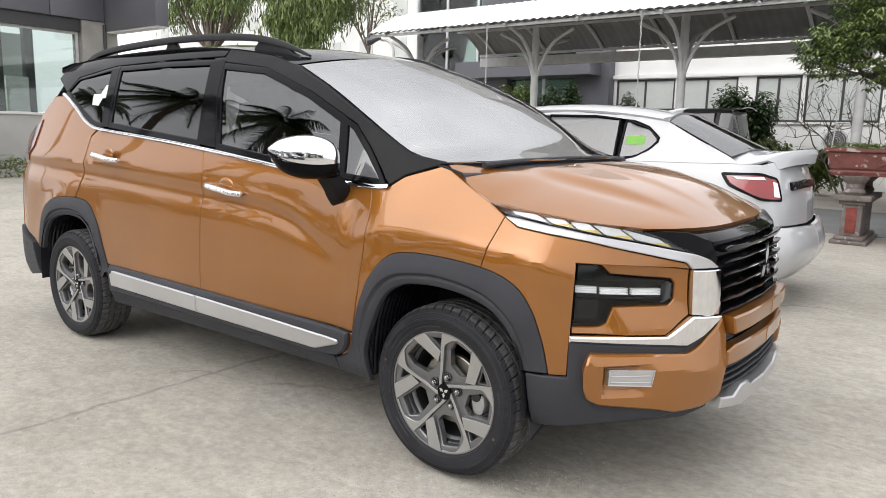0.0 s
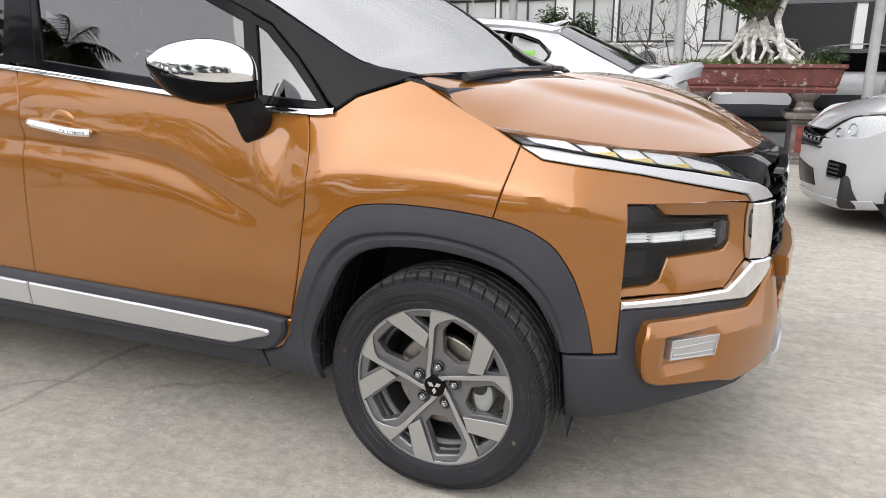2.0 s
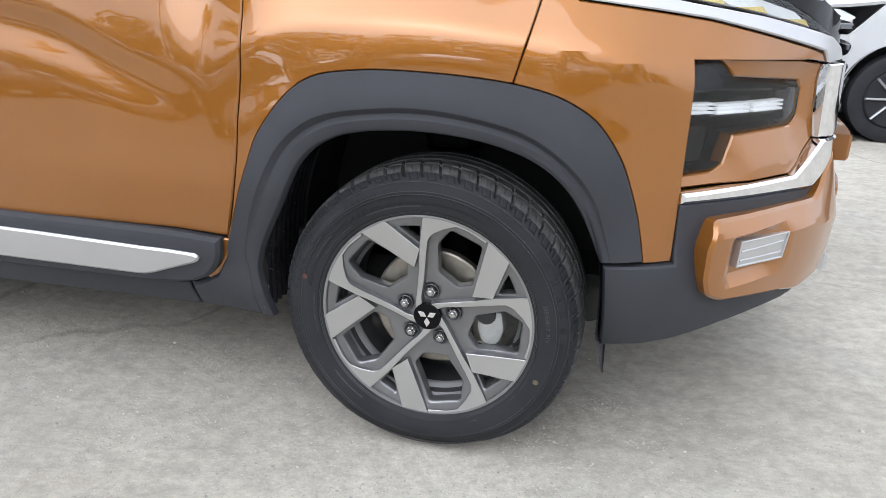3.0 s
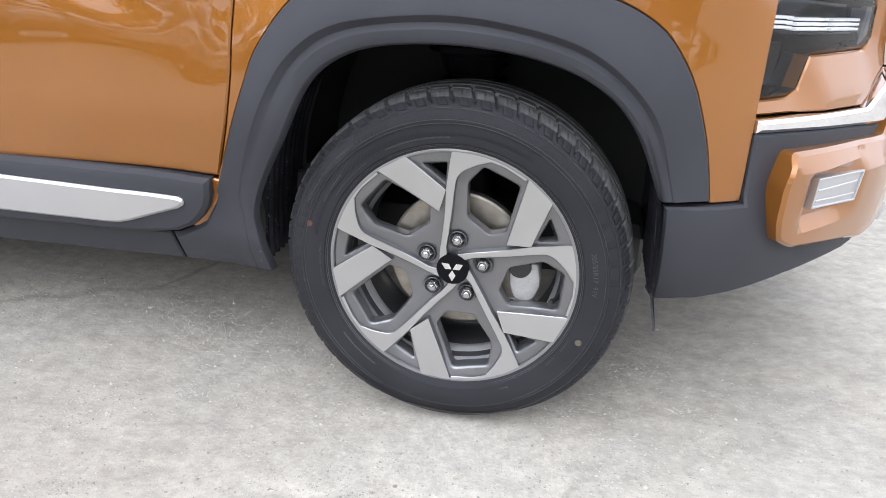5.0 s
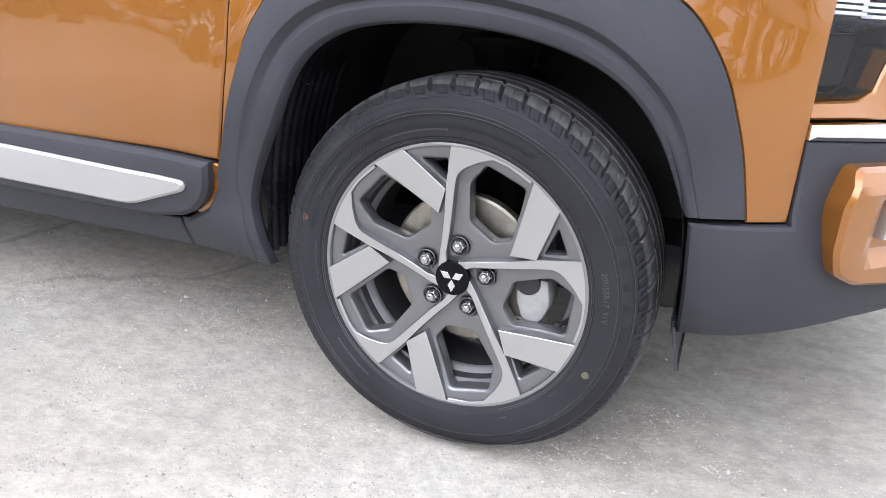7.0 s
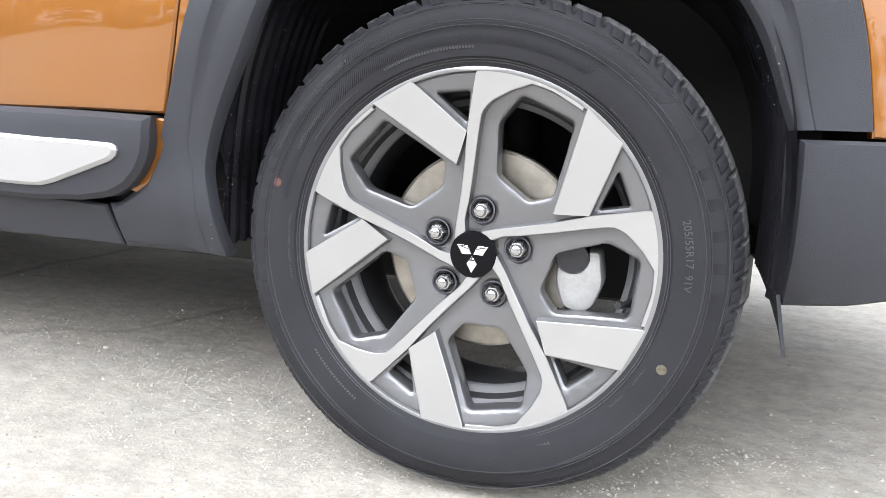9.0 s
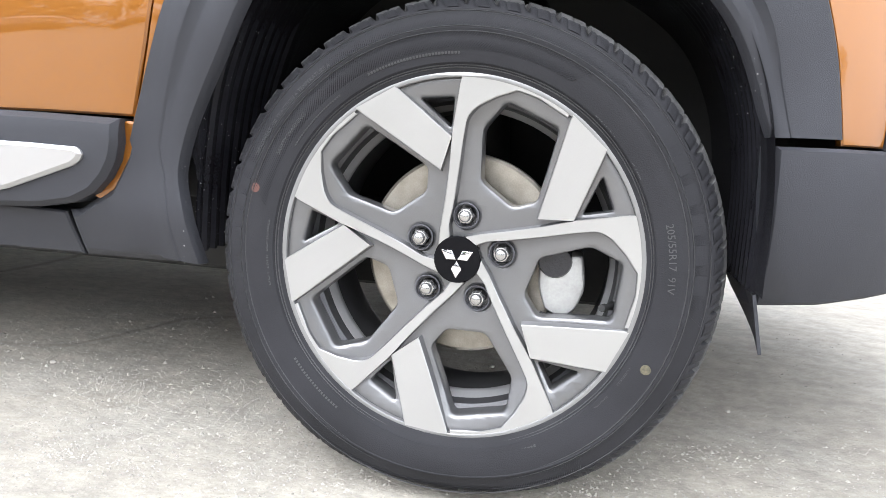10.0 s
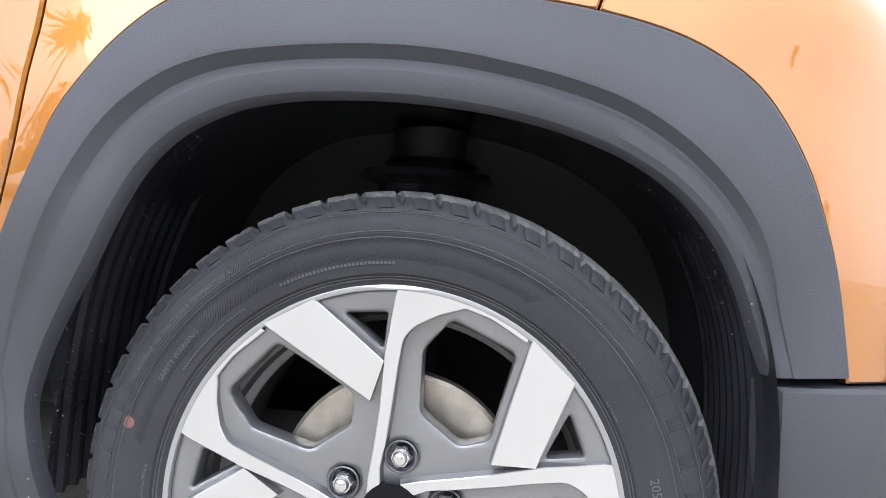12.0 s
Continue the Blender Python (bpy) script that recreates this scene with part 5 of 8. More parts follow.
# Wheel housings, struts, brakes, wheels
for m in (False, True):
    s = (lambda y: 2 * MID - y) if m else (lambda y: y)
    for cx in (0.0, SHIFT):
        curve = catmull([(-0.372, 0.30), (-0.366, 0.42), (-0.345, 0.55), (-0.290, 0.67), (-0.19, 0.745), (-0.06, 0.768), (0.07, 0.758), (0.19, 0.718), (0.285, 0.645), (0.335, 0.55), (0.354, 0.45), (0.356, 0.315)], 6)
        flip = 1 if cx == 0 else -1
        rows = []
        for k, y in enumerate(np.linspace(-0.045, 0.40, 76)):
            ridge = 0.006 * (1 if k % 4 < 2 else 0) * ramp_at(k, [(6, 0), (10, 1), (40, 1), (46, 0)])
            rows.append([(cx + flip * x * (1 - ridge * 2.0 * ramp_at(z, [(0.62, 1), (0.72, 0)])), s(max(y, ramp_at(z, [(0.40, 0.004), (0.50, -0.045)]) if x < 0 else y)), z - ridge * 0.3 * ramp_at(z, [(0.62, 1), (0.72, 0)])) for x, z in curve])
        liner = part("arch_liner", sheet(rows), LINER, car, "black ribbed wheel arch liner")
        part("liner_wall", sheet([[(cx + flip * x, s(0.40), z) for x, z in curve], [(cx + flip * x * 0.3, s(0.40), 0.3) for x, z in curve]]), SEAL, liner)
        part("spring_seat", lathe([(0.0, 0.695), (0.09, 0.695), (0.095, 0.685), (0.07, 0.675), (0.06, 0.64)], 28, "z"), LINER, liner, at=pose(cx - 0.022, s(0.30), 0.0))
        part("strut", tube([(cx, s(0.33), 0.30), (cx - 0.02, s(0.34), 0.55), (cx - 0.02, s(0.34), 0.58), (cx - 0.025, s(0.345), 0.76)], [0.03, 0.03, 0.055, 0.055], 14), SEAL, liner)
        for k in range(4):
            part("coil", lathe([(0.060, -0.008), (0.072, 0.0), (0.060, 0.008)], 24, "z"), LINER, liner, at=pose(cx - 0.022, s(0.34), 0.62 + 0.03 * k))
        turn = pose(cx, s(0.0), 0.322) if not m else pose(cx, s(0.0), 0.322, 0, 0, 180)
        w = make_wheel(car, turn, detailed=(not m and cx == 0))
        part("brake_disc", lathe([(0.065, 0.055), (0.075, 0.050), (0.130, 0.050), (0.134, 0.053), (0.134, 0.072), (0.06, 0.072)], 72), STEEL, w, "worn steel brake disc")
        part("disc_hub", lathe([(0.0, 0.040), (0.070, 0.042), (0.072, 0.055)], 40), STEEL, w)
        side = 1 if (cx == 0) == (not m) else -1
        cal = flat_plate([rounded([(0.102, 0.010), (0.156, 0.014), (0.162, -0.030), (0.152, -0.058), (0.136, -0.070), (0.113, -0.062), (0.102, -0.030)], 0.008)], 0.030, 0.060, 0.007)
        box(cal, 0.092, 0.150, 0.045, 0.100, 0.016, 0.070, 0.010)
        box(cal, 0.096, 0.150, 0.040, 0.075, -0.084, -0.070, 0.004)
        if side < 0:
            bmesh.ops.rotate(cal, cent=(0, 0, 0), matrix=Matrix.Rotation(radians(180), 3, "Y"), verts=cal.verts)
        part("brake_caliper", cal, CAST, w, "cast alloy brake caliper")
        bolt = tube([(0.106 * side, 0.030, -0.068 * side), (0.130 * side, 0.030, -0.076 * side)], 0.006, 8)
        part("caliper_bolt", bolt, SEAL, w)
        for k, (x, z) in enumerate(((0.104, -0.078), (0.120, -0.080), (0.134, -0.078))):
            part("pad_clip", tube([(x * side, 0.034, z * side), ((x + 0.008) * side, 0.026, (z - 0.008) * side), ((x + 0.014) * side, 0.036, (z - 0.003) * side)], 0.0022, 6), CAST, w)
        # Near-black disc in place of the caliper's round hole, its shade as colour
        part("caliper_hole_disc", lathe([(0.0, 0.026), (0.020, 0.026), (0.022, 0.030), (0.022, 0.06)], 24), LINER, w, at=pose(0.122 * side, 0.0, 0.004 * side))
        for a0 in (205,):
            arc_ = [(0.1935 * math.cos(radians(a)), 0.1935 * math.sin(radians(a))) for a in np.linspace(a0, a0 + 12, 6)]
            part("wheel_weight", sheet([[(x, y, z) for x, z in arc_] for y in (0.060, 0.076)], 0.0015), CAST, w, "adhesive balance weight")
    rows = [[(0.356 + 0.014 * j / 5, s(0.004 + 0.20 * t), 0.31 + (0.238 + 0.045 * t ** 0.6 - 0.31) * j / 5) for t in np.linspace(0, 1, 8)] for j in range(6)]
    part("air_flap", sheet(rows, 0.004), PLASTIC, car, "thin black rubber flap ahead of the wheel")

# Drops of water on the front arch liner
rng = np.random.default_rng(11)
verts, faces = [], []
edge_curve = catmull([(-0.372, 0.30), (-0.366, 0.42), (-0.345, 0.55), (-0.290, 0.67), (-0.19, 0.745), (-0.06, 0.768), (0.07, 0.758), (0.19, 0.718), (0.285, 0.645), (0.335, 0.55), (0.354, 0.45), (0.356, 0.315)], 6)
for k in range(300):
    t = rng.random()
    p = edge_curve[int((t if rng.random() < 0.4 else (0.32 * t if rng.random() < 0.6 else 1 - 0.3 * t)) * (len(edge_curve) - 1))]
    y, r, b0 = -0.04 + 0.16 * rng.random() ** 1.6, 0.0004 + 0.0007 * rng.random() ** 3, len(verts)
    if p[0] > 0.15 and p[1] < 0.52:
        continue
    x, z = p[0] * 0.985 + rng.normal() * 0.002, p[1] - 0.004 + rng.normal() * 0.006
    verts += [(x - r, y, z), (x + r, y, z), (x, y - r, z), (x, y + r, z), (x, y, z - r), (x, y, z + r)]
    faces += [(b0 + i, b0 + j, b0 + q) for i in (0, 1) for j in (2, 3) for q in (4, 5)]
tagged(part("water_drops", pydata("water_drops", verts, faces), CAST, car, "fine splashes on the arch liner"), kind="stuff")

# Cabin
part("dashboard", boxed(-0.72, -0.30, 0.20, 1.54, 0.72, 1.06, 0.06), CABIN, car, "dark dashboard")
part("cabin_floor", boxed(-3.3, -0.35, 0.15, 1.59, 0.36, 0.44, 0.01), CABIN, car)
part("headliner", boxed(-3.1, -1.15, 0.36, 1.38, 1.60, 1.62, 0.005), CABIN, car)
for x in (-1.25, -2.15, -2.95):
    for y in (0.48, 1.26):
        seat = part("seat", boxed(x - 0.28, x + 0.28, y - 0.25, y + 0.25, 0.48, 0.72, 0.06), CABIN, car, "black fabric seat")
        part("backrest", tube([(x - 0.22, y, 0.66), (x - 0.32, y, 1.0), (x - 0.38, y, 1.24)], [0.24, 0.23, 0.17], 12, True, 0.35), CABIN, seat)
        part("headrest", tube([(x - 0.37, y, 1.24), (x - 0.41, y, 1.40)], [0.12, 0.11], 12, True, 0.5), CABIN, seat)
part("steering_wheel", tube([(-0.80 + 0.05 * math.cos(t), 0.48 + 0.18 * math.sin(t), 0.98 + 0.17 * math.cos(t)) for t in np.linspace(0, math.tau, 25)], 0.014, 8), CABIN, car, "black steering wheel")
part("paper_sheet", panel(body, [(-2.775, 1.390), (-2.70, 1.385), (-2.68, 1.43), (-2.635, 1.43), (-2.60, 1.50), (-2.69, 1.505), (-2.72, 1.452), (-2.80, 1.455)], off=-0.0045, thick=0.0006, edge=0.0002), PAPER, car, "white paper sticker inside the rear quarter glass")


# ---- yard ----
def concrete():
    m = surface("worn_concrete", (0.402, 0.372, 0.318), 0.85, 0, 0, 0.12, 0.9, 0.45, 160, 0.08)
    n, l = m.node_tree.nodes, m.node_tree.links
    b = n["Principled BSDF"]
    co = n["Texture Coordinate"]
    src = b.inputs["Base Color"].links[0].from_socket
    # pale scuffs, dusty patches and a joint across the slab
    stain = n.new("ShaderNodeTexNoise")
    stain.inputs["Scale"].default_value, stain.inputs["Detail"].default_value, stain.inputs["Roughness"].default_value = 2.2, 11.0, 0.72
    sr = n.new("ShaderNodeMapRange")
    sr.inputs["From Min"].default_value, sr.inputs["From Max"].default_value = 0.46, 0.80
    mix = n.new("ShaderNodeMixRGB")
    mix.inputs["Color2"].default_value = (0.430, 0.412, 0.370, 1)
    l.new(co.outputs["Object"], stain.inputs["Vector"])
    l.new(stain.outputs["Fac"], sr.inputs["Value"])
    l.new(sr.outputs["Result"], mix.inputs["Fac"])
    l.new(src, mix.inputs["Color1"])
    grit = n.new("ShaderNodeTexVoronoi")
    grit.inputs["Scale"].default_value = 130.0
    gr = n.new("ShaderNodeMapRange")
    gr.inputs["From Min"].default_value, gr.inputs["From Max"].default_value, gr.inputs["To Min"].default_value, gr.inputs["To Max"].default_value = 0.05, 0.17, 0.42, 0.0
    l.new(co.outputs["Object"], grit.inputs["Vector"])
    l.new(grit.outputs["Distance"], gr.inputs["Value"])
    speck = n.new("ShaderNodeTexNoise")
    speck.inputs["Scale"].default_value = 40.0
    sm = n.new("ShaderNodeMath")
    sm.operation = "MULTIPLY"
    l.new(gr.outputs["Result"], sm.inputs[0])
    l.new(speck.outputs["Fac"], sm.inputs[1])
    l.new(co.outputs["Object"], speck.inputs["Vector"])
    mix2 = n.new("ShaderNodeMixRGB")
    mix2.inputs["Color2"].default_value = (0.17, 0.16, 0.145, 1)
    l.new(mix.outputs["Color"], mix2.inputs["Color1"])
    l.new(sm.outputs["Value"], mix2.inputs["Fac"])
    # crack line near x = -1.6, wandering with y
    sep = n.new("ShaderNodeSeparateXYZ")
    l.new(co.outputs["Object"], sep.inputs["Vector"])
    wob = n.new("ShaderNodeTexNoise")
    wob.inputs["Scale"].default_value, wob.inputs["Detail"].default_value = 2.5, 8.0
    l.new(co.outputs["Object"], wob.inputs["Vector"])
    w1 = n.new("ShaderNodeMath")
    w1.operation = "MULTIPLY_ADD"
    w1.inputs[1].default_value, w1.inputs[2].default_value = 0.16, 1.52
    l.new(wob.outputs["Fac"], w1.inputs[0])
    w2 = n.new("ShaderNodeMath")
    l.new(sep.outputs["X"], w2.inputs[0])
    l.new(w1.outputs["Value"], w2.inputs[1])
    w3 = n.new("ShaderNodeMath")
    w3.operation = "ABSOLUTE"
    l.new(w2.outputs["Value"], w3.inputs[0])
    cr = n.new("ShaderNodeMapRange")
    cr.inputs["From Min"].default_value, cr.inputs["From Max"].default_value, cr.inputs["To Min"].default_value, cr.inputs["To Max"].default_value = 0.003, 0.022, 0.6, 0.0
    l.new(w3.outputs["Value"], cr.inputs["Value"])
    mix3 = n.new("ShaderNodeMixRGB")
    mix3.inputs["Color2"].default_value = (0.20, 0.185, 0.16, 1)
    l.new(mix2.outputs["Color"], mix3.inputs["Color1"])
    l.new(cr.outputs["Result"], mix3.inputs["Fac"])
    # hairline cracks that come and go
    warp, wmix = n.new("ShaderNodeTexNoise"), n.new("ShaderNodeMixRGB")
    warp.inputs["Scale"].default_value, warp.inputs["Detail"].default_value = 1.3, 7.0
    wmix.blend_type, wmix.inputs["Fac"].default_value = "ADD", 0.55
    net, nr, come, cm, both_ = n.new("ShaderNodeTexVoronoi"), n.new("ShaderNodeMapRange"), n.new("ShaderNodeTexNoise"), n.new("ShaderNodeMapRange"), n.new("ShaderNodeMath")
    net.feature = "DISTANCE_TO_EDGE"
    net.inputs["Scale"].default_value, come.inputs["Scale"].default_value = 0.42, 0.7
    nr.inputs["From Min"].default_value, nr.inputs["From Max"].default_value, nr.inputs["To Min"].default_value, nr.inputs["To Max"].default_value = 0.0012, 0.0050, 0.55, 0.0
    cm.inputs["From Min"].default_value, cm.inputs["From Max"].default_value = 0.48, 0.60
    both_.operation = "MULTIPLY"
    l.new(co.outputs["Object"], warp.inputs["Vector"])
    l.new(co.outputs["Object"], wmix.inputs["Color1"])
    l.new(warp.outputs["Color"], wmix.inputs["Color2"])
    l.new(wmix.outputs["Color"], net.inputs["Vector"])
    l.new(net.outputs["Distance"], nr.inputs["Value"])
    l.new(co.outputs["Object"], come.inputs["Vector"])
    l.new(come.outputs["Fac"], cm.inputs["Value"])
    l.new(nr.outputs["Result"], both_.inputs[0])
    l.new(cm.outputs["Result"], both_.inputs[1])
    mix4 = n.new("ShaderNodeMixRGB")
    mix4.inputs["Color2"].default_value = (0.22, 0.20, 0.17, 1)
    l.new(mix3.outputs["Color"], mix4.inputs["Color1"])
    l.new(both_.outputs["Value"], mix4.inputs["Fac"])
    # exposed aggregate grain, cloudy dust and dragged scuffs
    last = mix4.outputs["Color"]
    for sc, detail, lo, hi, stretch, tight in ((0.75, 6.0, 0.90, 1.07, (1, 1, 1), 0.16), (95.0, 7.0, 0.92, 1.05, (1, 1, 1), 0.16), (7.5, 14.0, 0.92, 1.05, (0.7, 1.5, 1), 0.06), (24.0, 12.0, 0.88, 1.10, (1, 1, 1), 0.10), (300.0, 3.0, 0.93, 1.05, (1, 1, 1), 0.16)):
        mp = n.new("ShaderNodeMapping")
        mp.inputs["Scale"].default_value = stretch
        mp.inputs["Rotation"].default_value = (0, 0, 0.35 if stretch[1] > 1 else 0)
        tex = n.new("ShaderNodeTexNoise")
        tex.inputs["Scale"].default_value, tex.inputs["Detail"].default_value, tex.inputs["Roughness"].default_value = sc, detail, 0.65 if tight > 0.1 else 0.74
        rg = n.new("ShaderNodeMapRange")
        rg.inputs["From Min"].default_value, rg.inputs["From Max"].default_value = 0.5 - tight, 0.5 + tight
        rg.inputs["To Min"].default_value, rg.inputs["To Max"].default_value = lo, hi
        mul = n.new("ShaderNodeMixRGB")
        mul.blend_type = "MULTIPLY"
        mul.inputs["Fac"].default_value = 1.0
        l.new(co.outputs["Object"], mp.inputs["Vector"])
        l.new(mp.outputs["Vector"], tex.inputs["Vector"])
        l.new(tex.outputs["Fac"], rg.inputs["Value"])
        l.new(last, mul.inputs["Color1"])
        l.new(rg.outputs["Result"], mul.inputs["Color2"])
        last = mul.outputs["Color"]
    l.new(last, b.inputs["Base Color"])
    # crusty lumps and trowelled unevenness over the fine grain
    normal = b.inputs["Normal"].links[0].from_socket
    for sc, detail, strength, depth in ((26.0, 6.0, 0.45, 0.008),):
        tex, bp = n.new("ShaderNodeTexNoise"), n.new("ShaderNodeBump")
        tex.inputs["Scale"].default_value, tex.inputs["Detail"].default_value, tex.inputs["Roughness"].default_value = sc, detail, 0.68
        bp.inputs["Strength"].default_value, bp.inputs["Distance"].default_value = strength, depth
        l.new(co.outputs["Object"], tex.inputs["Vector"])
        l.new(tex.outputs["Fac"], bp.inputs["Height"])
        l.new(normal, bp.inputs["Normal"])
        normal = bp.outputs["Normal"]
    l.new(normal, b.inputs["Normal"])
    return m


CONCRETE = concrete()
ASPHALT = surface("grey_road", (0.17, 0.17, 0.17), 0.85, 0, 0, 0.12, 1.2, 0.4, 160)
bm = bmesh.new()
xs = [-400, -60, -20, -8, -4, -2, -1, 0, 1, 2, 4, 8, 20, 60, 400]
ys = [-400, -60, -20, -8, -4, -2, -1, 0, 1, 2, 4, 8, 20, 60, 400]
grid = [[bm.verts.new((x, y, 0)) for x in xs] for y in ys]
for a, b in zip(grid, grid[1:]):
    for i in range(len(xs) - 1):
        bm.faces.new((a[i], a[i + 1], b[i + 1], b[i]))
tagged(part("ground", bm, CONCRETE), "pale worn concrete yard with grit and scuffs", "ground", kind="structure")
tagged(part("road", boxed(-60, 60, 9.2, 13.2, -0.1, 0.006), ASPHALT), "grey asphalt lane across the yard", "road", kind="structure")

# Loose grit and small stones near the front wheel
rng = np.random.default_rng(4)
verts, faces = [], []
heaps = [(rng.uniform(-1.8, 1.5), rng.uniform(-1.3, 0.3), rng.uniform(0.02, 0.13)) for k in range(260)]
for k in range(120000):
    if k % 5 < 2:
        hx, hy, hs = heaps[int(rng.integers(len(heaps)))]
        x, y = hx + rng.normal(0, hs), hy + rng.normal(0, 0.6 * hs)
    else:
        x, y = rng.uniform(-2.4, 2.2), rng.uniform(-1.5, 1.2)
    if rng.random() > 0.08 + 0.92 * math.exp(-((x + 0.1) ** 2 / 1.5 + (y + 0.3) ** 2 / 0.6)):
        continue
    r = 0.0009 + 0.0020 * rng.random() ** 3 + 0.0036 * rng.random() ** 38
    b0 = len(verts)
    ang, flat = rng.uniform(0, math.tau), rng.uniform(0.5, 1.0)
    for a in range(5):
        t = ang + a * math.tau / 5
        q = r * rng.uniform(0.75, 1.3)
        verts.append((x + q * math.cos(t), y + flat * q * math.sin(t), 0))
    verts.append((x + 0.3 * r * math.cos(ang), y, r * rng.uniform(0.6, 1.1)))
    faces += [(b0 + a, b0 + (a + 1) % 5, b0 + 5) for a in range(5)]
GRIT = surface("grit", (0.35, 0.33, 0.295), 0.9, 0, 0, 0.15, 60)
gn, gl = GRIT.node_tree.nodes, GRIT.node_tree.links
geo, tone, gmix = gn.new("ShaderNodeNewGeometry"), gn.new("ShaderNodeMapRange"), gn.new("ShaderNodeMixRGB")
tone.inputs["To Min"].default_value, tone.inputs["To Max"].default_value = 0.70, 1.28
gmix.blend_type = "MULTIPLY"
gmix.inputs["Fac"].default_value = 1.0
gl.new(geo.outputs["Random Per Island"], tone.inputs["Value"])
gl.new(gn["Principled BSDF"].inputs["Base Color"].links[0].from_socket, gmix.inputs["Color1"])
gl.new(tone.outputs["Result"], gmix.inputs["Color2"])
gl.new(gmix.outputs["Color"], gn["Principled BSDF"].inputs["Base Color"])
tagged(part("grit", pydata("grit", verts, faces), GRIT, smooth=False), "loose grit and small stones on the concrete", "grit", kind="stuff")
rng = np.random.default_rng(14)
for k in range(46):
    x, y, r = rng.uniform(-1.8, 1.6), rng.uniform(-0.9, 0.9), 0.004 + 0.005 * rng.random() ** 2
    bm = bmesh.new()
    bmesh.ops.create_icosphere(bm, subdivisions=1, radius=r)
    for v in bm.verts:
        v.co *= rng.uniform(0.75, 1.15)
        v.co.z = max(-0.3 * r, v.co.z * 0.7)
    tagged(part("pebble", bm, GRIT, smooth=False, at=pose(x, y, 0.3 * r)), "small grey stone lying on the concrete", "stone", group="stones by the wheel")

# ---- white saloons ----
S_PLAN = [(-2.15, 0.835), (-2.13, 0.45), (-2.06, 0.16), (-1.90, 0.05), (-1.5, 0.01), (0, 0), (1.2, 0.01), (1.6, 0.05), (1.86, 0.16), (2.0, 0.36), (2.08, 0.6), (2.12, 0.835)]
S_PROFILE = [(0.12, 0.10), (0.25, 0.03), (0.4, 0.0), (0.6, 0.0), (0.8, 0.012), (0.95, 0.04), (1.05, 0.08), (1.4, 0.24), (1.5, 0.30)]
saloon_skin = Skin(S_PLAN, S_PROFILE, 0.835)


def wheel_simple(parent, at):
    t = part("wheel", lathe([(0.0, 0.0), (0.05, -0.004), (0.18, -0.012), (0.195, 0.0), (0.20, -0.012), (0.25, -0.02), (0.285, -0.006), (0.29, 0.02), (0.29, 0.15), (0.2, 0.16), (0.19, 0.05), (0.0, 0.05)], 48), RUBBER, parent, "black tyre on an alloy wheel", at=at)
    for k in range(8):
        a = k * math.tau / 8
        part("spoke", tube([(0.04 * math.cos(a), -0.012, 0.04 * math.sin(a)), (0.185 * math.cos(a), -0.02, 0.185 * math.sin(a))], 0.016, 6, True, 0.5), SATIN, t)
    return t


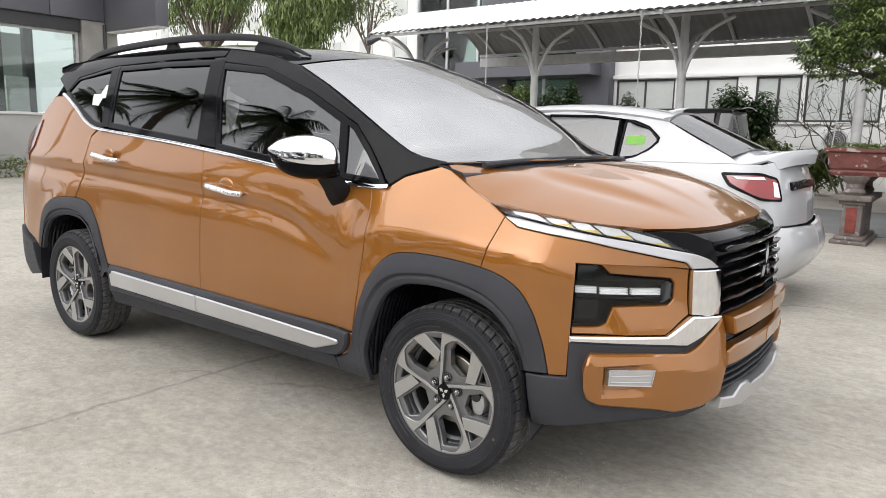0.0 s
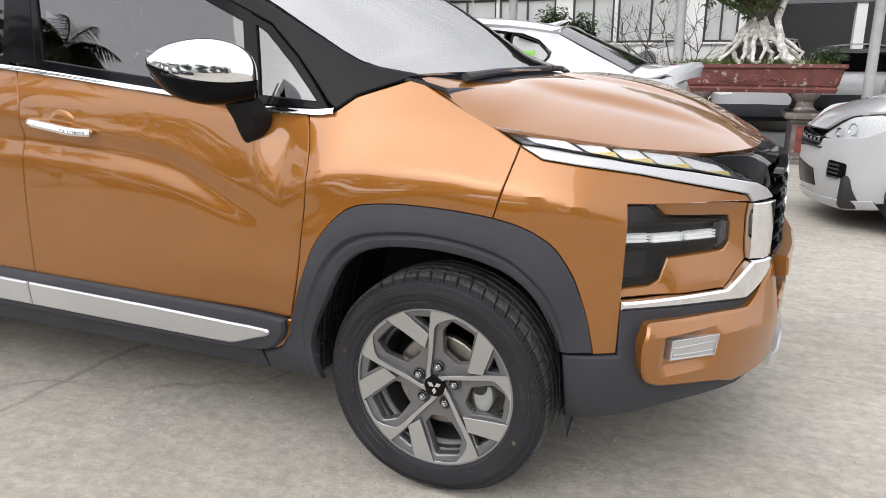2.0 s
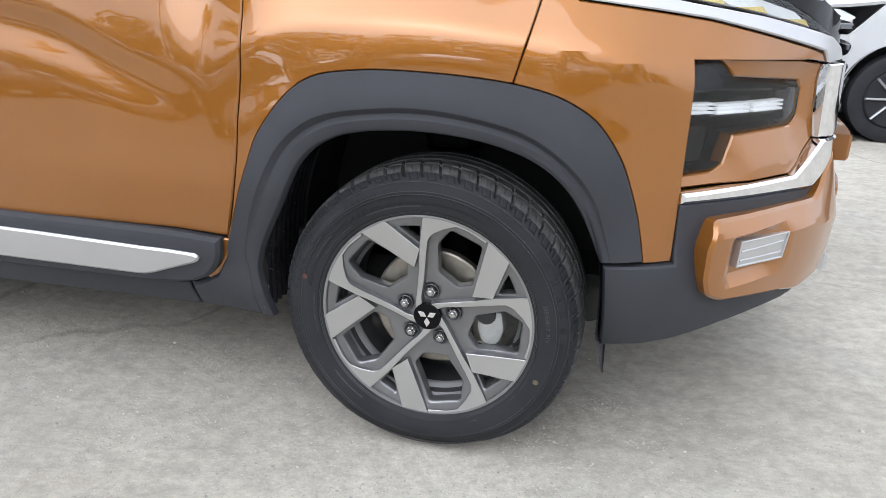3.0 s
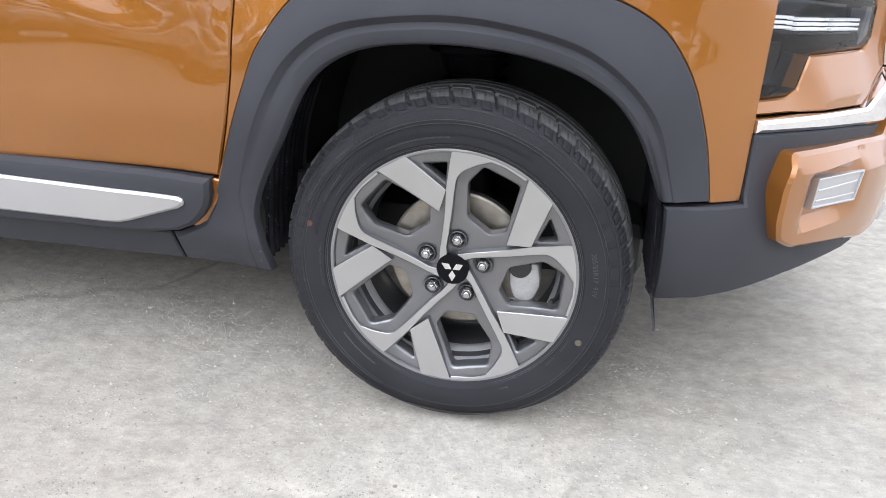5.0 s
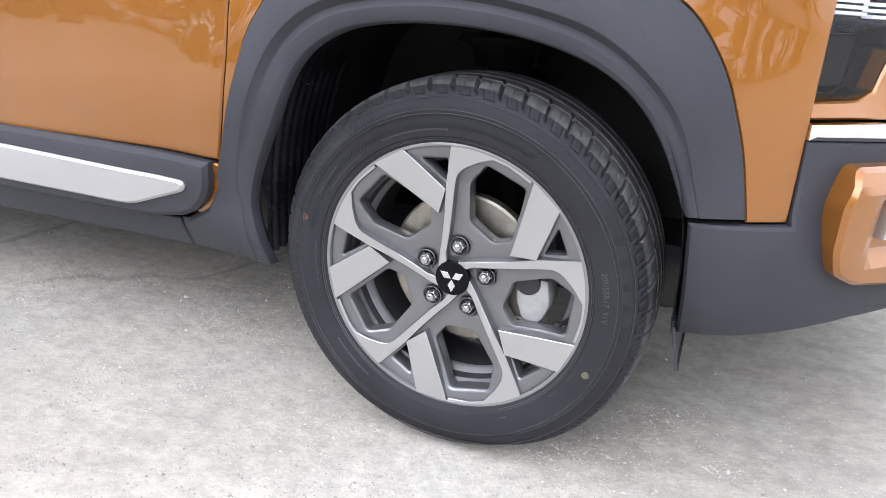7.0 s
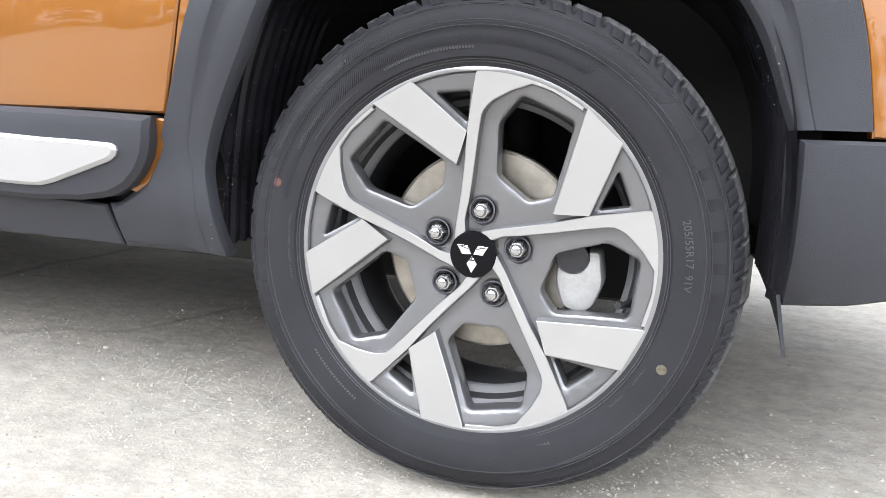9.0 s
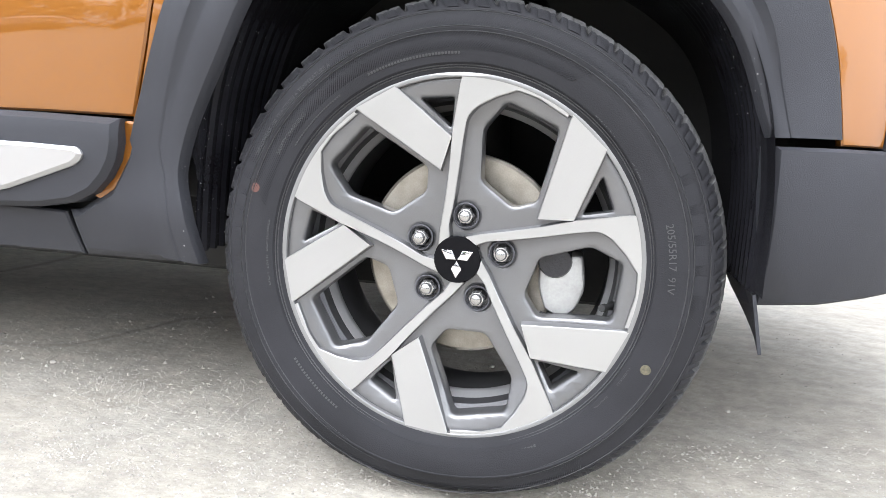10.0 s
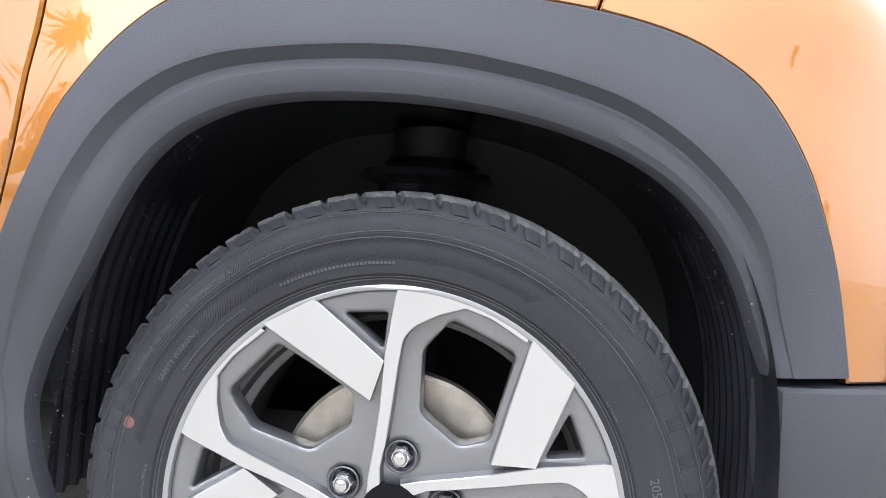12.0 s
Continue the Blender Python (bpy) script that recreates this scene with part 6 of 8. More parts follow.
def saloon(label, at):
    sk = saloon_skin
    root = thing("car", label, "car", at, group="white saloons")
    arch_f = [(1.28 + 0.34 * math.cos(t), 0.29 + 0.36 * math.sin(t)) for t in np.linspace(math.pi - 0.1, 0.1, 16)]
    arch_r = [(-1.27 + 0.34 * math.cos(t), 0.29 + 0.36 * math.sin(t)) for t in np.linspace(math.pi - 0.1, 0.1, 16)]
    side = [(-1.62, 0.24)] + arch_r[1:-1] + [(-0.9, 0.20), (0.9, 0.20)] + arch_f[1:-1] + [(1.63, 0.26), (1.72, 0.60), (1.45, 0.88), (0.95, 0.955), (-0.4, 1.055), (-0.9, 1.095), (-1.2, 1.095), (-1.75, 1.10), (-2.0, 1.09), (-1.95, 0.98), (-1.72, 0.7)]
    both("body_side", sk, side, WHITE, root, step=0.12, thick=0.02)
    both("front_bumper", sk, [(1.63, 0.24), (1.62, 0.79), (1.70, 0.745), (1.80, 0.70), (2.08, 0.66), (sk.u[-1], 0.66), (sk.u[-1], 0.20), (1.9, 0.19)], WHITE, root, off=0.012, thick=0.03, step=0.08)
    both("rear_bumper", sk, [(-1.62, 0.24), (-1.72, 0.66), (-2.2, 0.64), (sk.u[0], 0.62), (sk.u[0], 0.24)], WHITE, root, off=lambda u, z: 0.022 + 0.085 * math.sin(math.pi * min(1, max(0, (z - 0.22) / 0.46))) * ramp_at(u, [(-2.1, 1), (-1.65, 0.1)]), thick=0.03, step=0.06)
    both("boot_back", sk, [(-1.73, 0.66), (-1.92, 0.99), (-2.0, 1.09), (-2.18, 1.11), (sk.u[0], 1.15), (sk.u[0], 0.63)], WHITE, root, off=0.0, thick=0.03, step=0.08)
    tl = both("tail_lamp", sk, rounded([(-1.70, 1.015), (-1.76, 0.945), (-1.98, 0.850), (-2.16, 0.845), (-2.135, 0.985), (-1.98, 1.020)], 0.03), RED, root, "red and clear tail lamp with a dark rim", off=0.008, thick=0.03, step=0.06)
    for m in (False, True):
        part("lamp_rim", panel(sk, rounded([(-1.665, 1.032), (-1.735, 0.935), (-1.98, 0.835), (-2.175, 0.830), (-2.15, 1.000), (-1.98, 1.036)], 0.03), off=0.012, thick=0.03, step=0.2, edge=0.003, ring=0.020, mirror=m), GLOSSBLACK, tl)
        part("clear_lens", panel(sk, [(-2.085, 0.865), (-2.145, 0.860), (-2.125, 0.965), (-2.085, 0.975)], off=0.014, thick=0.02, mirror=m), LENSWHITE, tl)
        part("clear_lens", panel(sk, [(-1.80, 0.985), (-2.02, 0.985), (-2.0, 1.008), (-1.76, 1.004)], off=0.014, thick=0.02, mirror=m), LENSWHITE, tl)
    hl = both("head_lamp", sk, rounded([(1.60, 0.80), (1.78, 0.70), (2.08, 0.655), (2.20, 0.675), (2.12, 0.72), (1.92, 0.83), (1.72, 0.855)], 0.02), LENSWHITE, root, "clear headlamp with chrome reflectors", off=-0.008, thick=0.03, step=0.06)
    for m in (False, True):
        part("lens", panel(sk, rounded([(1.60, 0.80), (1.78, 0.70), (2.08, 0.655), (2.20, 0.675), (2.12, 0.72), (1.92, 0.83), (1.72, 0.855)], 0.02), off=0.006, thick=0.02, step=0.06, mirror=m), CLEAR, hl).visible_shadow = False
        for u, z, r in ((1.90, 0.745, 0.045), (2.02, 0.715, 0.035)):
            c = sk(u, z, 0.0)
            bowl = lathe([(r, -0.004), (r * 0.7, 0.01), (0.0, 0.02)], 20)
            part("reflector", bowl, CHROME, hl, at=pose(c.x, 2 * 0.835 - c.y if m else c.y, z, 0, 0, 55 if not m else 125))
    both("fog_pocket", sk, rounded([(1.90, 0.39), (1.90, 0.50), (2.06, 0.515), (2.07, 0.40)], 0.02), GLOSSBLACK, root, "black fog lamp pocket with slats", off=0.022, thick=0.03, step=0.06)
    for k in range(4):
        both("fog_slat", sk, [(1.95, 0.385 + 0.03 * k), (2.06, 0.39 + 0.03 * k), (2.06, 0.402 + 0.03 * k), (1.95, 0.397 + 0.03 * k)], PLASTIC, root, off=0.030, thick=0.01)
    both("grille", sk, [(2.16, 0.665), (sk.u[-1], 0.71), (sk.u[-1], 0.56), (2.22, 0.60)], GLOSSBLACK, root, "black slatted grille", off=0.012, thick=0.03)
    for k in range(3):
        both("grille_slat", sk, [(2.18 + 0.01 * k, 0.585 + 0.035 * k), (sk.u[-1], 0.585 + 0.038 * k), (sk.u[-1], 0.600 + 0.038 * k), (2.18 + 0.01 * k, 0.595 + 0.035 * k)], CHROME if k == 2 else PLASTIC, root, off=0.024, thick=0.02)
    both("lower_intake", sk, [(2.24, 0.29), (2.26, 0.42), (sk.u[-1], 0.46), (sk.u[-1], 0.27)], GLOSSBLACK, root, off=0.016, thick=0.03)
    both("lip", sk, [(1.66, 0.19), (1.70, 0.25), (2.0, 0.225), (sk.u[-1], 0.225), (sk.u[-1], 0.165), (1.9, 0.155)], WHITE, root, "white front lip", off=0.035, thick=0.05)
    both("number_plate_garnish", sk, [(-2.36, 0.965), (sk.u[0], 0.975), (sk.u[0], 0.915), (-2.36, 0.905)], GLOSSBLACK, root, "dark garnish over the plate recess", off=0.020, thick=0.03)
    # hood, boot lid, roof
    C = 0.835

    def skin_rows(mid, edge, nv=16, p=2.6):
        rows = []
        for a, b in zip(resample(catmull(mid, 6), 16), resample(catmull(edge, 6), 16)):
            row = [(b[0] + (a[0] - b[0]) * (1 - (1 - v) ** 1.8), b[1] + (C - b[1]) * v, b[2] + (a[2] - b[2]) * (1 - (1 - v) ** p)) for v in np.linspace(0, 1, nv)]
            rows.append(row + [(x, 2 * C - y, z) for x, y, z in row[-2::-1]])
        return rows
    part("hood", sheet(skin_rows([(1.02, C, 1.05), (1.4, C, 1.01), (1.75, C, 0.92), (2.0, C, 0.80), (2.09, C, 0.715)], [tuple(sk(u, z)) for u, z in [(0.95, 0.96), (1.35, 0.90), (1.6, 0.87), (1.93, 0.835), (2.15, 0.725)]]), 0.02), WHITE, root)
    part("boot_lid", sheet(skin_rows([(-1.70, C, 1.195), (-1.85, C, 1.19), (-2.0, C, 1.185), (-2.17, C, 1.205), (-2.16, C, 1.10)], [tuple(sk(u, z)) for u, z in [(-1.2, 1.045), (-1.6, 1.085), (-1.9, 1.10), (-2.16, 1.125), (-2.22, 1.06)]], 16, 3.4), 0.02), WHITE, root)
    roof_mid = [(-1.15, C, 1.470), (-0.85, C, 1.525), (-0.3, C, 1.565), (0.25, C, 1.545), (0.45, C, 1.50)]
    roof_edge = [tuple(sk(u, z)) for u, z in [(-1.20, 1.395), (-0.85, 1.445), (-0.3, 1.480), (0.3, 1.455), (0.5, 1.40)]]
    part("roof", sheet(skin_rows(roof_mid, roof_edge), 0.02), WHITE, root)
    part("shark_fin", sheet([[(-1.0 - 0.10 * t + (0.022 * s if s < 0 else 0.045 * s * (1 - 0.8 * t)), C + 0.018 * (1 - t) * k, 1.490 + 0.040 * t) for t in np.linspace(0, 1, 5)] for s, k in ((-2.0, 0), (0, -1), (3.0, 0), (0, 1), (-2.0, 0))]), WHITE, root)
    # glass
    part("rear_screen", sheet([[(x - 0.60 * s - 0.08 * (1 - ((y - C) / 0.7) ** 2), y, 1.472 - 0.265 * s - 0.05 * ((y - C) / 0.6) ** 2) for y in np.linspace(C - 0.54 - 0.12 * s, C + 0.54 + 0.12 * s, 14)] for s, x in [(t, -1.10) for t in np.linspace(0, 1, 8)]], 0.006), BACKGLASS, root, "dark rear screen")
    part("windscreen", sheet([[(0.44 + 0.72 * s + 0.10 * (1 - ((y - C) / 0.7) ** 2), y, 1.450 - 0.43 * s - 0.04 * ((y - C) / 0.6) ** 2) for y in np.linspace(C - 0.53 - 0.13 * s, C + 0.53 + 0.13 * s, 14)] for s in np.linspace(0, 1, 8)], 0.006), SCREEN, root, "clear windscreen").visible_shadow = False
    both("pillar", sk, [(-0.86, 1.085), (-1.25, 1.085), (-1.80, 1.095), (-1.70, 1.15), (-1.45, 1.27), (-1.20, 1.397), (-0.95, 1.437), (-0.84, 1.437), (-1.05, 1.362), (-1.155, 1.275), (-1.150, 1.235), (-1.09, 1.175), (-0.98, 1.115)], WHITE, root, step=0.1, off=0.004)
    both("roof_side", sk, [(-1.20, 1.397), (-0.85, 1.447), (-0.3, 1.482), (0.3, 1.457), (0.5, 1.402), (1.05, 0.98), (0.9, 0.99), (0.42, 1.395), (-0.1, 1.452), (-0.6, 1.446), (-0.95, 1.405)], WHITE, root, step=0.1, off=0.004)
    for nm, o in (("rear_window", [(-0.80, 1.10), (-0.05, 1.045), (-0.12, 1.450), (-0.55, 1.445), (-0.78, 1.420)]), ("front_window", [(0.0, 1.035), (0.86, 0.99), (0.44, 1.36), (-0.05, 1.44)]), ("corner_window", rounded([(-0.84, 1.105), (-0.98, 1.125), (-1.085, 1.185), (-1.145, 1.255), (-1.045, 1.350), (-0.84, 1.415)], 0.03))):
        w = both(nm, sk, o, TINT, root, "tinted side window", off=-0.006, thick=0.004, step=0.1, edge=0.001)
        for m in (False, True):
            part("window_frame", panel(sk, inset_outline(ccw(o), -0.008), off=0.006, thick=0.02, step=0.3, edge=0.002, ring=0.013, mirror=m), GLOSSBLACK, w)
    both("door_pillar", sk, [(-0.05, 1.04), (0.0, 1.035), (-0.05, 1.44), (-0.12, 1.44)], GLOSSBLACK, root, off=0.004)
    part("cabin", boxed(-1.3, 0.9, 0.25, 1.42, 0.4, 0.92, 0.05), CABIN, root)
    for y in (0.45, 1.22):
        part("seat_back", tube([(-0.15, y, 0.8), (-0.25, y, 1.15), (-0.28, y, 1.32)], [0.22, 0.2, 0.11], 10, True, 0.4), CABIN, root, "dark seat")
    part("underbody", boxed(-2.0, 1.9, 0.14, 1.53, 0.17, 0.42, 0.03), SEAL, root)
    for x in (1.28, -1.27):
        for m in (False, True):
            c = 0.02 if not m else 1.65
            part("arch_liner", lathe([(0.35, 0.0), (0.35, 0.25), (0.0, 0.25)], 32), SEAL, root, at=pose(x, c if not m else c, 0.30, 0, 0, 0 if not m else 180))
            wheel_simple(root, pose(x, c, 0.29, 0, 0, 0 if not m else 180))
    return root


white_a = saloon("white saloon with red tail lamps and a green window sticker", pose(-1.72, 5.05, 0, 0, 0, 180))
tagged(copy_thing(white_a, pose(3.37, 5.67, 0, 0, 0, 180)), "white saloon parked nose towards the orange car")
sticker = panel(saloon_skin, [(-0.875, 1.215), (-1.03, 1.215), (-1.03, 1.285), (-0.875, 1.290)], off=-0.004, thick=0.001, edge=0.0003, mirror=True)
tagged(part("window_sticker", sticker, GREENLABEL, at=pose(-1.72, 5.05, 0, 0, 0, 180)), "green paper sticker on the saloon's corner window", "sticker")

# ---- planter with a trained tree ----
def weathered(name, base, under, scale=9.0):
    m = surface(name, base, 0.75, 0, 0, 0.25, scale, 0.8, 60)
    n, l = m.node_tree.nodes, m.node_tree.links
    b = n["Principled BSDF"]
    src = b.inputs["Base Color"].links[0].from_socket
    co = n["Texture Coordinate"]
    chip = n.new("ShaderNodeTexNoise")
    chip.inputs["Scale"].default_value, chip.inputs["Detail"].default_value = 14.0, 8.0
    r = n.new("ShaderNodeMapRange")
    r.inputs["From Min"].default_value, r.inputs["From Max"].default_value = 0.60, 0.66
    mix = n.new("ShaderNodeMixRGB")
    mix.inputs["Color2"].default_value = (*under, 1)
    l.new(co.outputs["Object"], chip.inputs["Vector"])
    l.new(chip.outputs["Fac"], r.inputs["Value"])
    l.new(r.outputs["Result"], mix.inputs["Fac"])
    l.new(src, mix.inputs["Color1"])
    l.new(mix.outputs["Color"], b.inputs["Base Color"])
    return m


POT = weathered("flaking_red_glaze", (0.15, 0.050, 0.042), (0.36, 0.30, 0.27))
STAND = weathered("grey_stone_stand", (0.15, 0.125, 0.115), (0.28, 0.26, 0.24))
LIME = surface("limewashed_bark", (0.70, 0.68, 0.65), 0.85, 0, 0, 0.2, 20, 0.9, 90, second=(0.42, 0.39, 0.36))
BARK = surface("bark", (0.13, 0.105, 0.085), 0.9, 0, 0, 0.4, 18, 0.8, 120)
LEAF = surface("leaf_green", (0.135, 0.185, 0.05), 0.5, 0, 0.1, 0.45, 5, 0, 80)
LEAF2 = surface("leaf_dark", (0.048, 0.083, 0.028), 0.5, 0, 0.1, 0.4, 5, 0, 80)
LEAF3 = surface("leaf_yellow_green", (0.12, 0.17, 0.030), 0.55, 0, 0, 0.4, 5, 0, 80)
PX0, PX1, PY0, PY1 = -0.12, 1.90, 8.05, 9.25
planter = thing("planter", "large red glazed rectangular planter with flaking relief on stone stands", "planter")


def tray(x0, x1, y0, y1, prof):
    """A rectangular pot from (height, inset) rows."""
    bm, rings = bmesh.new(), []
    for z, d in prof:
        rings.append([bm.verts.new(p) for p in ((x0 + d, y0 + d, z), (x1 - d, y0 + d, z), (x1 - d, y1 - d, z), (x0 + d, y1 - d, z))])
    for a, b in zip(rings, rings[1:]):
        for k in range(4):
            bm.faces.new((a[k], a[(k + 1) % 4], b[(k + 1) % 4], b[k]))
    bm.faces.new(rings[0][::-1])
    bmesh.ops.recalc_face_normals(bm, faces=bm.faces)
    bmesh.ops.bevel(bm, geom=[e for e in bm.edges if abs((e.verts[0].co - e.verts[1].co).normalized().z) > 0.5], offset=0.02, segments=2, affect="EDGES")
    return bm


part("pot", tray(PX0, PX1, PY0, PY1, [(0.86, 0.16), (0.86, 0.09), (0.905, 0.07), (0.93, 0.09), (0.95, 0.07), (1.14, 0.03), (1.16, 0.0), (1.20, 0.0), (1.20, 0.06), (1.12, 0.08)]), POT, planter, "red glazed pot, paint flaking", angle=25)
# carved relief on the long face
bm = bmesh.new()
rng = np.random.default_rng(8)
for k in range(26):
    x = 0.52 + 0.75 * rng.random()
    z = 0.985 + 0.11 * rng.random()
    t = rng.uniform(-0.6, 0.6)
    w = rng.uniform(0.05, 0.12)
    pts = [(x + w * a * math.cos(t), PY0 + 0.028 + 0.012 * abs(a) - 0.10 * (z - 1.05) * 0, z + w * a * math.sin(t) + 0.02 * math.sin(5 * a)) for a in np.linspace(-1, 1, 6)]
    b2 = tube(pts, [0.004, 0.010, 0.013, 0.013, 0.010, 0.004], 6)
    me = bpy.data.meshes.new("relief")
    b2.to_mesh(me)
    b2.free()
    bm.from_mesh(me)
    bpy.data.meshes.remove(me)
bmesh.ops.translate(bm, vec=(0, 0.022, 0), verts=bm.verts)
part("carved_relief", bm, POT, planter, "carved wave relief")
part("soil", boxed(PX0 + 0.07, PX1 - 0.07, PY0 + 0.07, PY1 - 0.07, 1.10, 1.155), BARK, planter, "dark soil")
for x in (0.25, 1.50):
    for y in (PY0 + 0.18, PY1 - 0.18):
        part("pot_foot", lathe([(0.0, 0.62), (0.11, 0.62), (0.13, 0.66), (0.10, 0.70), (0.10, 0.76), (0.16, 0.82), (0.17, 0.86), (0.0, 0.86)], 20, "z"), STAND, planter, "scrolled stone foot", at=pose(x, y, 0))
    bm = bmesh.new()
    for z0, z1, h in ((0.0, 0.05, 0.21), (0.05, 0.10, 0.17), (0.10, 0.50, 0.115), (0.50, 0.55, 0.15), (0.55, 0.62, 0.21)):
        box(bm, x - h, x + h, PY0 + 0.02 + (0.21 - h), PY1 - 0.02 - (0.21 - h), z0, z1, 0.012)
    st = part("stone_stand", bm, STAND, planter, "grey stone stand with a red panel")
    part("red_panel", boxed(x - 0.06, x + 0.06, PY0 + 0.105, PY0 + 0.125, 0.14, 0.46, 0.005), surface("faded_red_paint", (0.20, 0.045, 0.035), 0.8, 0, 0, 0.3, 12, 0.5, 90) if x < 1 else bpy.data.materials["faded_red_paint"], st, "faded red panel")


def leaves(name, centres, spread, count, size, seed, shape=0.45, droop=0.3):
    """Many small pointed leaves, folded along the middle, gathered round centres."""
    r = np.random.default_rng(seed)
    verts, faces = [], []
    c = np.array(centres, float)
    pick = r.integers(0, len(c), count)
    d = r.normal(size=(count, 3))
    d /= np.linalg.norm(d, axis=1)[:, None]
    rad = r.random(count) ** 0.45
    sp = np.array(spread, float)
    pos = c[pick] + d * rad[:, None] * sp
    for i in range(count):
        a = r.uniform(0, math.tau)
        out = np.array([math.cos(a), math.sin(a), r.uniform(-1.0, 0.6) - droop])
        out = out / np.linalg.norm(out)
        side = np.cross(out, [0, 0, 1.0])
        side = side / (np.linalg.norm(side) + 1e-6)
        upv = np.cross(side, out)
        s = size * r.uniform(0.6, 1.3)
        p = pos[i]
        b = len(verts)
        verts += [tuple(p), tuple(p + out * s * 0.5 + side * s * shape * 0.5 + upv * s * 0.08), tuple(p + out * s), tuple(p + out * s * 0.5 - side * s * shape * 0.5 + upv * s * 0.08)]
        faces += [(b, b + 1, b + 2), (b, b + 2, b + 3)]
    return pydata(name, verts, faces)


def whorls(name, centres, spread, count, size, seed, fingers=7):
    """Leaf rosettes: long fingers hanging from one point."""
    r = np.random.default_rng(seed)
    c = np.array(centres, float)
    verts, faces = [], []
    for i in range(count):
        d = r.normal(size=3)
        d /= np.linalg.norm(d)
        p = c[r.integers(0, len(c))] + d * r.random() ** 0.4 * np.array(spread)
        a0 = r.uniform(0, math.tau)
        for k in range(fingers):
            a = a0 + k * math.tau / fingers
            out = np.array([math.cos(a), math.sin(a), r.uniform(-0.75, -0.05)])
            out /= np.linalg.norm(out)
            side = np.cross(out, [0, 0, 1.0])
            side /= np.linalg.norm(side) + 1e-6
            s = size * r.uniform(0.7, 1.2)
            b = len(verts)
            verts += [tuple(p), tuple(p + out * s * 0.55 + side * s * 0.14), tuple(p + out * s + np.array([0, 0, -0.15 * s])), tuple(p + out * s * 0.55 - side * s * 0.14)]
            faces += [(b, b + 1, b + 2), (b, b + 2, b + 3)]
    return pydata(name, verts, faces)


def limb(points, r0, r1, sides=8, wob=0.0, seed=0):
    r = np.random.default_rng(seed)
    p = catmull(points, 5)
    if wob:
        p = p + r.normal(size=p.shape) * wob
    return tube(p, [r0 + (r1 - r0) * k / (len(p) - 1) for k in range(len(p))], sides)


def joined(bms):
    out = bmesh.new()
    for b in bms:
        me = bpy.data.meshes.new("piece")
        b.to_mesh(me)
        b.free()
        out.from_mesh(me)
        bpy.data.meshes.remove(me)
    return out


bonsai = thing("bonsai_tree", "trained tree with limewashed aerial roots and hanging leaf clusters", "tree")
roots = []
for k, (x, y) in enumerate(((0.55, 8.35), (0.70, 8.30), (0.80, 8.5), (0.92, 8.28), (1.05, 8.4), (1.22, 8.3), (1.40, 8.35), (0.45, 8.55), (0.62, 8.45), (1.12, 8.26), (0.86, 8.2), (1.3, 8.5))):
    roots.append(limb([(x + 0.18 * (k % 3 - 1), y, 1.12), (x + 0.05 * (k % 2), y + 0.02, 1.32), (0.85 + 0.35 * (x - 0.85), 8.5, 1.62), (0.88, 8.55, 1.85)], 0.014 + 0.008 * (k % 3), 0.032, 8, 0.014, k))
roots.append(limb([(1.42, 8.30, 1.14), (1.22, 8.32, 1.30), (1.12, 8.35, 1.62), (1.15, 8.4, 2.2), (1.05, 8.5, 2.7)], 0.055, 0.03, 10, 0.012, 40))
part("trunk", joined(roots), LIME, bonsai, "limewashed twisted roots and trunks")
centres = [(-0.20, 8.5, 2.25), (0.05, 8.35, 2.45), (0.40, 8.4, 2.15), (0.55, 8.6, 2.6), (0.9, 8.4, 2.3), (1.15, 8.5, 2.75), (1.4, 8.4, 2.35), (0.15, 8.7, 2.8), (0.75, 8.3, 2.0), (-0.35, 8.6, 2.45), (1.7, 8.6, 2.6), (0.4, 8.2, 2.55), (1.0, 8.6, 3.1), (0.5, 8.6, 3.2), (1.6, 8.6, 3.1), (0.0, 8.6, 3.0)]
for i, c in enumerate(centres):
    part("limb", limb([(0.9, 8.52, 1.75), ((0.9 + c[0]) / 2, (8.52 + c[1]) / 2, 1.95 + 0.3 * (c[2] - 2)), c], 0.035, 0.010, 6, 0.01, i), BARK, bonsai)
part("crown", whorls("crown", centres, (0.36, 0.34, 0.26), 650, 0.10, 3), LEAF2, bonsai, "hanging dark green leaf clusters")
part("crown_light", whorls("crown_light", [(c[0], c[1] - 0.08, c[2] + 0.1) for c in centres], (0.36, 0.32, 0.26), 1350, 0.10, 5), LEAF, bonsai, "lighter green leaf clusters")
tagged(part("planter_weeds", leaves("planter_weeds", [(x, 8.3 + 0.5 * (i % 2), 1.20) for i, x in enumerate(np.linspace(0.0, 1.75, 14))], (0.16, 0.25, 0.07), 2600, 0.05, 6, 0.35, -0.4), LEAF3), "low green weeds filling the planter", "weeds", kind="stuff")
sap = thing("sapling", "small leafy shoot at the planter's corner", "plant")
part("stem", limb([(1.66, 8.2, 1.13), (1.68, 8.18, 1.3), (1.70, 8.15, 1.40)], 0.010, 0.005, 6), BARK, sap)
part("leaves", whorls("leaves", [(1.70, 8.15, 1.38), (1.60, 8.15, 1.33), (1.78, 8.15, 1.30)], (0.10, 0.08, 0.06), 60, 0.07, 9), LEAF2, sap)

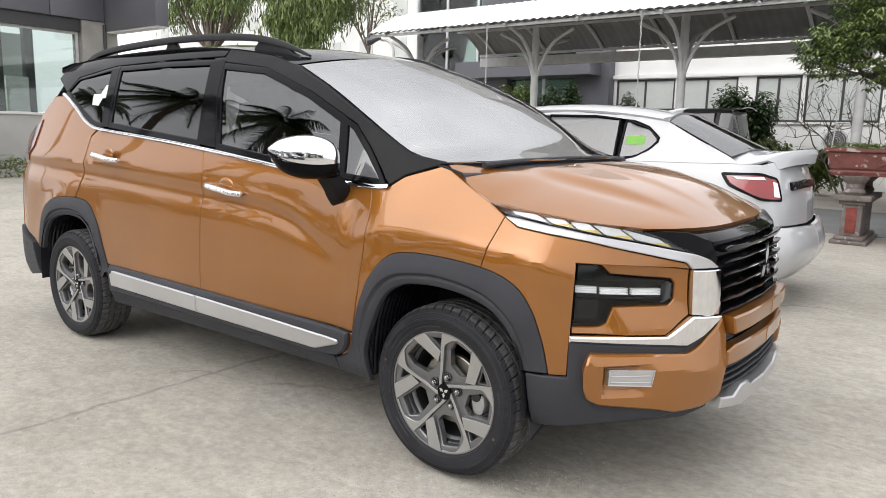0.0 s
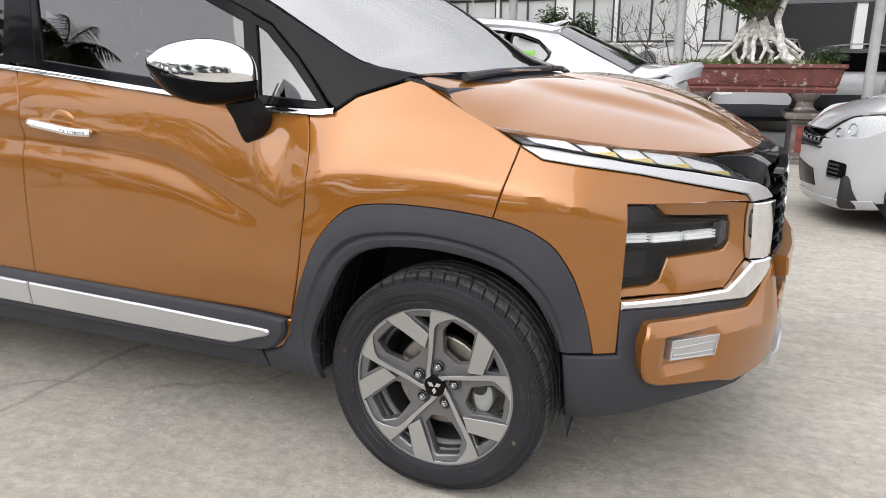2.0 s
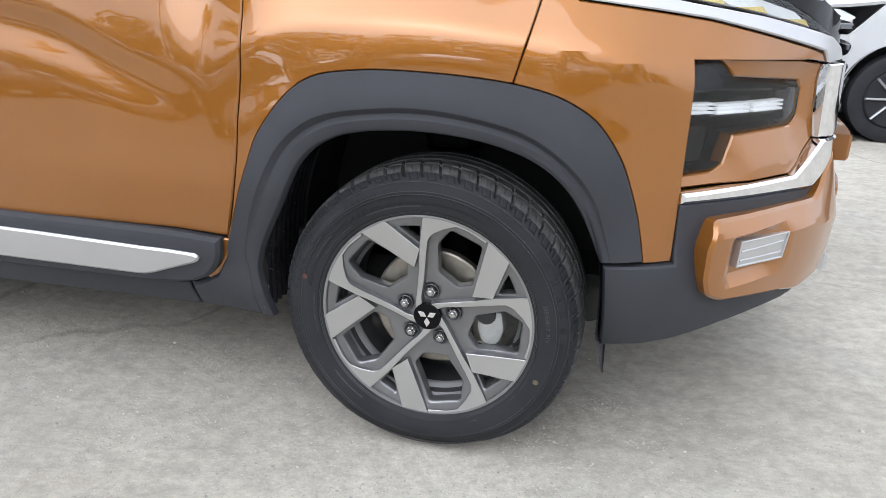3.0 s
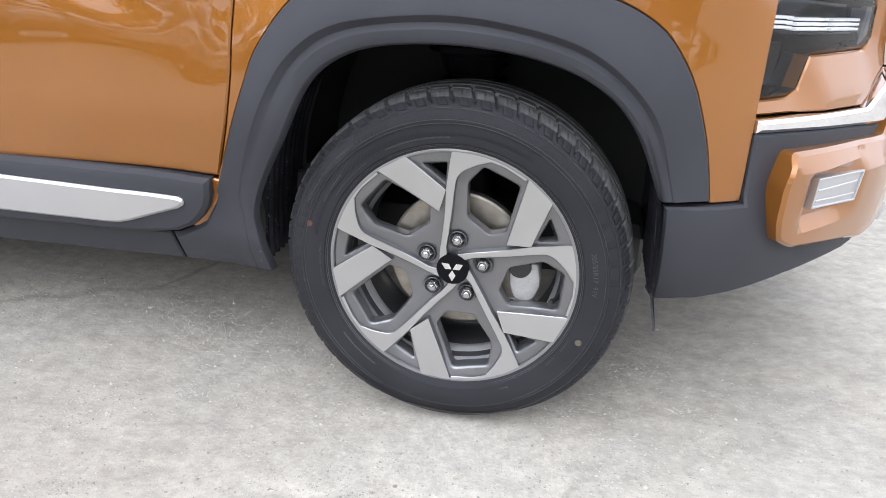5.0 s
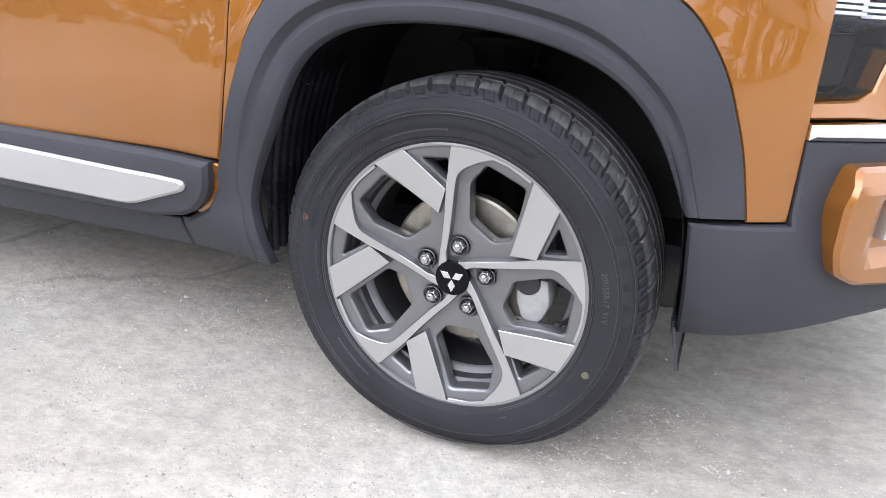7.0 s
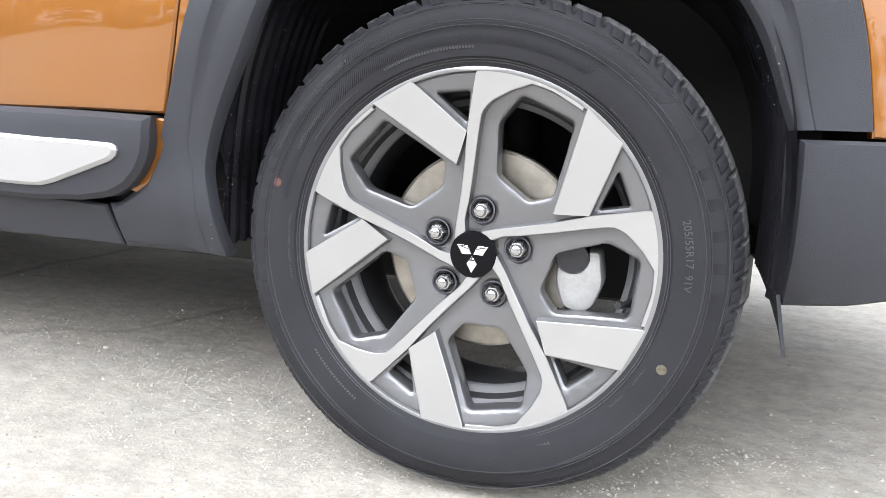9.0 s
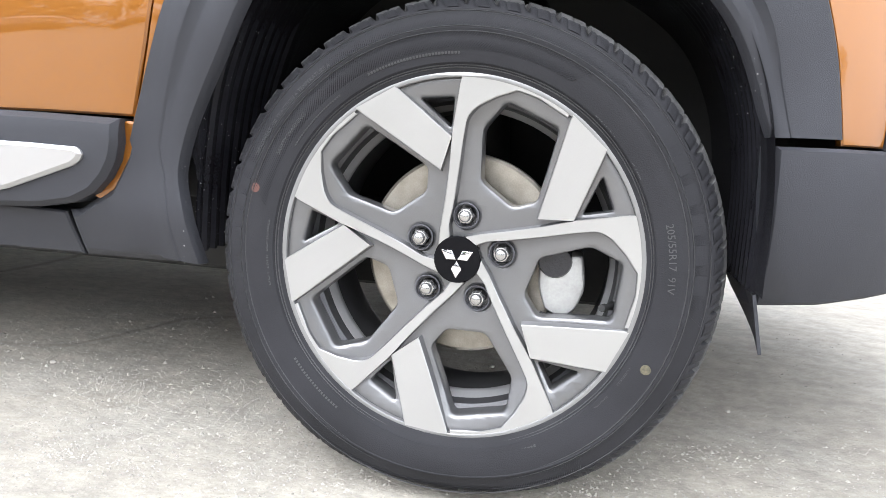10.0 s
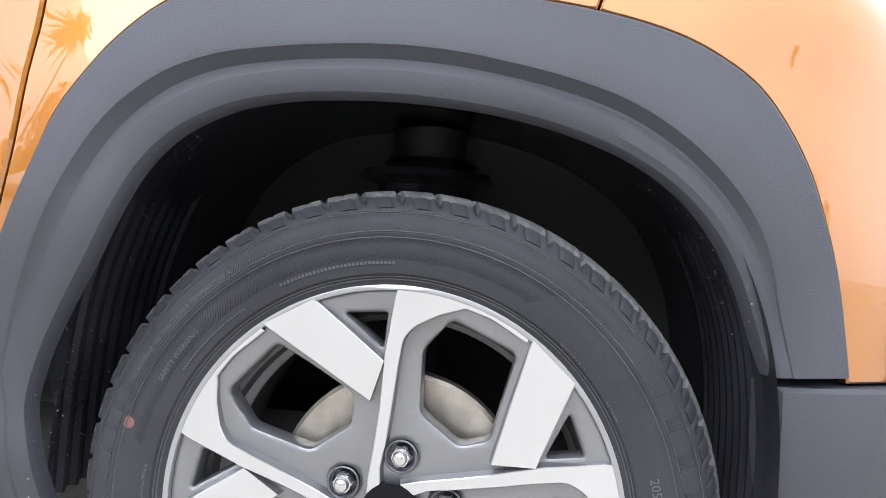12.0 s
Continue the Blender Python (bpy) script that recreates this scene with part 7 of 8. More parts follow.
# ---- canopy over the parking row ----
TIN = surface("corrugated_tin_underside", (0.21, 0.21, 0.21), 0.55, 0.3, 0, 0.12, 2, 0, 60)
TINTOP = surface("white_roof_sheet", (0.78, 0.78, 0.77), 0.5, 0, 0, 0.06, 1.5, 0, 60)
POLE = surface("grey_painted_steel", (0.50, 0.50, 0.49), 0.5, 0, 0, 0.1, 6, 0.1, 200)
canopy = thing("parking_canopy", "corrugated tin parking canopy on grey steel posts", "canopy")
def arch_z(s):
    """Height of the curved roof from its front lip (0) to its back (1)."""
    return ramp_at(s, [(0, 3.62), (0.12, 3.98), (0.3, 4.28), (0.5, 4.40), (0.7, 4.30), (0.88, 3.98), (1.0, 3.62)])
CX0, CX1, CY0, CY1 = -10.9, 16.0, 11.2, 16.2
rows, top = [], []
for s in np.linspace(0, 1, 24):
    y = CY0 + (CY1 - CY0) * s
    rows.append([(x, y, arch_z(s) + 0.022 * math.sin(x * math.tau / 0.19)) for x in np.arange(CX0, CX1, 0.0475)])
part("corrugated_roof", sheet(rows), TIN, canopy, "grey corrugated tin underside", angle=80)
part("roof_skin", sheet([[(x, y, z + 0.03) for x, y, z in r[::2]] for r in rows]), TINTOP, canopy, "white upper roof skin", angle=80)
for px in (-10.38, -6.97, -3.56, -0.36, 2.80, 6.1, 9.5, 12.9):
    p = part("post", tube([(px, 12.6, 0), (px, 12.6, 3.7)], 0.085, 14), POLE, canopy, "grey steel post")
    for dx, dy in ((0.95, 0), (-0.95, 0), (0, -1.3), (0, 1.6)):
        part("bracket", tube(catmull([(px, 12.6, 2.35), (px + dx * 0.14, 12.6 + dy * 0.10, 2.85), (px + dx * 0.48, 12.6 + dy * 0.42, 3.35), (px + dx, 12.6 + dy, 3.62)], 5), 0.04, 8), POLE, p)
    part("rib", tube([(px + 1.7, CY0 + (CY1 - CY0) * s, arch_z(s) - 0.06) for s in np.linspace(0, 1, 14)], 0.045, 8), POLE, canopy)
    part("rib", tube([(px, CY0 + (CY1 - CY0) * s, arch_z(s) - 0.06) for s in np.linspace(0, 1, 14)], 0.045, 8), POLE, canopy)
for s in (0.02, 0.25, 0.5, 0.75, 0.98):
    part("purlin", boxed(CX0, CX1, CY0 + (CY1 - CY0) * s - 0.03, CY0 + (CY1 - CY0) * s + 0.03, arch_z(s) - 0.13, arch_z(s) - 0.07), POLE, canopy)
part("back_beam", boxed(CX0, CX1, 16.1, 16.3, 3.25, 3.50), POLE, canopy)
for cx in (-7.45, -3.95, -0.5):
    ch = thing("rain_chain", "thin steel rain chain hanging from the canopy edge", "chain")
    for k in range(26):
        z = 3.50 - 0.075 * k
        a = (0, 0.014) if k % 2 else (0.014, 0)
        part("link", tube([(cx + a[0] * math.cos(t), 11.3 + a[1] * math.cos(t), z + 0.045 * math.sin(t)) for t in np.linspace(0, math.tau, 9)], 0.007, 5, False), POLE, ch)
    part("cup", lathe([(0.02, 3.50), (0.06, 3.58), (0.06, 3.64), (0.0, 3.64)], 14, "z"), POLE, ch, at=pose(cx, 11.3, 0))
    part("tail", tube([(cx, 11.3, 1.58), (cx - 0.05, 11.32, 0.9)], 0.012, 6), POLE, ch)

# ---- office building behind ----
PLASTER = surface("white_plaster", (0.72, 0.715, 0.70), 0.8, 0, 0, 0.06, 0.8, 0.2, 90)
GREYWALL = surface("dark_grey_cladding", (0.11, 0.11, 0.125), 0.5, 0.2, 0.2, 0.06, 0.8, 0, 60)
FRAME = surface("dark_window_frame", (0.05, 0.05, 0.052), 0.5, 0.1, 0, 0.1)
BLIND = surface("frosted_window_film", (0.50, 0.52, 0.50), 0.35, 0, 0.4, 0.10, 0.7, 0, 20)
office = thing("office_building", "white plaster office with dark-framed frosted windows", "building")
holes = [(-8.2, -6.3, 1.80, 3.08), (-6.2, -4.45, 1.80, 3.08), (-3.95, -2.75, 1.80, 3.08), (-2.65, -0.8, 1.80, 3.08), (-0.3, 0.6, 1.80, 3.08)]
part("wall", flat_plate([[(-8.3, 0.0), (0.9, 0.0), (0.9, 5.5), (-8.3, 5.5)]] + [[(a, c), (a, d), (b, d), (b, c)] for a, b, c, d in holes], 20.0, 0.25, 0.004), PLASTER, office, "white plaster wall", smooth=False)
part("string_course", boxed(-8.3, 0.9, 19.90, 20.0, 3.10, 3.22, 0.01), PLASTER, office)
part("plinth", boxed(-8.3, 0.9, 19.86, 20.0, 0.0, 0.5, 0.01), PLASTER, office)
for a, b, c, d in holes:
    bm = bmesh.new()
    for q in ((a, a + 0.06, c, d), (b - 0.06, b, c, d), (a + 0.06, b - 0.06, c, c + 0.06), (a + 0.06, b - 0.06, d - 0.06, d), ((a + b) / 2 - 0.03, (a + b) / 2 + 0.03, c + 0.06, d - 0.06)):
        box(bm, q[0], q[1], 20.03, 20.10, q[2], q[3])
    w = part("window", bm, FRAME, office, "dark window frame")
    part("pane", boxed(a + 0.05, b - 0.05, 20.06, 20.07, c + 0.05, d - 0.05), BLIND, w, "frosted pane")
    part("sill", boxed(a - 0.05, b + 0.05, 19.93, 20.03, c - 0.06, c, 0.005), PLASTER, w)
part("column", boxed(-9.5, -8.3, 19.6, 20.6, 0, 5.8), GREYWALL, office, "dark grey corner column")
part("roof_slab", boxed(-12.6, 9.0, 19.6, 30, 5.5, 5.9), GREYWALL, office)
# The recess's deep shade is put into this wall's near-black colour
part("back_wall", boxed(0.9, 9.0, 24.0, 24.2, 0, 5.5), FRAME, office, "recess wall coloured dark for deep shade")
for x in (0.9, 3.5, 6.0, 8.6):
    part("pier", boxed(x - 0.12, x + 0.12, 20.0, 20.4, 0, 5.5), PLASTER, office)
part("lintel", boxed(0.9, 9.0, 19.95, 20.3, 2.75, 3.1), GREYWALL, office)
# glass lobby to the side
lobby = thing("glass_lobby", "tall glazed lobby with grey frames", "building")
GLAZE = glass("lobby_glass", (0.55, 0.66, 0.62), 0.02, 1.7)
part("back", boxed(-16.5, -9.5, 24, 24.2, 0, 7.5), surface("pale_interior", (0.52, 0.53, 0.52), 0.7, 0, 0, 0.1), lobby)
part("canopy_slab", boxed(-13.8, -8.6, 18.8, 20.6, 3.2, 3.75), GREYWALL, lobby, "grey canopy slab")
part("parapet", boxed(-16.6, -9.4, 19.9, 24.2, 7.3, 8.4), GREYWALL, lobby)
part("dark_column", boxed(-13.3, -12.2, 19.7, 20.3, 0, 7.3), GREYWALL, lobby)
for k in range(5):
    x0 = -16.5 + 1.4 * k
    f = part("mullion", boxed(x0 - 0.05, x0 + 0.05, 20.0, 20.12, 0, 7.3), SATIN, lobby)
    part("pane", boxed(x0 + 0.05, x0 + 1.35, 20.05, 20.07, 0.1, 7.2), GLAZE, f, "large greenish pane")

# ---- showroom to the side ----
show = thing("showroom", "grey-clad showroom with a large shop window", "building")
PANELGREY = surface("grey_fascia_panel", (0.165, 0.165, 0.185), 0.4, 0.4, 0.1, 0.05, 0.8, 0, 60)
SX, SY = -17.5, 8.1
for y0, y1 in ((-1.0, 1.55), (1.57, 4.12), (4.14, 6.69), (6.71, 8.08)):
    part("fascia_panel", boxed(SX - 0.5, SX, y0, y1, 3.98, 7.6, 0.01), PANELGREY, show, "grey metal fascia panel")
part("fascia_backing", boxed(SX - 0.6, SX - 0.03, -1.0, SY, 3.97, 7.55), FRAME, show)
part("beam", boxed(SX - 0.5, SX - 0.10, -1.0, SY - 0.62, 3.66, 3.98), FRAME, show, "dark beam over the window")
part("overhang", boxed(SX - 0.1, -15.10, SY, SY + 0.35, 3.74, 7.6, 0.01), PANELGREY, show, "projecting grey upper storey")
part("overhang_soffit", boxed(SX, -15.14, SY + 0.04, SY + 0.33, 3.70, 3.74), PLASTER, show, "pale soffit")
part("pier", boxed(SX - 0.6, SX - 0.06, SY - 0.60, SY + 0.35, 0, 3.98), surface("grey_stone_pier", (0.34, 0.325, 0.30), 0.7, 0, 0, 0.15, 2, 0.2, 60), show, "grey stone pier")
part("downpipe", tube([(SX - 0.02, SY - 0.02, 0), (SX - 0.02, SY - 0.02, 3.9)], 0.045, 8), FRAME, show, "dark downpipe")
part("plinth_wall", boxed(SX - 0.4, SX - 0.05, -1.0, SY - 0.60, 0, 1.50), surface("weathered_plinth", (0.43, 0.42, 0.40), 0.8, 0, 0, 0.1, 1.2, 0.2, 60), show, "pale grey plinth")
part("sill", boxed(SX - 0.4, SX, -1.0, SY - 0.60, 1.50, 1.56, 0.01), PLASTER, show, "pale window sill")
SHOPGLASS = glass("shop_window_glass", (0.72, 0.78, 0.75), 0.0, 1.75)
win = part("shop_window", boxed(SX - 0.26, SX - 0.24, -1.0, SY - 0.66, 1.58, 3.64), SHOPGLASS, show, "large shop window")
win.visible_shadow = False
for y in (-0.97, 2.3, 5.1, SY - 0.68):
    part("mullion", boxed(SX - 0.30, SX - 0.20, y - 0.03, y + 0.03, 1.56, 3.66), POLE, win)
part("head_rail", boxed(SX - 0.30, SX - 0.20, -0.94, SY - 0.71, 3.60, 3.66), POLE, win)
part("interior_back", boxed(SX - 5.2, SX - 5.0, -1.0, SY, 0, 3.98), surface("showroom_interior", (0.40, 0.43, 0.405), 0.7, 0, 0, 0.2, 0.5), show)
part("interior_floor", boxed(SX - 5.0, SX - 0.4, -1.0, SY, 0.0, 0.03), PLASTER, show)
for dx, y, w in ((-2.6, 6.25, 0.22), (-1.6, 5.65, 0.14), (-3.4, 7.55, 0.12)):
    part("interior_column", boxed(SX + dx - w, SX + dx + w, y - w, y + w, 0, 3.98), FRAME, show, "dark column inside")
part("display_board", boxed(SX - 3.2, SX - 3.1, 6.8, 7.4, 1.2, 2.6), PAPER, show, "pale display board")
tagged(part("hedge_strip", leaves("hedge_strip", [(SX + 0.5, y, 0.30) for y in np.linspace(4.6, 8.0, 14)], (0.25, 0.3, 0.30), 2000, 0.10, 12), LEAF3), "low plants along the showroom plinth", "hedge", kind="stuff")

# ---- pale block far behind ----
FARWALL = surface("pale_far_facade", (0.66, 0.66, 0.65), 0.8, 0, 0, 0.05, 0.3)
far = thing("far_building", "pale far facade with rows of small windows", "building")
part("wall", boxed(-75, -18, 44, 60, 0, 26), FARWALL, far, "pale facade")
for k in range(14):
    for j in range(6):
        part("window", boxed(-73 + 3.8 * k, -73 + 3.8 * k + 1.5, 43.95, 44.0, 4 + 3.4 * j, 5.6 + 3.4 * j), BLIND, far)

# ---- shrubs and trees ----
def shrub(name, label, x, y, h, w, seed, mat, n=2200, size=0.10):
    root = thing(name, label, "shrub")
    r = np.random.default_rng(seed)
    c = [(x + w * r.uniform(-0.7, 0.7), y + 0.5 * w * r.uniform(-0.7, 0.7), h * (0.25 + 0.6 * r.random())) for _ in range(12)]
    part("stems", joined([limb([(x, y, 0), ((x + p[0]) / 2, (y + p[1]) / 2, p[2] * 0.5), p], 0.02, 0.008, 5) for p in c]), BARK, root)
    part("foliage", leaves("foliage", c, (0.42 * w, 0.36 * w, 0.24 * h), int(n * 2.2), size * 1.15, seed), mat, root)
    return root


shrub("shrub", "round dark green shrub by the office wall", -3.8, 18.3, 2.6, 0.85, 21, LEAF2, 3600, 0.13)
shrub("shrub", "clipped dark shrub beside the canopy", -7.2, 18.3, 2.45, 0.85, 22, LEAF2, 2400, 0.12)
shrub("shrub", "broad-leaved shrub with pale green shoots", -10.5, 17.6, 2.95, 0.8, 23, LEAF, 2200, 0.16)
shrub("small_tree", "bushy dark tree beside the lobby", -9.05, 17.9, 3.1, 0.8, 24, LEAF2, 2400, 0.14)
shrub("shrub", "yellow-green ornamental shrub below the windows", -2.6, 17.2, 1.35, 0.8, 25, LEAF3, 2200, 0.12)
shrub("shrub", "yellow-green ornamental shrub below the windows", -1.8, 17.0, 1.15, 0.7, 26, LEAF3, 1500, 0.12)
bare = thing("bare_bush", "bare branching bush against the office wall", "bush")
twigs = []
r = np.random.default_rng(31)
def branch(p, d, length, rad, depth):
    q = p + d * length
    m = (p + q) / 2 + r.normal(size=3) * length * 0.08
    twigs.append(tube([tuple(p), tuple(m), tuple(q)], [rad, rad * 0.8, rad * 0.6], 5))
    if depth:
        for _ in range(3 if depth > 1 else 2):
            e = d + r.normal(size=3) * 0.55 + np.array([0, 0, 0.12])
            branch(q, e / np.linalg.norm(e), length * 0.74, rad * 0.6, depth - 1)
for k in range(4):
    d = np.array([-0.5 + 0.3 * k, r.uniform(-0.2, 0.2), 1.0])
    branch(np.array([-0.9 + 0.12 * k, 15.6, 0.0]), d / np.linalg.norm(d), 0.95, 0.030, 4)
part("branchwork", joined(twigs), BARK, bare, "bare grey twigs")


def hanging_tree(label, x, y, h, seed, wide=2.4, low=0.80, count=16000):
    root = thing("tree", label, "tree")
    rr = np.random.default_rng(seed)
    part("trunk", limb([(x, y, 0), (x + 0.1, y, h * 0.4), (x, y, h * 0.95)], 0.62 if wide > 2 else 0.30, 0.25, 12, 0.01, seed), BARK, root)
    c = [(x + wide * rr.uniform(-1, 1), y + rr.uniform(-1.2, 1.2), h * rr.uniform(low, 1.30)) for _ in range(26)]
    for p in c:
        part("limb", limb([(x, y, h * 0.7), ((x + p[0]) / 2, (y + p[1]) / 2, h * 0.85), p], 0.10, 0.02, 6), BARK, root)
    verts, faces = [], []
    for k in range(count):
        p = np.array(c[rr.integers(0, len(c))]) + rr.normal(size=3) * np.array([0.34, 0.34, 0.40])
        ln, a = rr.uniform(0.16, 0.44), rr.uniform(0, math.tau)
        side = np.array([math.cos(a), math.sin(a), 0]) * 0.010
        mid = p + np.array([rr.normal() * 0.03, rr.normal() * 0.03, -ln * 0.5])
        end = p + np.array([rr.normal() * 0.06, rr.normal() * 0.06, -ln])
        b = len(verts)
        verts += [tuple(p), tuple(mid + side), tuple(end), tuple(mid - side)]
        faces += [(b, b + 1, b + 2), (b, b + 2, b + 3)]
    part("foliage", pydata("foliage", verts, faces), LEAF, root, "long hanging green leaves")
    return root


hanging_tree("broad tree with long hanging leaves behind the yard", -26.9, 18.0, 6.6, 51, 2.6, 0.98, 7000)
hanging_tree("broad tree with long hanging leaves behind the yard", -20.7, 18.0, 6.0, 52, 1.5)
thin = thing("young_tree", "thin-crowned young tree against the pale facade", "tree")
part("trunk", limb([(-17.9, 18.5, 0), (-17.7, 18.5, 4.3), (-17.4, 18.5, 6.4)], 0.10, 0.03, 8), BARK, thin)
cc = [(-17.9 + a, 18.5, b) for a, b in ((-1.0, 5.8), (-0.4, 6.4), (0.3, 6.0), (0.9, 6.5), (0.2, 7.0), (-0.8, 6.9), (1.0, 5.6))]
for p in cc:
    part("limb", limb([(-17.75, 18.5, 4.3), (-17.8 + 0.5 * (p[0] + 17.8), 18.5, 5.2), p], 0.04, 0.012, 5), BARK, thin)
part("foliage", leaves("foliage", cc, (0.7, 0.7, 0.5), 1500, 0.14, 53), LEAF, thin)


# palms behind the camera, seen mirrored in the side windows
def palm(x, y, h, seed):
    root = thing("palm_tree", "tall palm with arching fronds across the yard", "tree", group="palms")
    rr = np.random.default_rng(seed)
    part("trunk", limb([(x, y, 0), (x + 0.2, y, h * 0.5), (x + 0.1, y, h)], 0.20, 0.13, 12, 0.008, seed), BARK, root)
    verts, faces = [], []
    for k in range(28):
        a = k * 2.39996
        el = rr.uniform(-0.2, 1.1)
        base = np.array([x + 0.1, y, h])
        ln = rr.uniform(2.0, 2.8)
        prev = None
        for s in np.linspace(0.08, 1, 46):
            rad = ln * s
            p = base + np.array([math.cos(a) * rad * math.cos(el * (1 - 0.5 * s)), math.sin(a) * rad * math.cos(el * (1 - 0.5 * s)), ln * (math.sin(el) * s - 0.75 * s * s)])
            t = np.array([math.cos(a), math.sin(a), -0.4 * s])
            side = np.array([-math.sin(a), math.cos(a), 0])
            for sg in (-1, 1):
                L = 0.75 * math.sin(math.pi * min(1, s * 0.85 + 0.12))
                e = p + (side * sg * 0.75 + t * 0.35 + np.array([0, 0, -0.45 + rr.normal() * 0.1])) * L
                w = t / np.linalg.norm(t) * 0.036
                b = len(verts)
                verts += [tuple(p - w), tuple(p + w), tuple(e)]
                faces.append((b, b + 1, b + 2))
            if prev is not None:
                b = len(verts)
                verts += [tuple(prev - side * 0.02), tuple(prev + side * 0.02), tuple(p + side * 0.02), tuple(p - side * 0.02)]
                faces.append((b, b + 1, b + 2, b + 3))
            prev = p
    part("fronds", pydata("fronds", verts, faces), LEAF2, root, "arching feathered fronds")


for px, py, ph, seed in ((-21.5, -13.0, 12.6, 61), (-20.0, -8.0, 10.4, 62), (-30.0, -9.0, 12.0, 63), (-17.0, -18.5, 12.2, 64), (-25.5, -17.0, 11.0, 65)):
    palm(px, py, ph, seed)
tagged(part("far_hedge", leaves("far_hedge", [(x, -24 + 2 * math.sin(x), h + 1.5 * math.sin(1.7 * x + h)) for x in np.linspace(-55, 45, 60) for h in (1.5, 4.0, 6.0)], (1.9, 1.4, 2.0), 30000, 0.75, 71), LEAF2), "dark row of trees across the yard", "trees", kind="stuff")

# ---- other parked cars, partly hidden ----
def van(label, at, paint, length=4.4, height=1.75, lamp=True, group=""):
    """A boxy car with rounded shell, side glass, lamps and wheels; front to +x."""
    L, W = length / 2, 0.86
    sk = Skin([(-L, W), (-L + 0.02, 0.4), (-L + 0.08, 0.12), (-L + 0.3, 0.02), (0, 0), (L - 0.6, 0.02), (L - 0.25, 0.12), (L - 0.05, 0.45), (L, W)], [(0.2, 0.06), (0.4, 0), (0.8, 0.01), (1.0, 0.04), (height - 0.1, 0.24), (height, 0.30)], W)
    root = thing("car", label, "car", at, group)
    def arch(x):
        return [(x + 0.37 * math.cos(t), 0.31 + 0.38 * math.sin(t)) for t in np.linspace(math.pi - 0.1, 0.1, 12)]
    side = [(sk.u[0], 0.28)] + arch(-L + 0.85) + arch(L - 0.85) + [(L - 0.3, 0.3), (sk.u[-1], 0.3), (sk.u[-1], 0.85), (L - 0.6, 0.95), (L - 1.1, 1.02), (-L + 0.3, 1.06), (sk.u[0], 1.06)]
    both("body_side", sk, side, paint, root, step=0.2, thick=0.02)
    both("glass_band", sk, [(sk.u[0], 1.07), (L - 1.2, 1.04), (L - 1.95, height - 0.16), (-L + 0.3, height - 0.14), (sk.u[0], height - 0.18)], PRIVACY, root, "dark window band", off=0.0, step=0.2)
    both("roof_side", sk, [(L - 1.2, 1.03), (L - 1.1, 1.03), (L - 1.9, height - 0.08), (-L + 0.2, height - 0.05), (sk.u[0], height - 0.09), (sk.u[0], height - 0.18), (-L + 0.3, height - 0.14), (L - 1.95, height - 0.16)], paint, root, off=0.004, step=0.2)
    for x in (-L + 0.55, -0.2):
        both("pillar", sk, [(x, 1.06), (x + 0.1, 1.06), (x + 0.02, height - 0.12), (x - 0.08, height - 0.12)], paint, root, off=0.006, step=0.2)
    part("roof", sheet([[(x, y, height - 0.07 + 0.06 * (1 - ((y - W) / 0.62) ** 2) - 0.03 * max(0, (x - 0.0) / L)) for y in np.linspace(W - 0.60, W + 0.60, 10)] for x in np.linspace(-L + 0.06, L - 1.9, 10)], 0.03), paint, root)
    part("windscreen", sheet([[(L - 1.9 + 0.8 * s, y, height - 0.09 - (height - 1.12) * s) for y in np.linspace(W - 0.58 - 0.14 * s, W + 0.58 + 0.14 * s, 8)] for s in np.linspace(0, 1, 5)], 0.01), PRIVACY, root)
    part("hood", sheet([[(L - 1.12 + 1.08 * s, y, 1.06 - 0.20 * s ** 2 + 0.03 * (1 - ((y - W) / 0.8) ** 2)) for y in np.linspace(0.08 + 0.2 * s * s, 2 * W - 0.08 - 0.2 * s * s, 10)] for s in np.linspace(0, 1, 8)], 0.03), paint, root)
    both("tail_lamp", sk, rounded([(-L + 0.22, 1.05), (-L + 0.28, 0.80), (-L - 0.05, 0.78), (-L - 0.03, 1.05)], 0.03), RED, root, "red tail lamp", off=0.012, thick=0.03)
    both("rear_bumper", sk, [(-L + 0.3, 0.3), (-L + 0.3, 0.55), (sk.u[0], 0.58), (sk.u[0], 0.28)], PLASTIC, root, off=0.03, thick=0.04)
    both("head_lamp", sk, [(L - 0.45, 0.70), (L - 0.1, 0.66), (L + 0.1, 0.68), (L - 0.1, 0.86), (L - 0.4, 0.84)], LENSWHITE, root, "clear head lamp", off=0.01, thick=0.02)
    both("front_bumper", sk, [(L - 0.4, 0.3), (L - 0.3, 0.50), (sk.u[-1], 0.52), (sk.u[-1], 0.30)], PLASTIC, root, "black bumper", off=0.03, thick=0.04)
    part("underbody", boxed(-L + 0.2, L - 0.2, 0.15, 2 * W - 0.15, 0.22, 0.5, 0.03), SEAL, root)
    for x in (L - 0.85, -L + 0.85):
        for m in (False, True):
            part("arch_liner", lathe([(0.38, 0.0), (0.38, 0.25), (0.0, 0.25)], 28), SEAL, root, at=pose(x, 0.02 if not m else 2 * W - 0.02, 0.31, 0, 0, 0 if not m else 180))
            wheel_simple(root, pose(x, 0.0 if not m else 2 * W, 0.29, 0, 0, 0 if not m else 180))
    return root


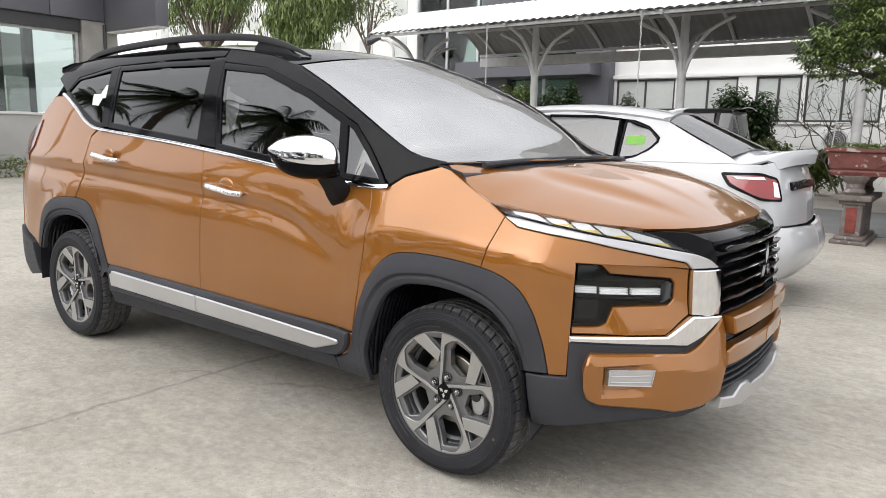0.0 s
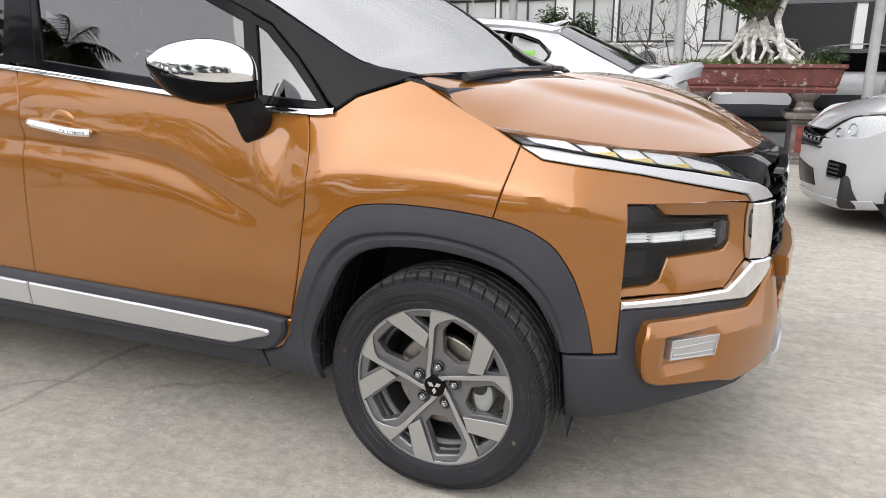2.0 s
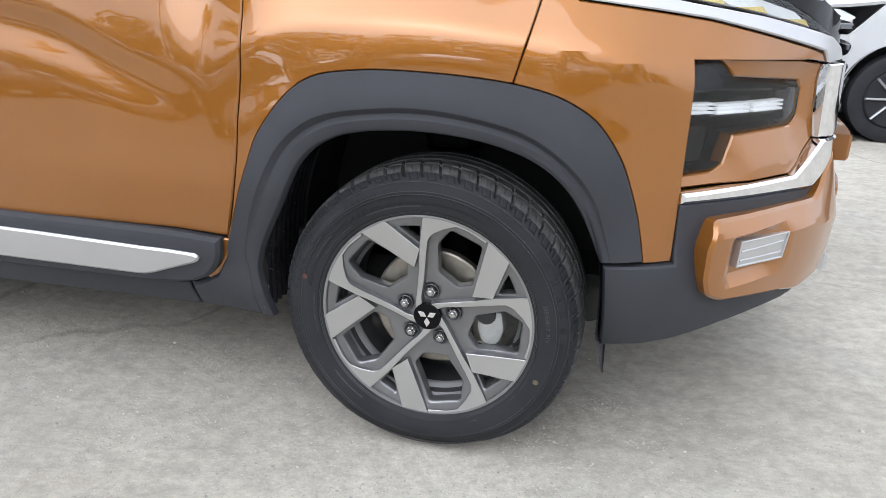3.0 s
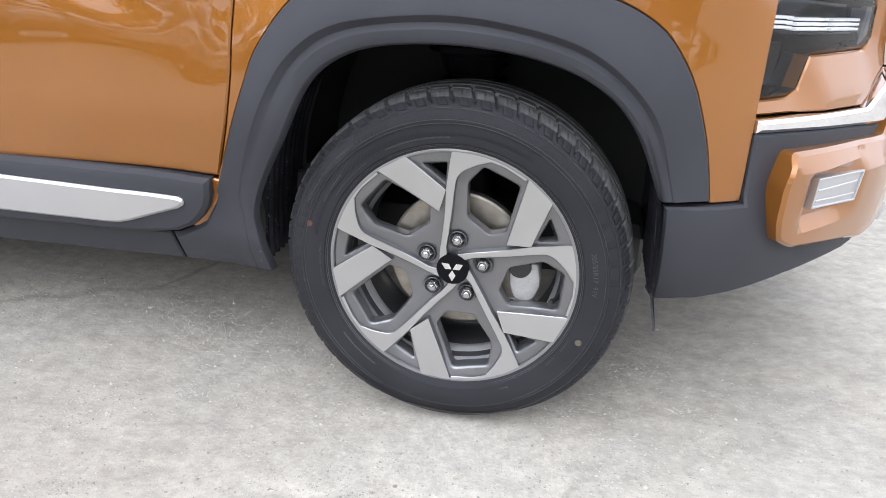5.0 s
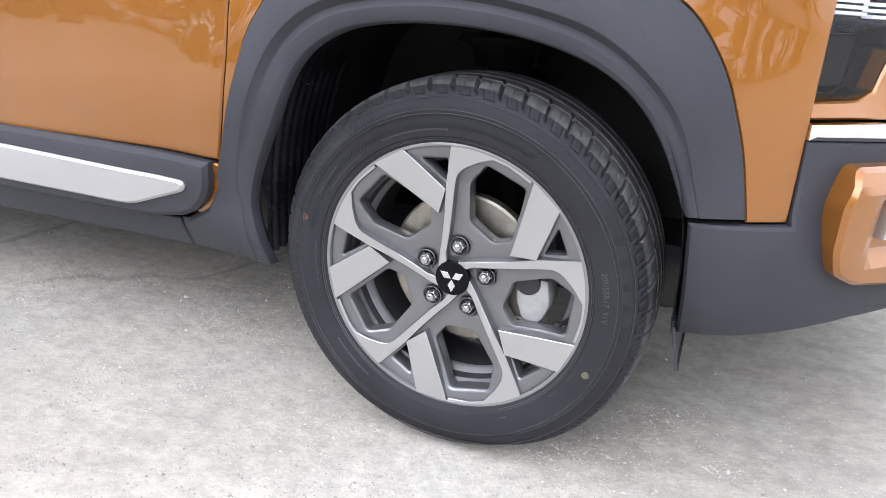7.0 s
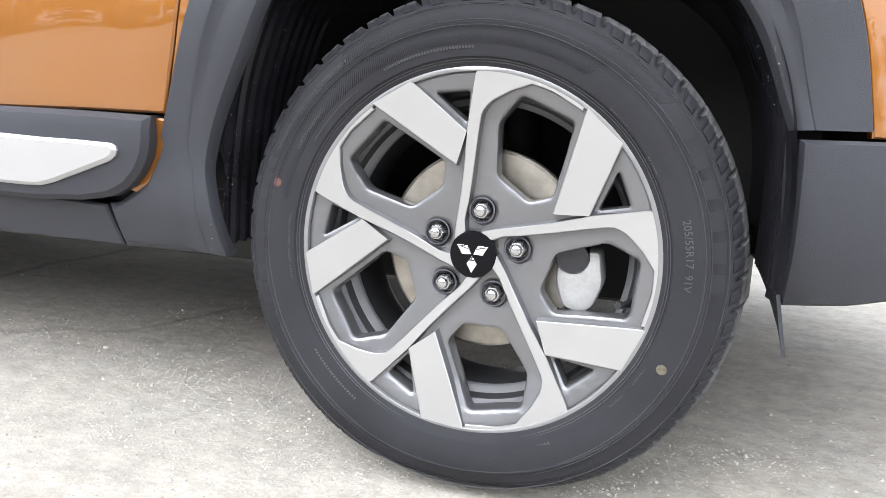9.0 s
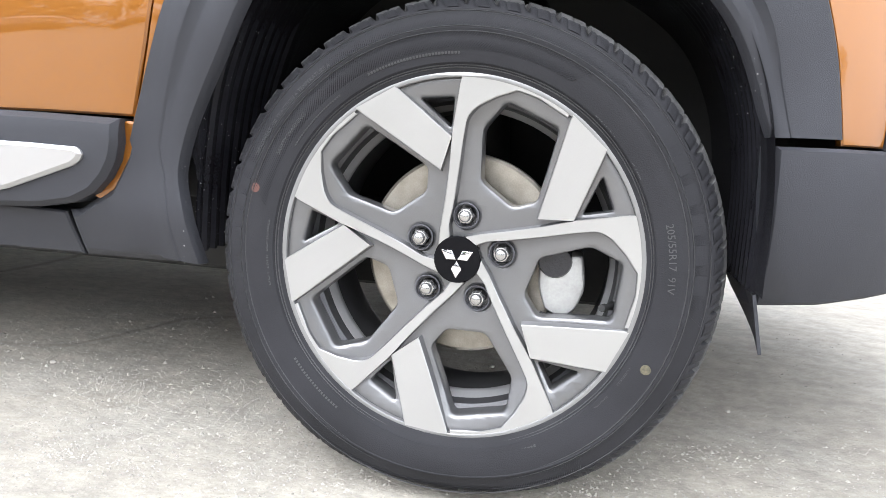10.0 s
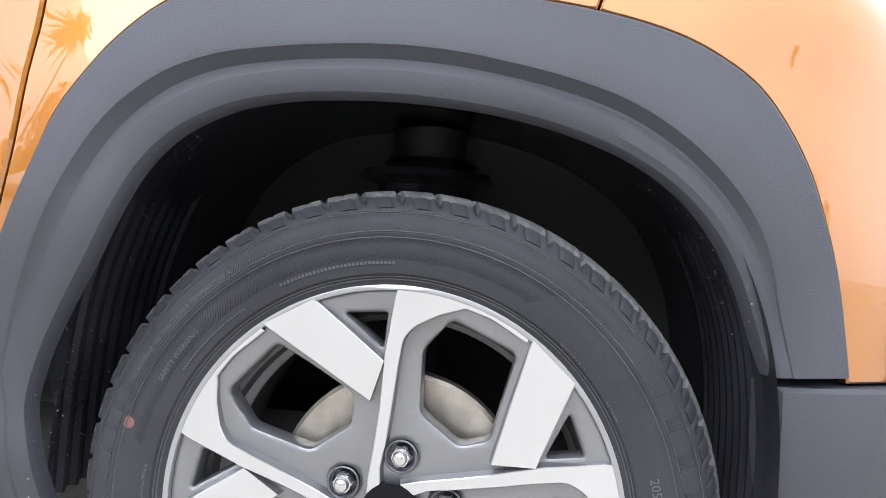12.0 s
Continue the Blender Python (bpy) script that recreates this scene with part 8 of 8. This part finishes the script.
van("dark grey estate car behind the white saloon", pose(-4.95, 15.7, 0, 0, 0, 180), DARKP, 4.5, 1.98)
van("white crossover parked under the canopy with its nose out", pose(0.25, 14.6, 0, 0, 0, -90), WHITE, 4.6, 1.72)
van("silver hatchback parked under the canopy", pose(3.9, 18.2, 0, 0, 0, 90), SILVERP, 4.4, 1.62)
van("black car parked beside the canopy post", pose(4.35, 9.6, 0, 0, 0, 86), DARKP, 4.3, 1.5)
van("dark blue hatchback with red tail lamps", pose(5.2, 7.6, 0, 0, 0, 84), BLUEP, 4.2, 1.6)

# the row of cars across the yard, mirrored in the chrome and the paint
for k in range(6):
    van("parked car in the row across the yard", pose(-9.0 + 2.9 * k, -9.5, 0, 0, 0, 90), (SILVERP, WHITE, DARKP, WHITE, SILVERP, DARKP)[k], 4.3, (1.5, 1.7, 1.55, 1.5, 1.75, 1.6)[k], group="cars across the yard")

# wall unit
ac = thing("air_conditioner", "white outdoor air-conditioning unit with a round fan grille", "air conditioner")
part("case", boxed(-2.02, -1.15, 19.35, 19.70, 0.98, 1.66, 0.015), PLASTER, ac)
part("fan_ring", lathe([(0.30, 0.02), (0.30, -0.01), (0.26, -0.015), (0.26, 0.02)], 32), POLE, ac, at=pose(-1.68, 19.35, 1.31))
part("fan_back", lathe([(0.26, -0.002), (0.0, -0.002)], 32), LAMPGREY, ac, at=pose(-1.68, 19.35, 1.31))
for k in range(5):
    part("grille_ring", lathe([(0.05 * (k + 1), -0.012), (0.05 * (k + 1) + 0.008, -0.016), (0.05 * (k + 1) + 0.016, -0.012)], 28), POLE, ac, at=pose(-1.68, 19.35, 1.31))
part("bracket", boxed(-2.0, -1.2, 19.4, 20.0, 0.93, 0.98), POLE, ac)
part("case_foot", boxed(-2.0, -1.2, 19.45, 19.6, 0.0, 0.93), PLASTER, ac)

# flood lamp beside the lobby
lamp = thing("street_lamp", "small flood lamp on a curved white pole", "lamp")
part("pole", tube(catmull([(-16.0, 18, 0), (-16.0, 18, 3.6), (-16.05, 18, 4.3), (-16.3, 18, 4.55), (-16.6, 18, 4.6)], 5), 0.05, 10), POLE, lamp)
part("lamp_head", tube([(-16.55, 17.9, 4.68), (-16.95, 17.6, 4.5)], [0.10, 0.26], 12, True, 0.7), GREYRIM, lamp, "grey lamp head")
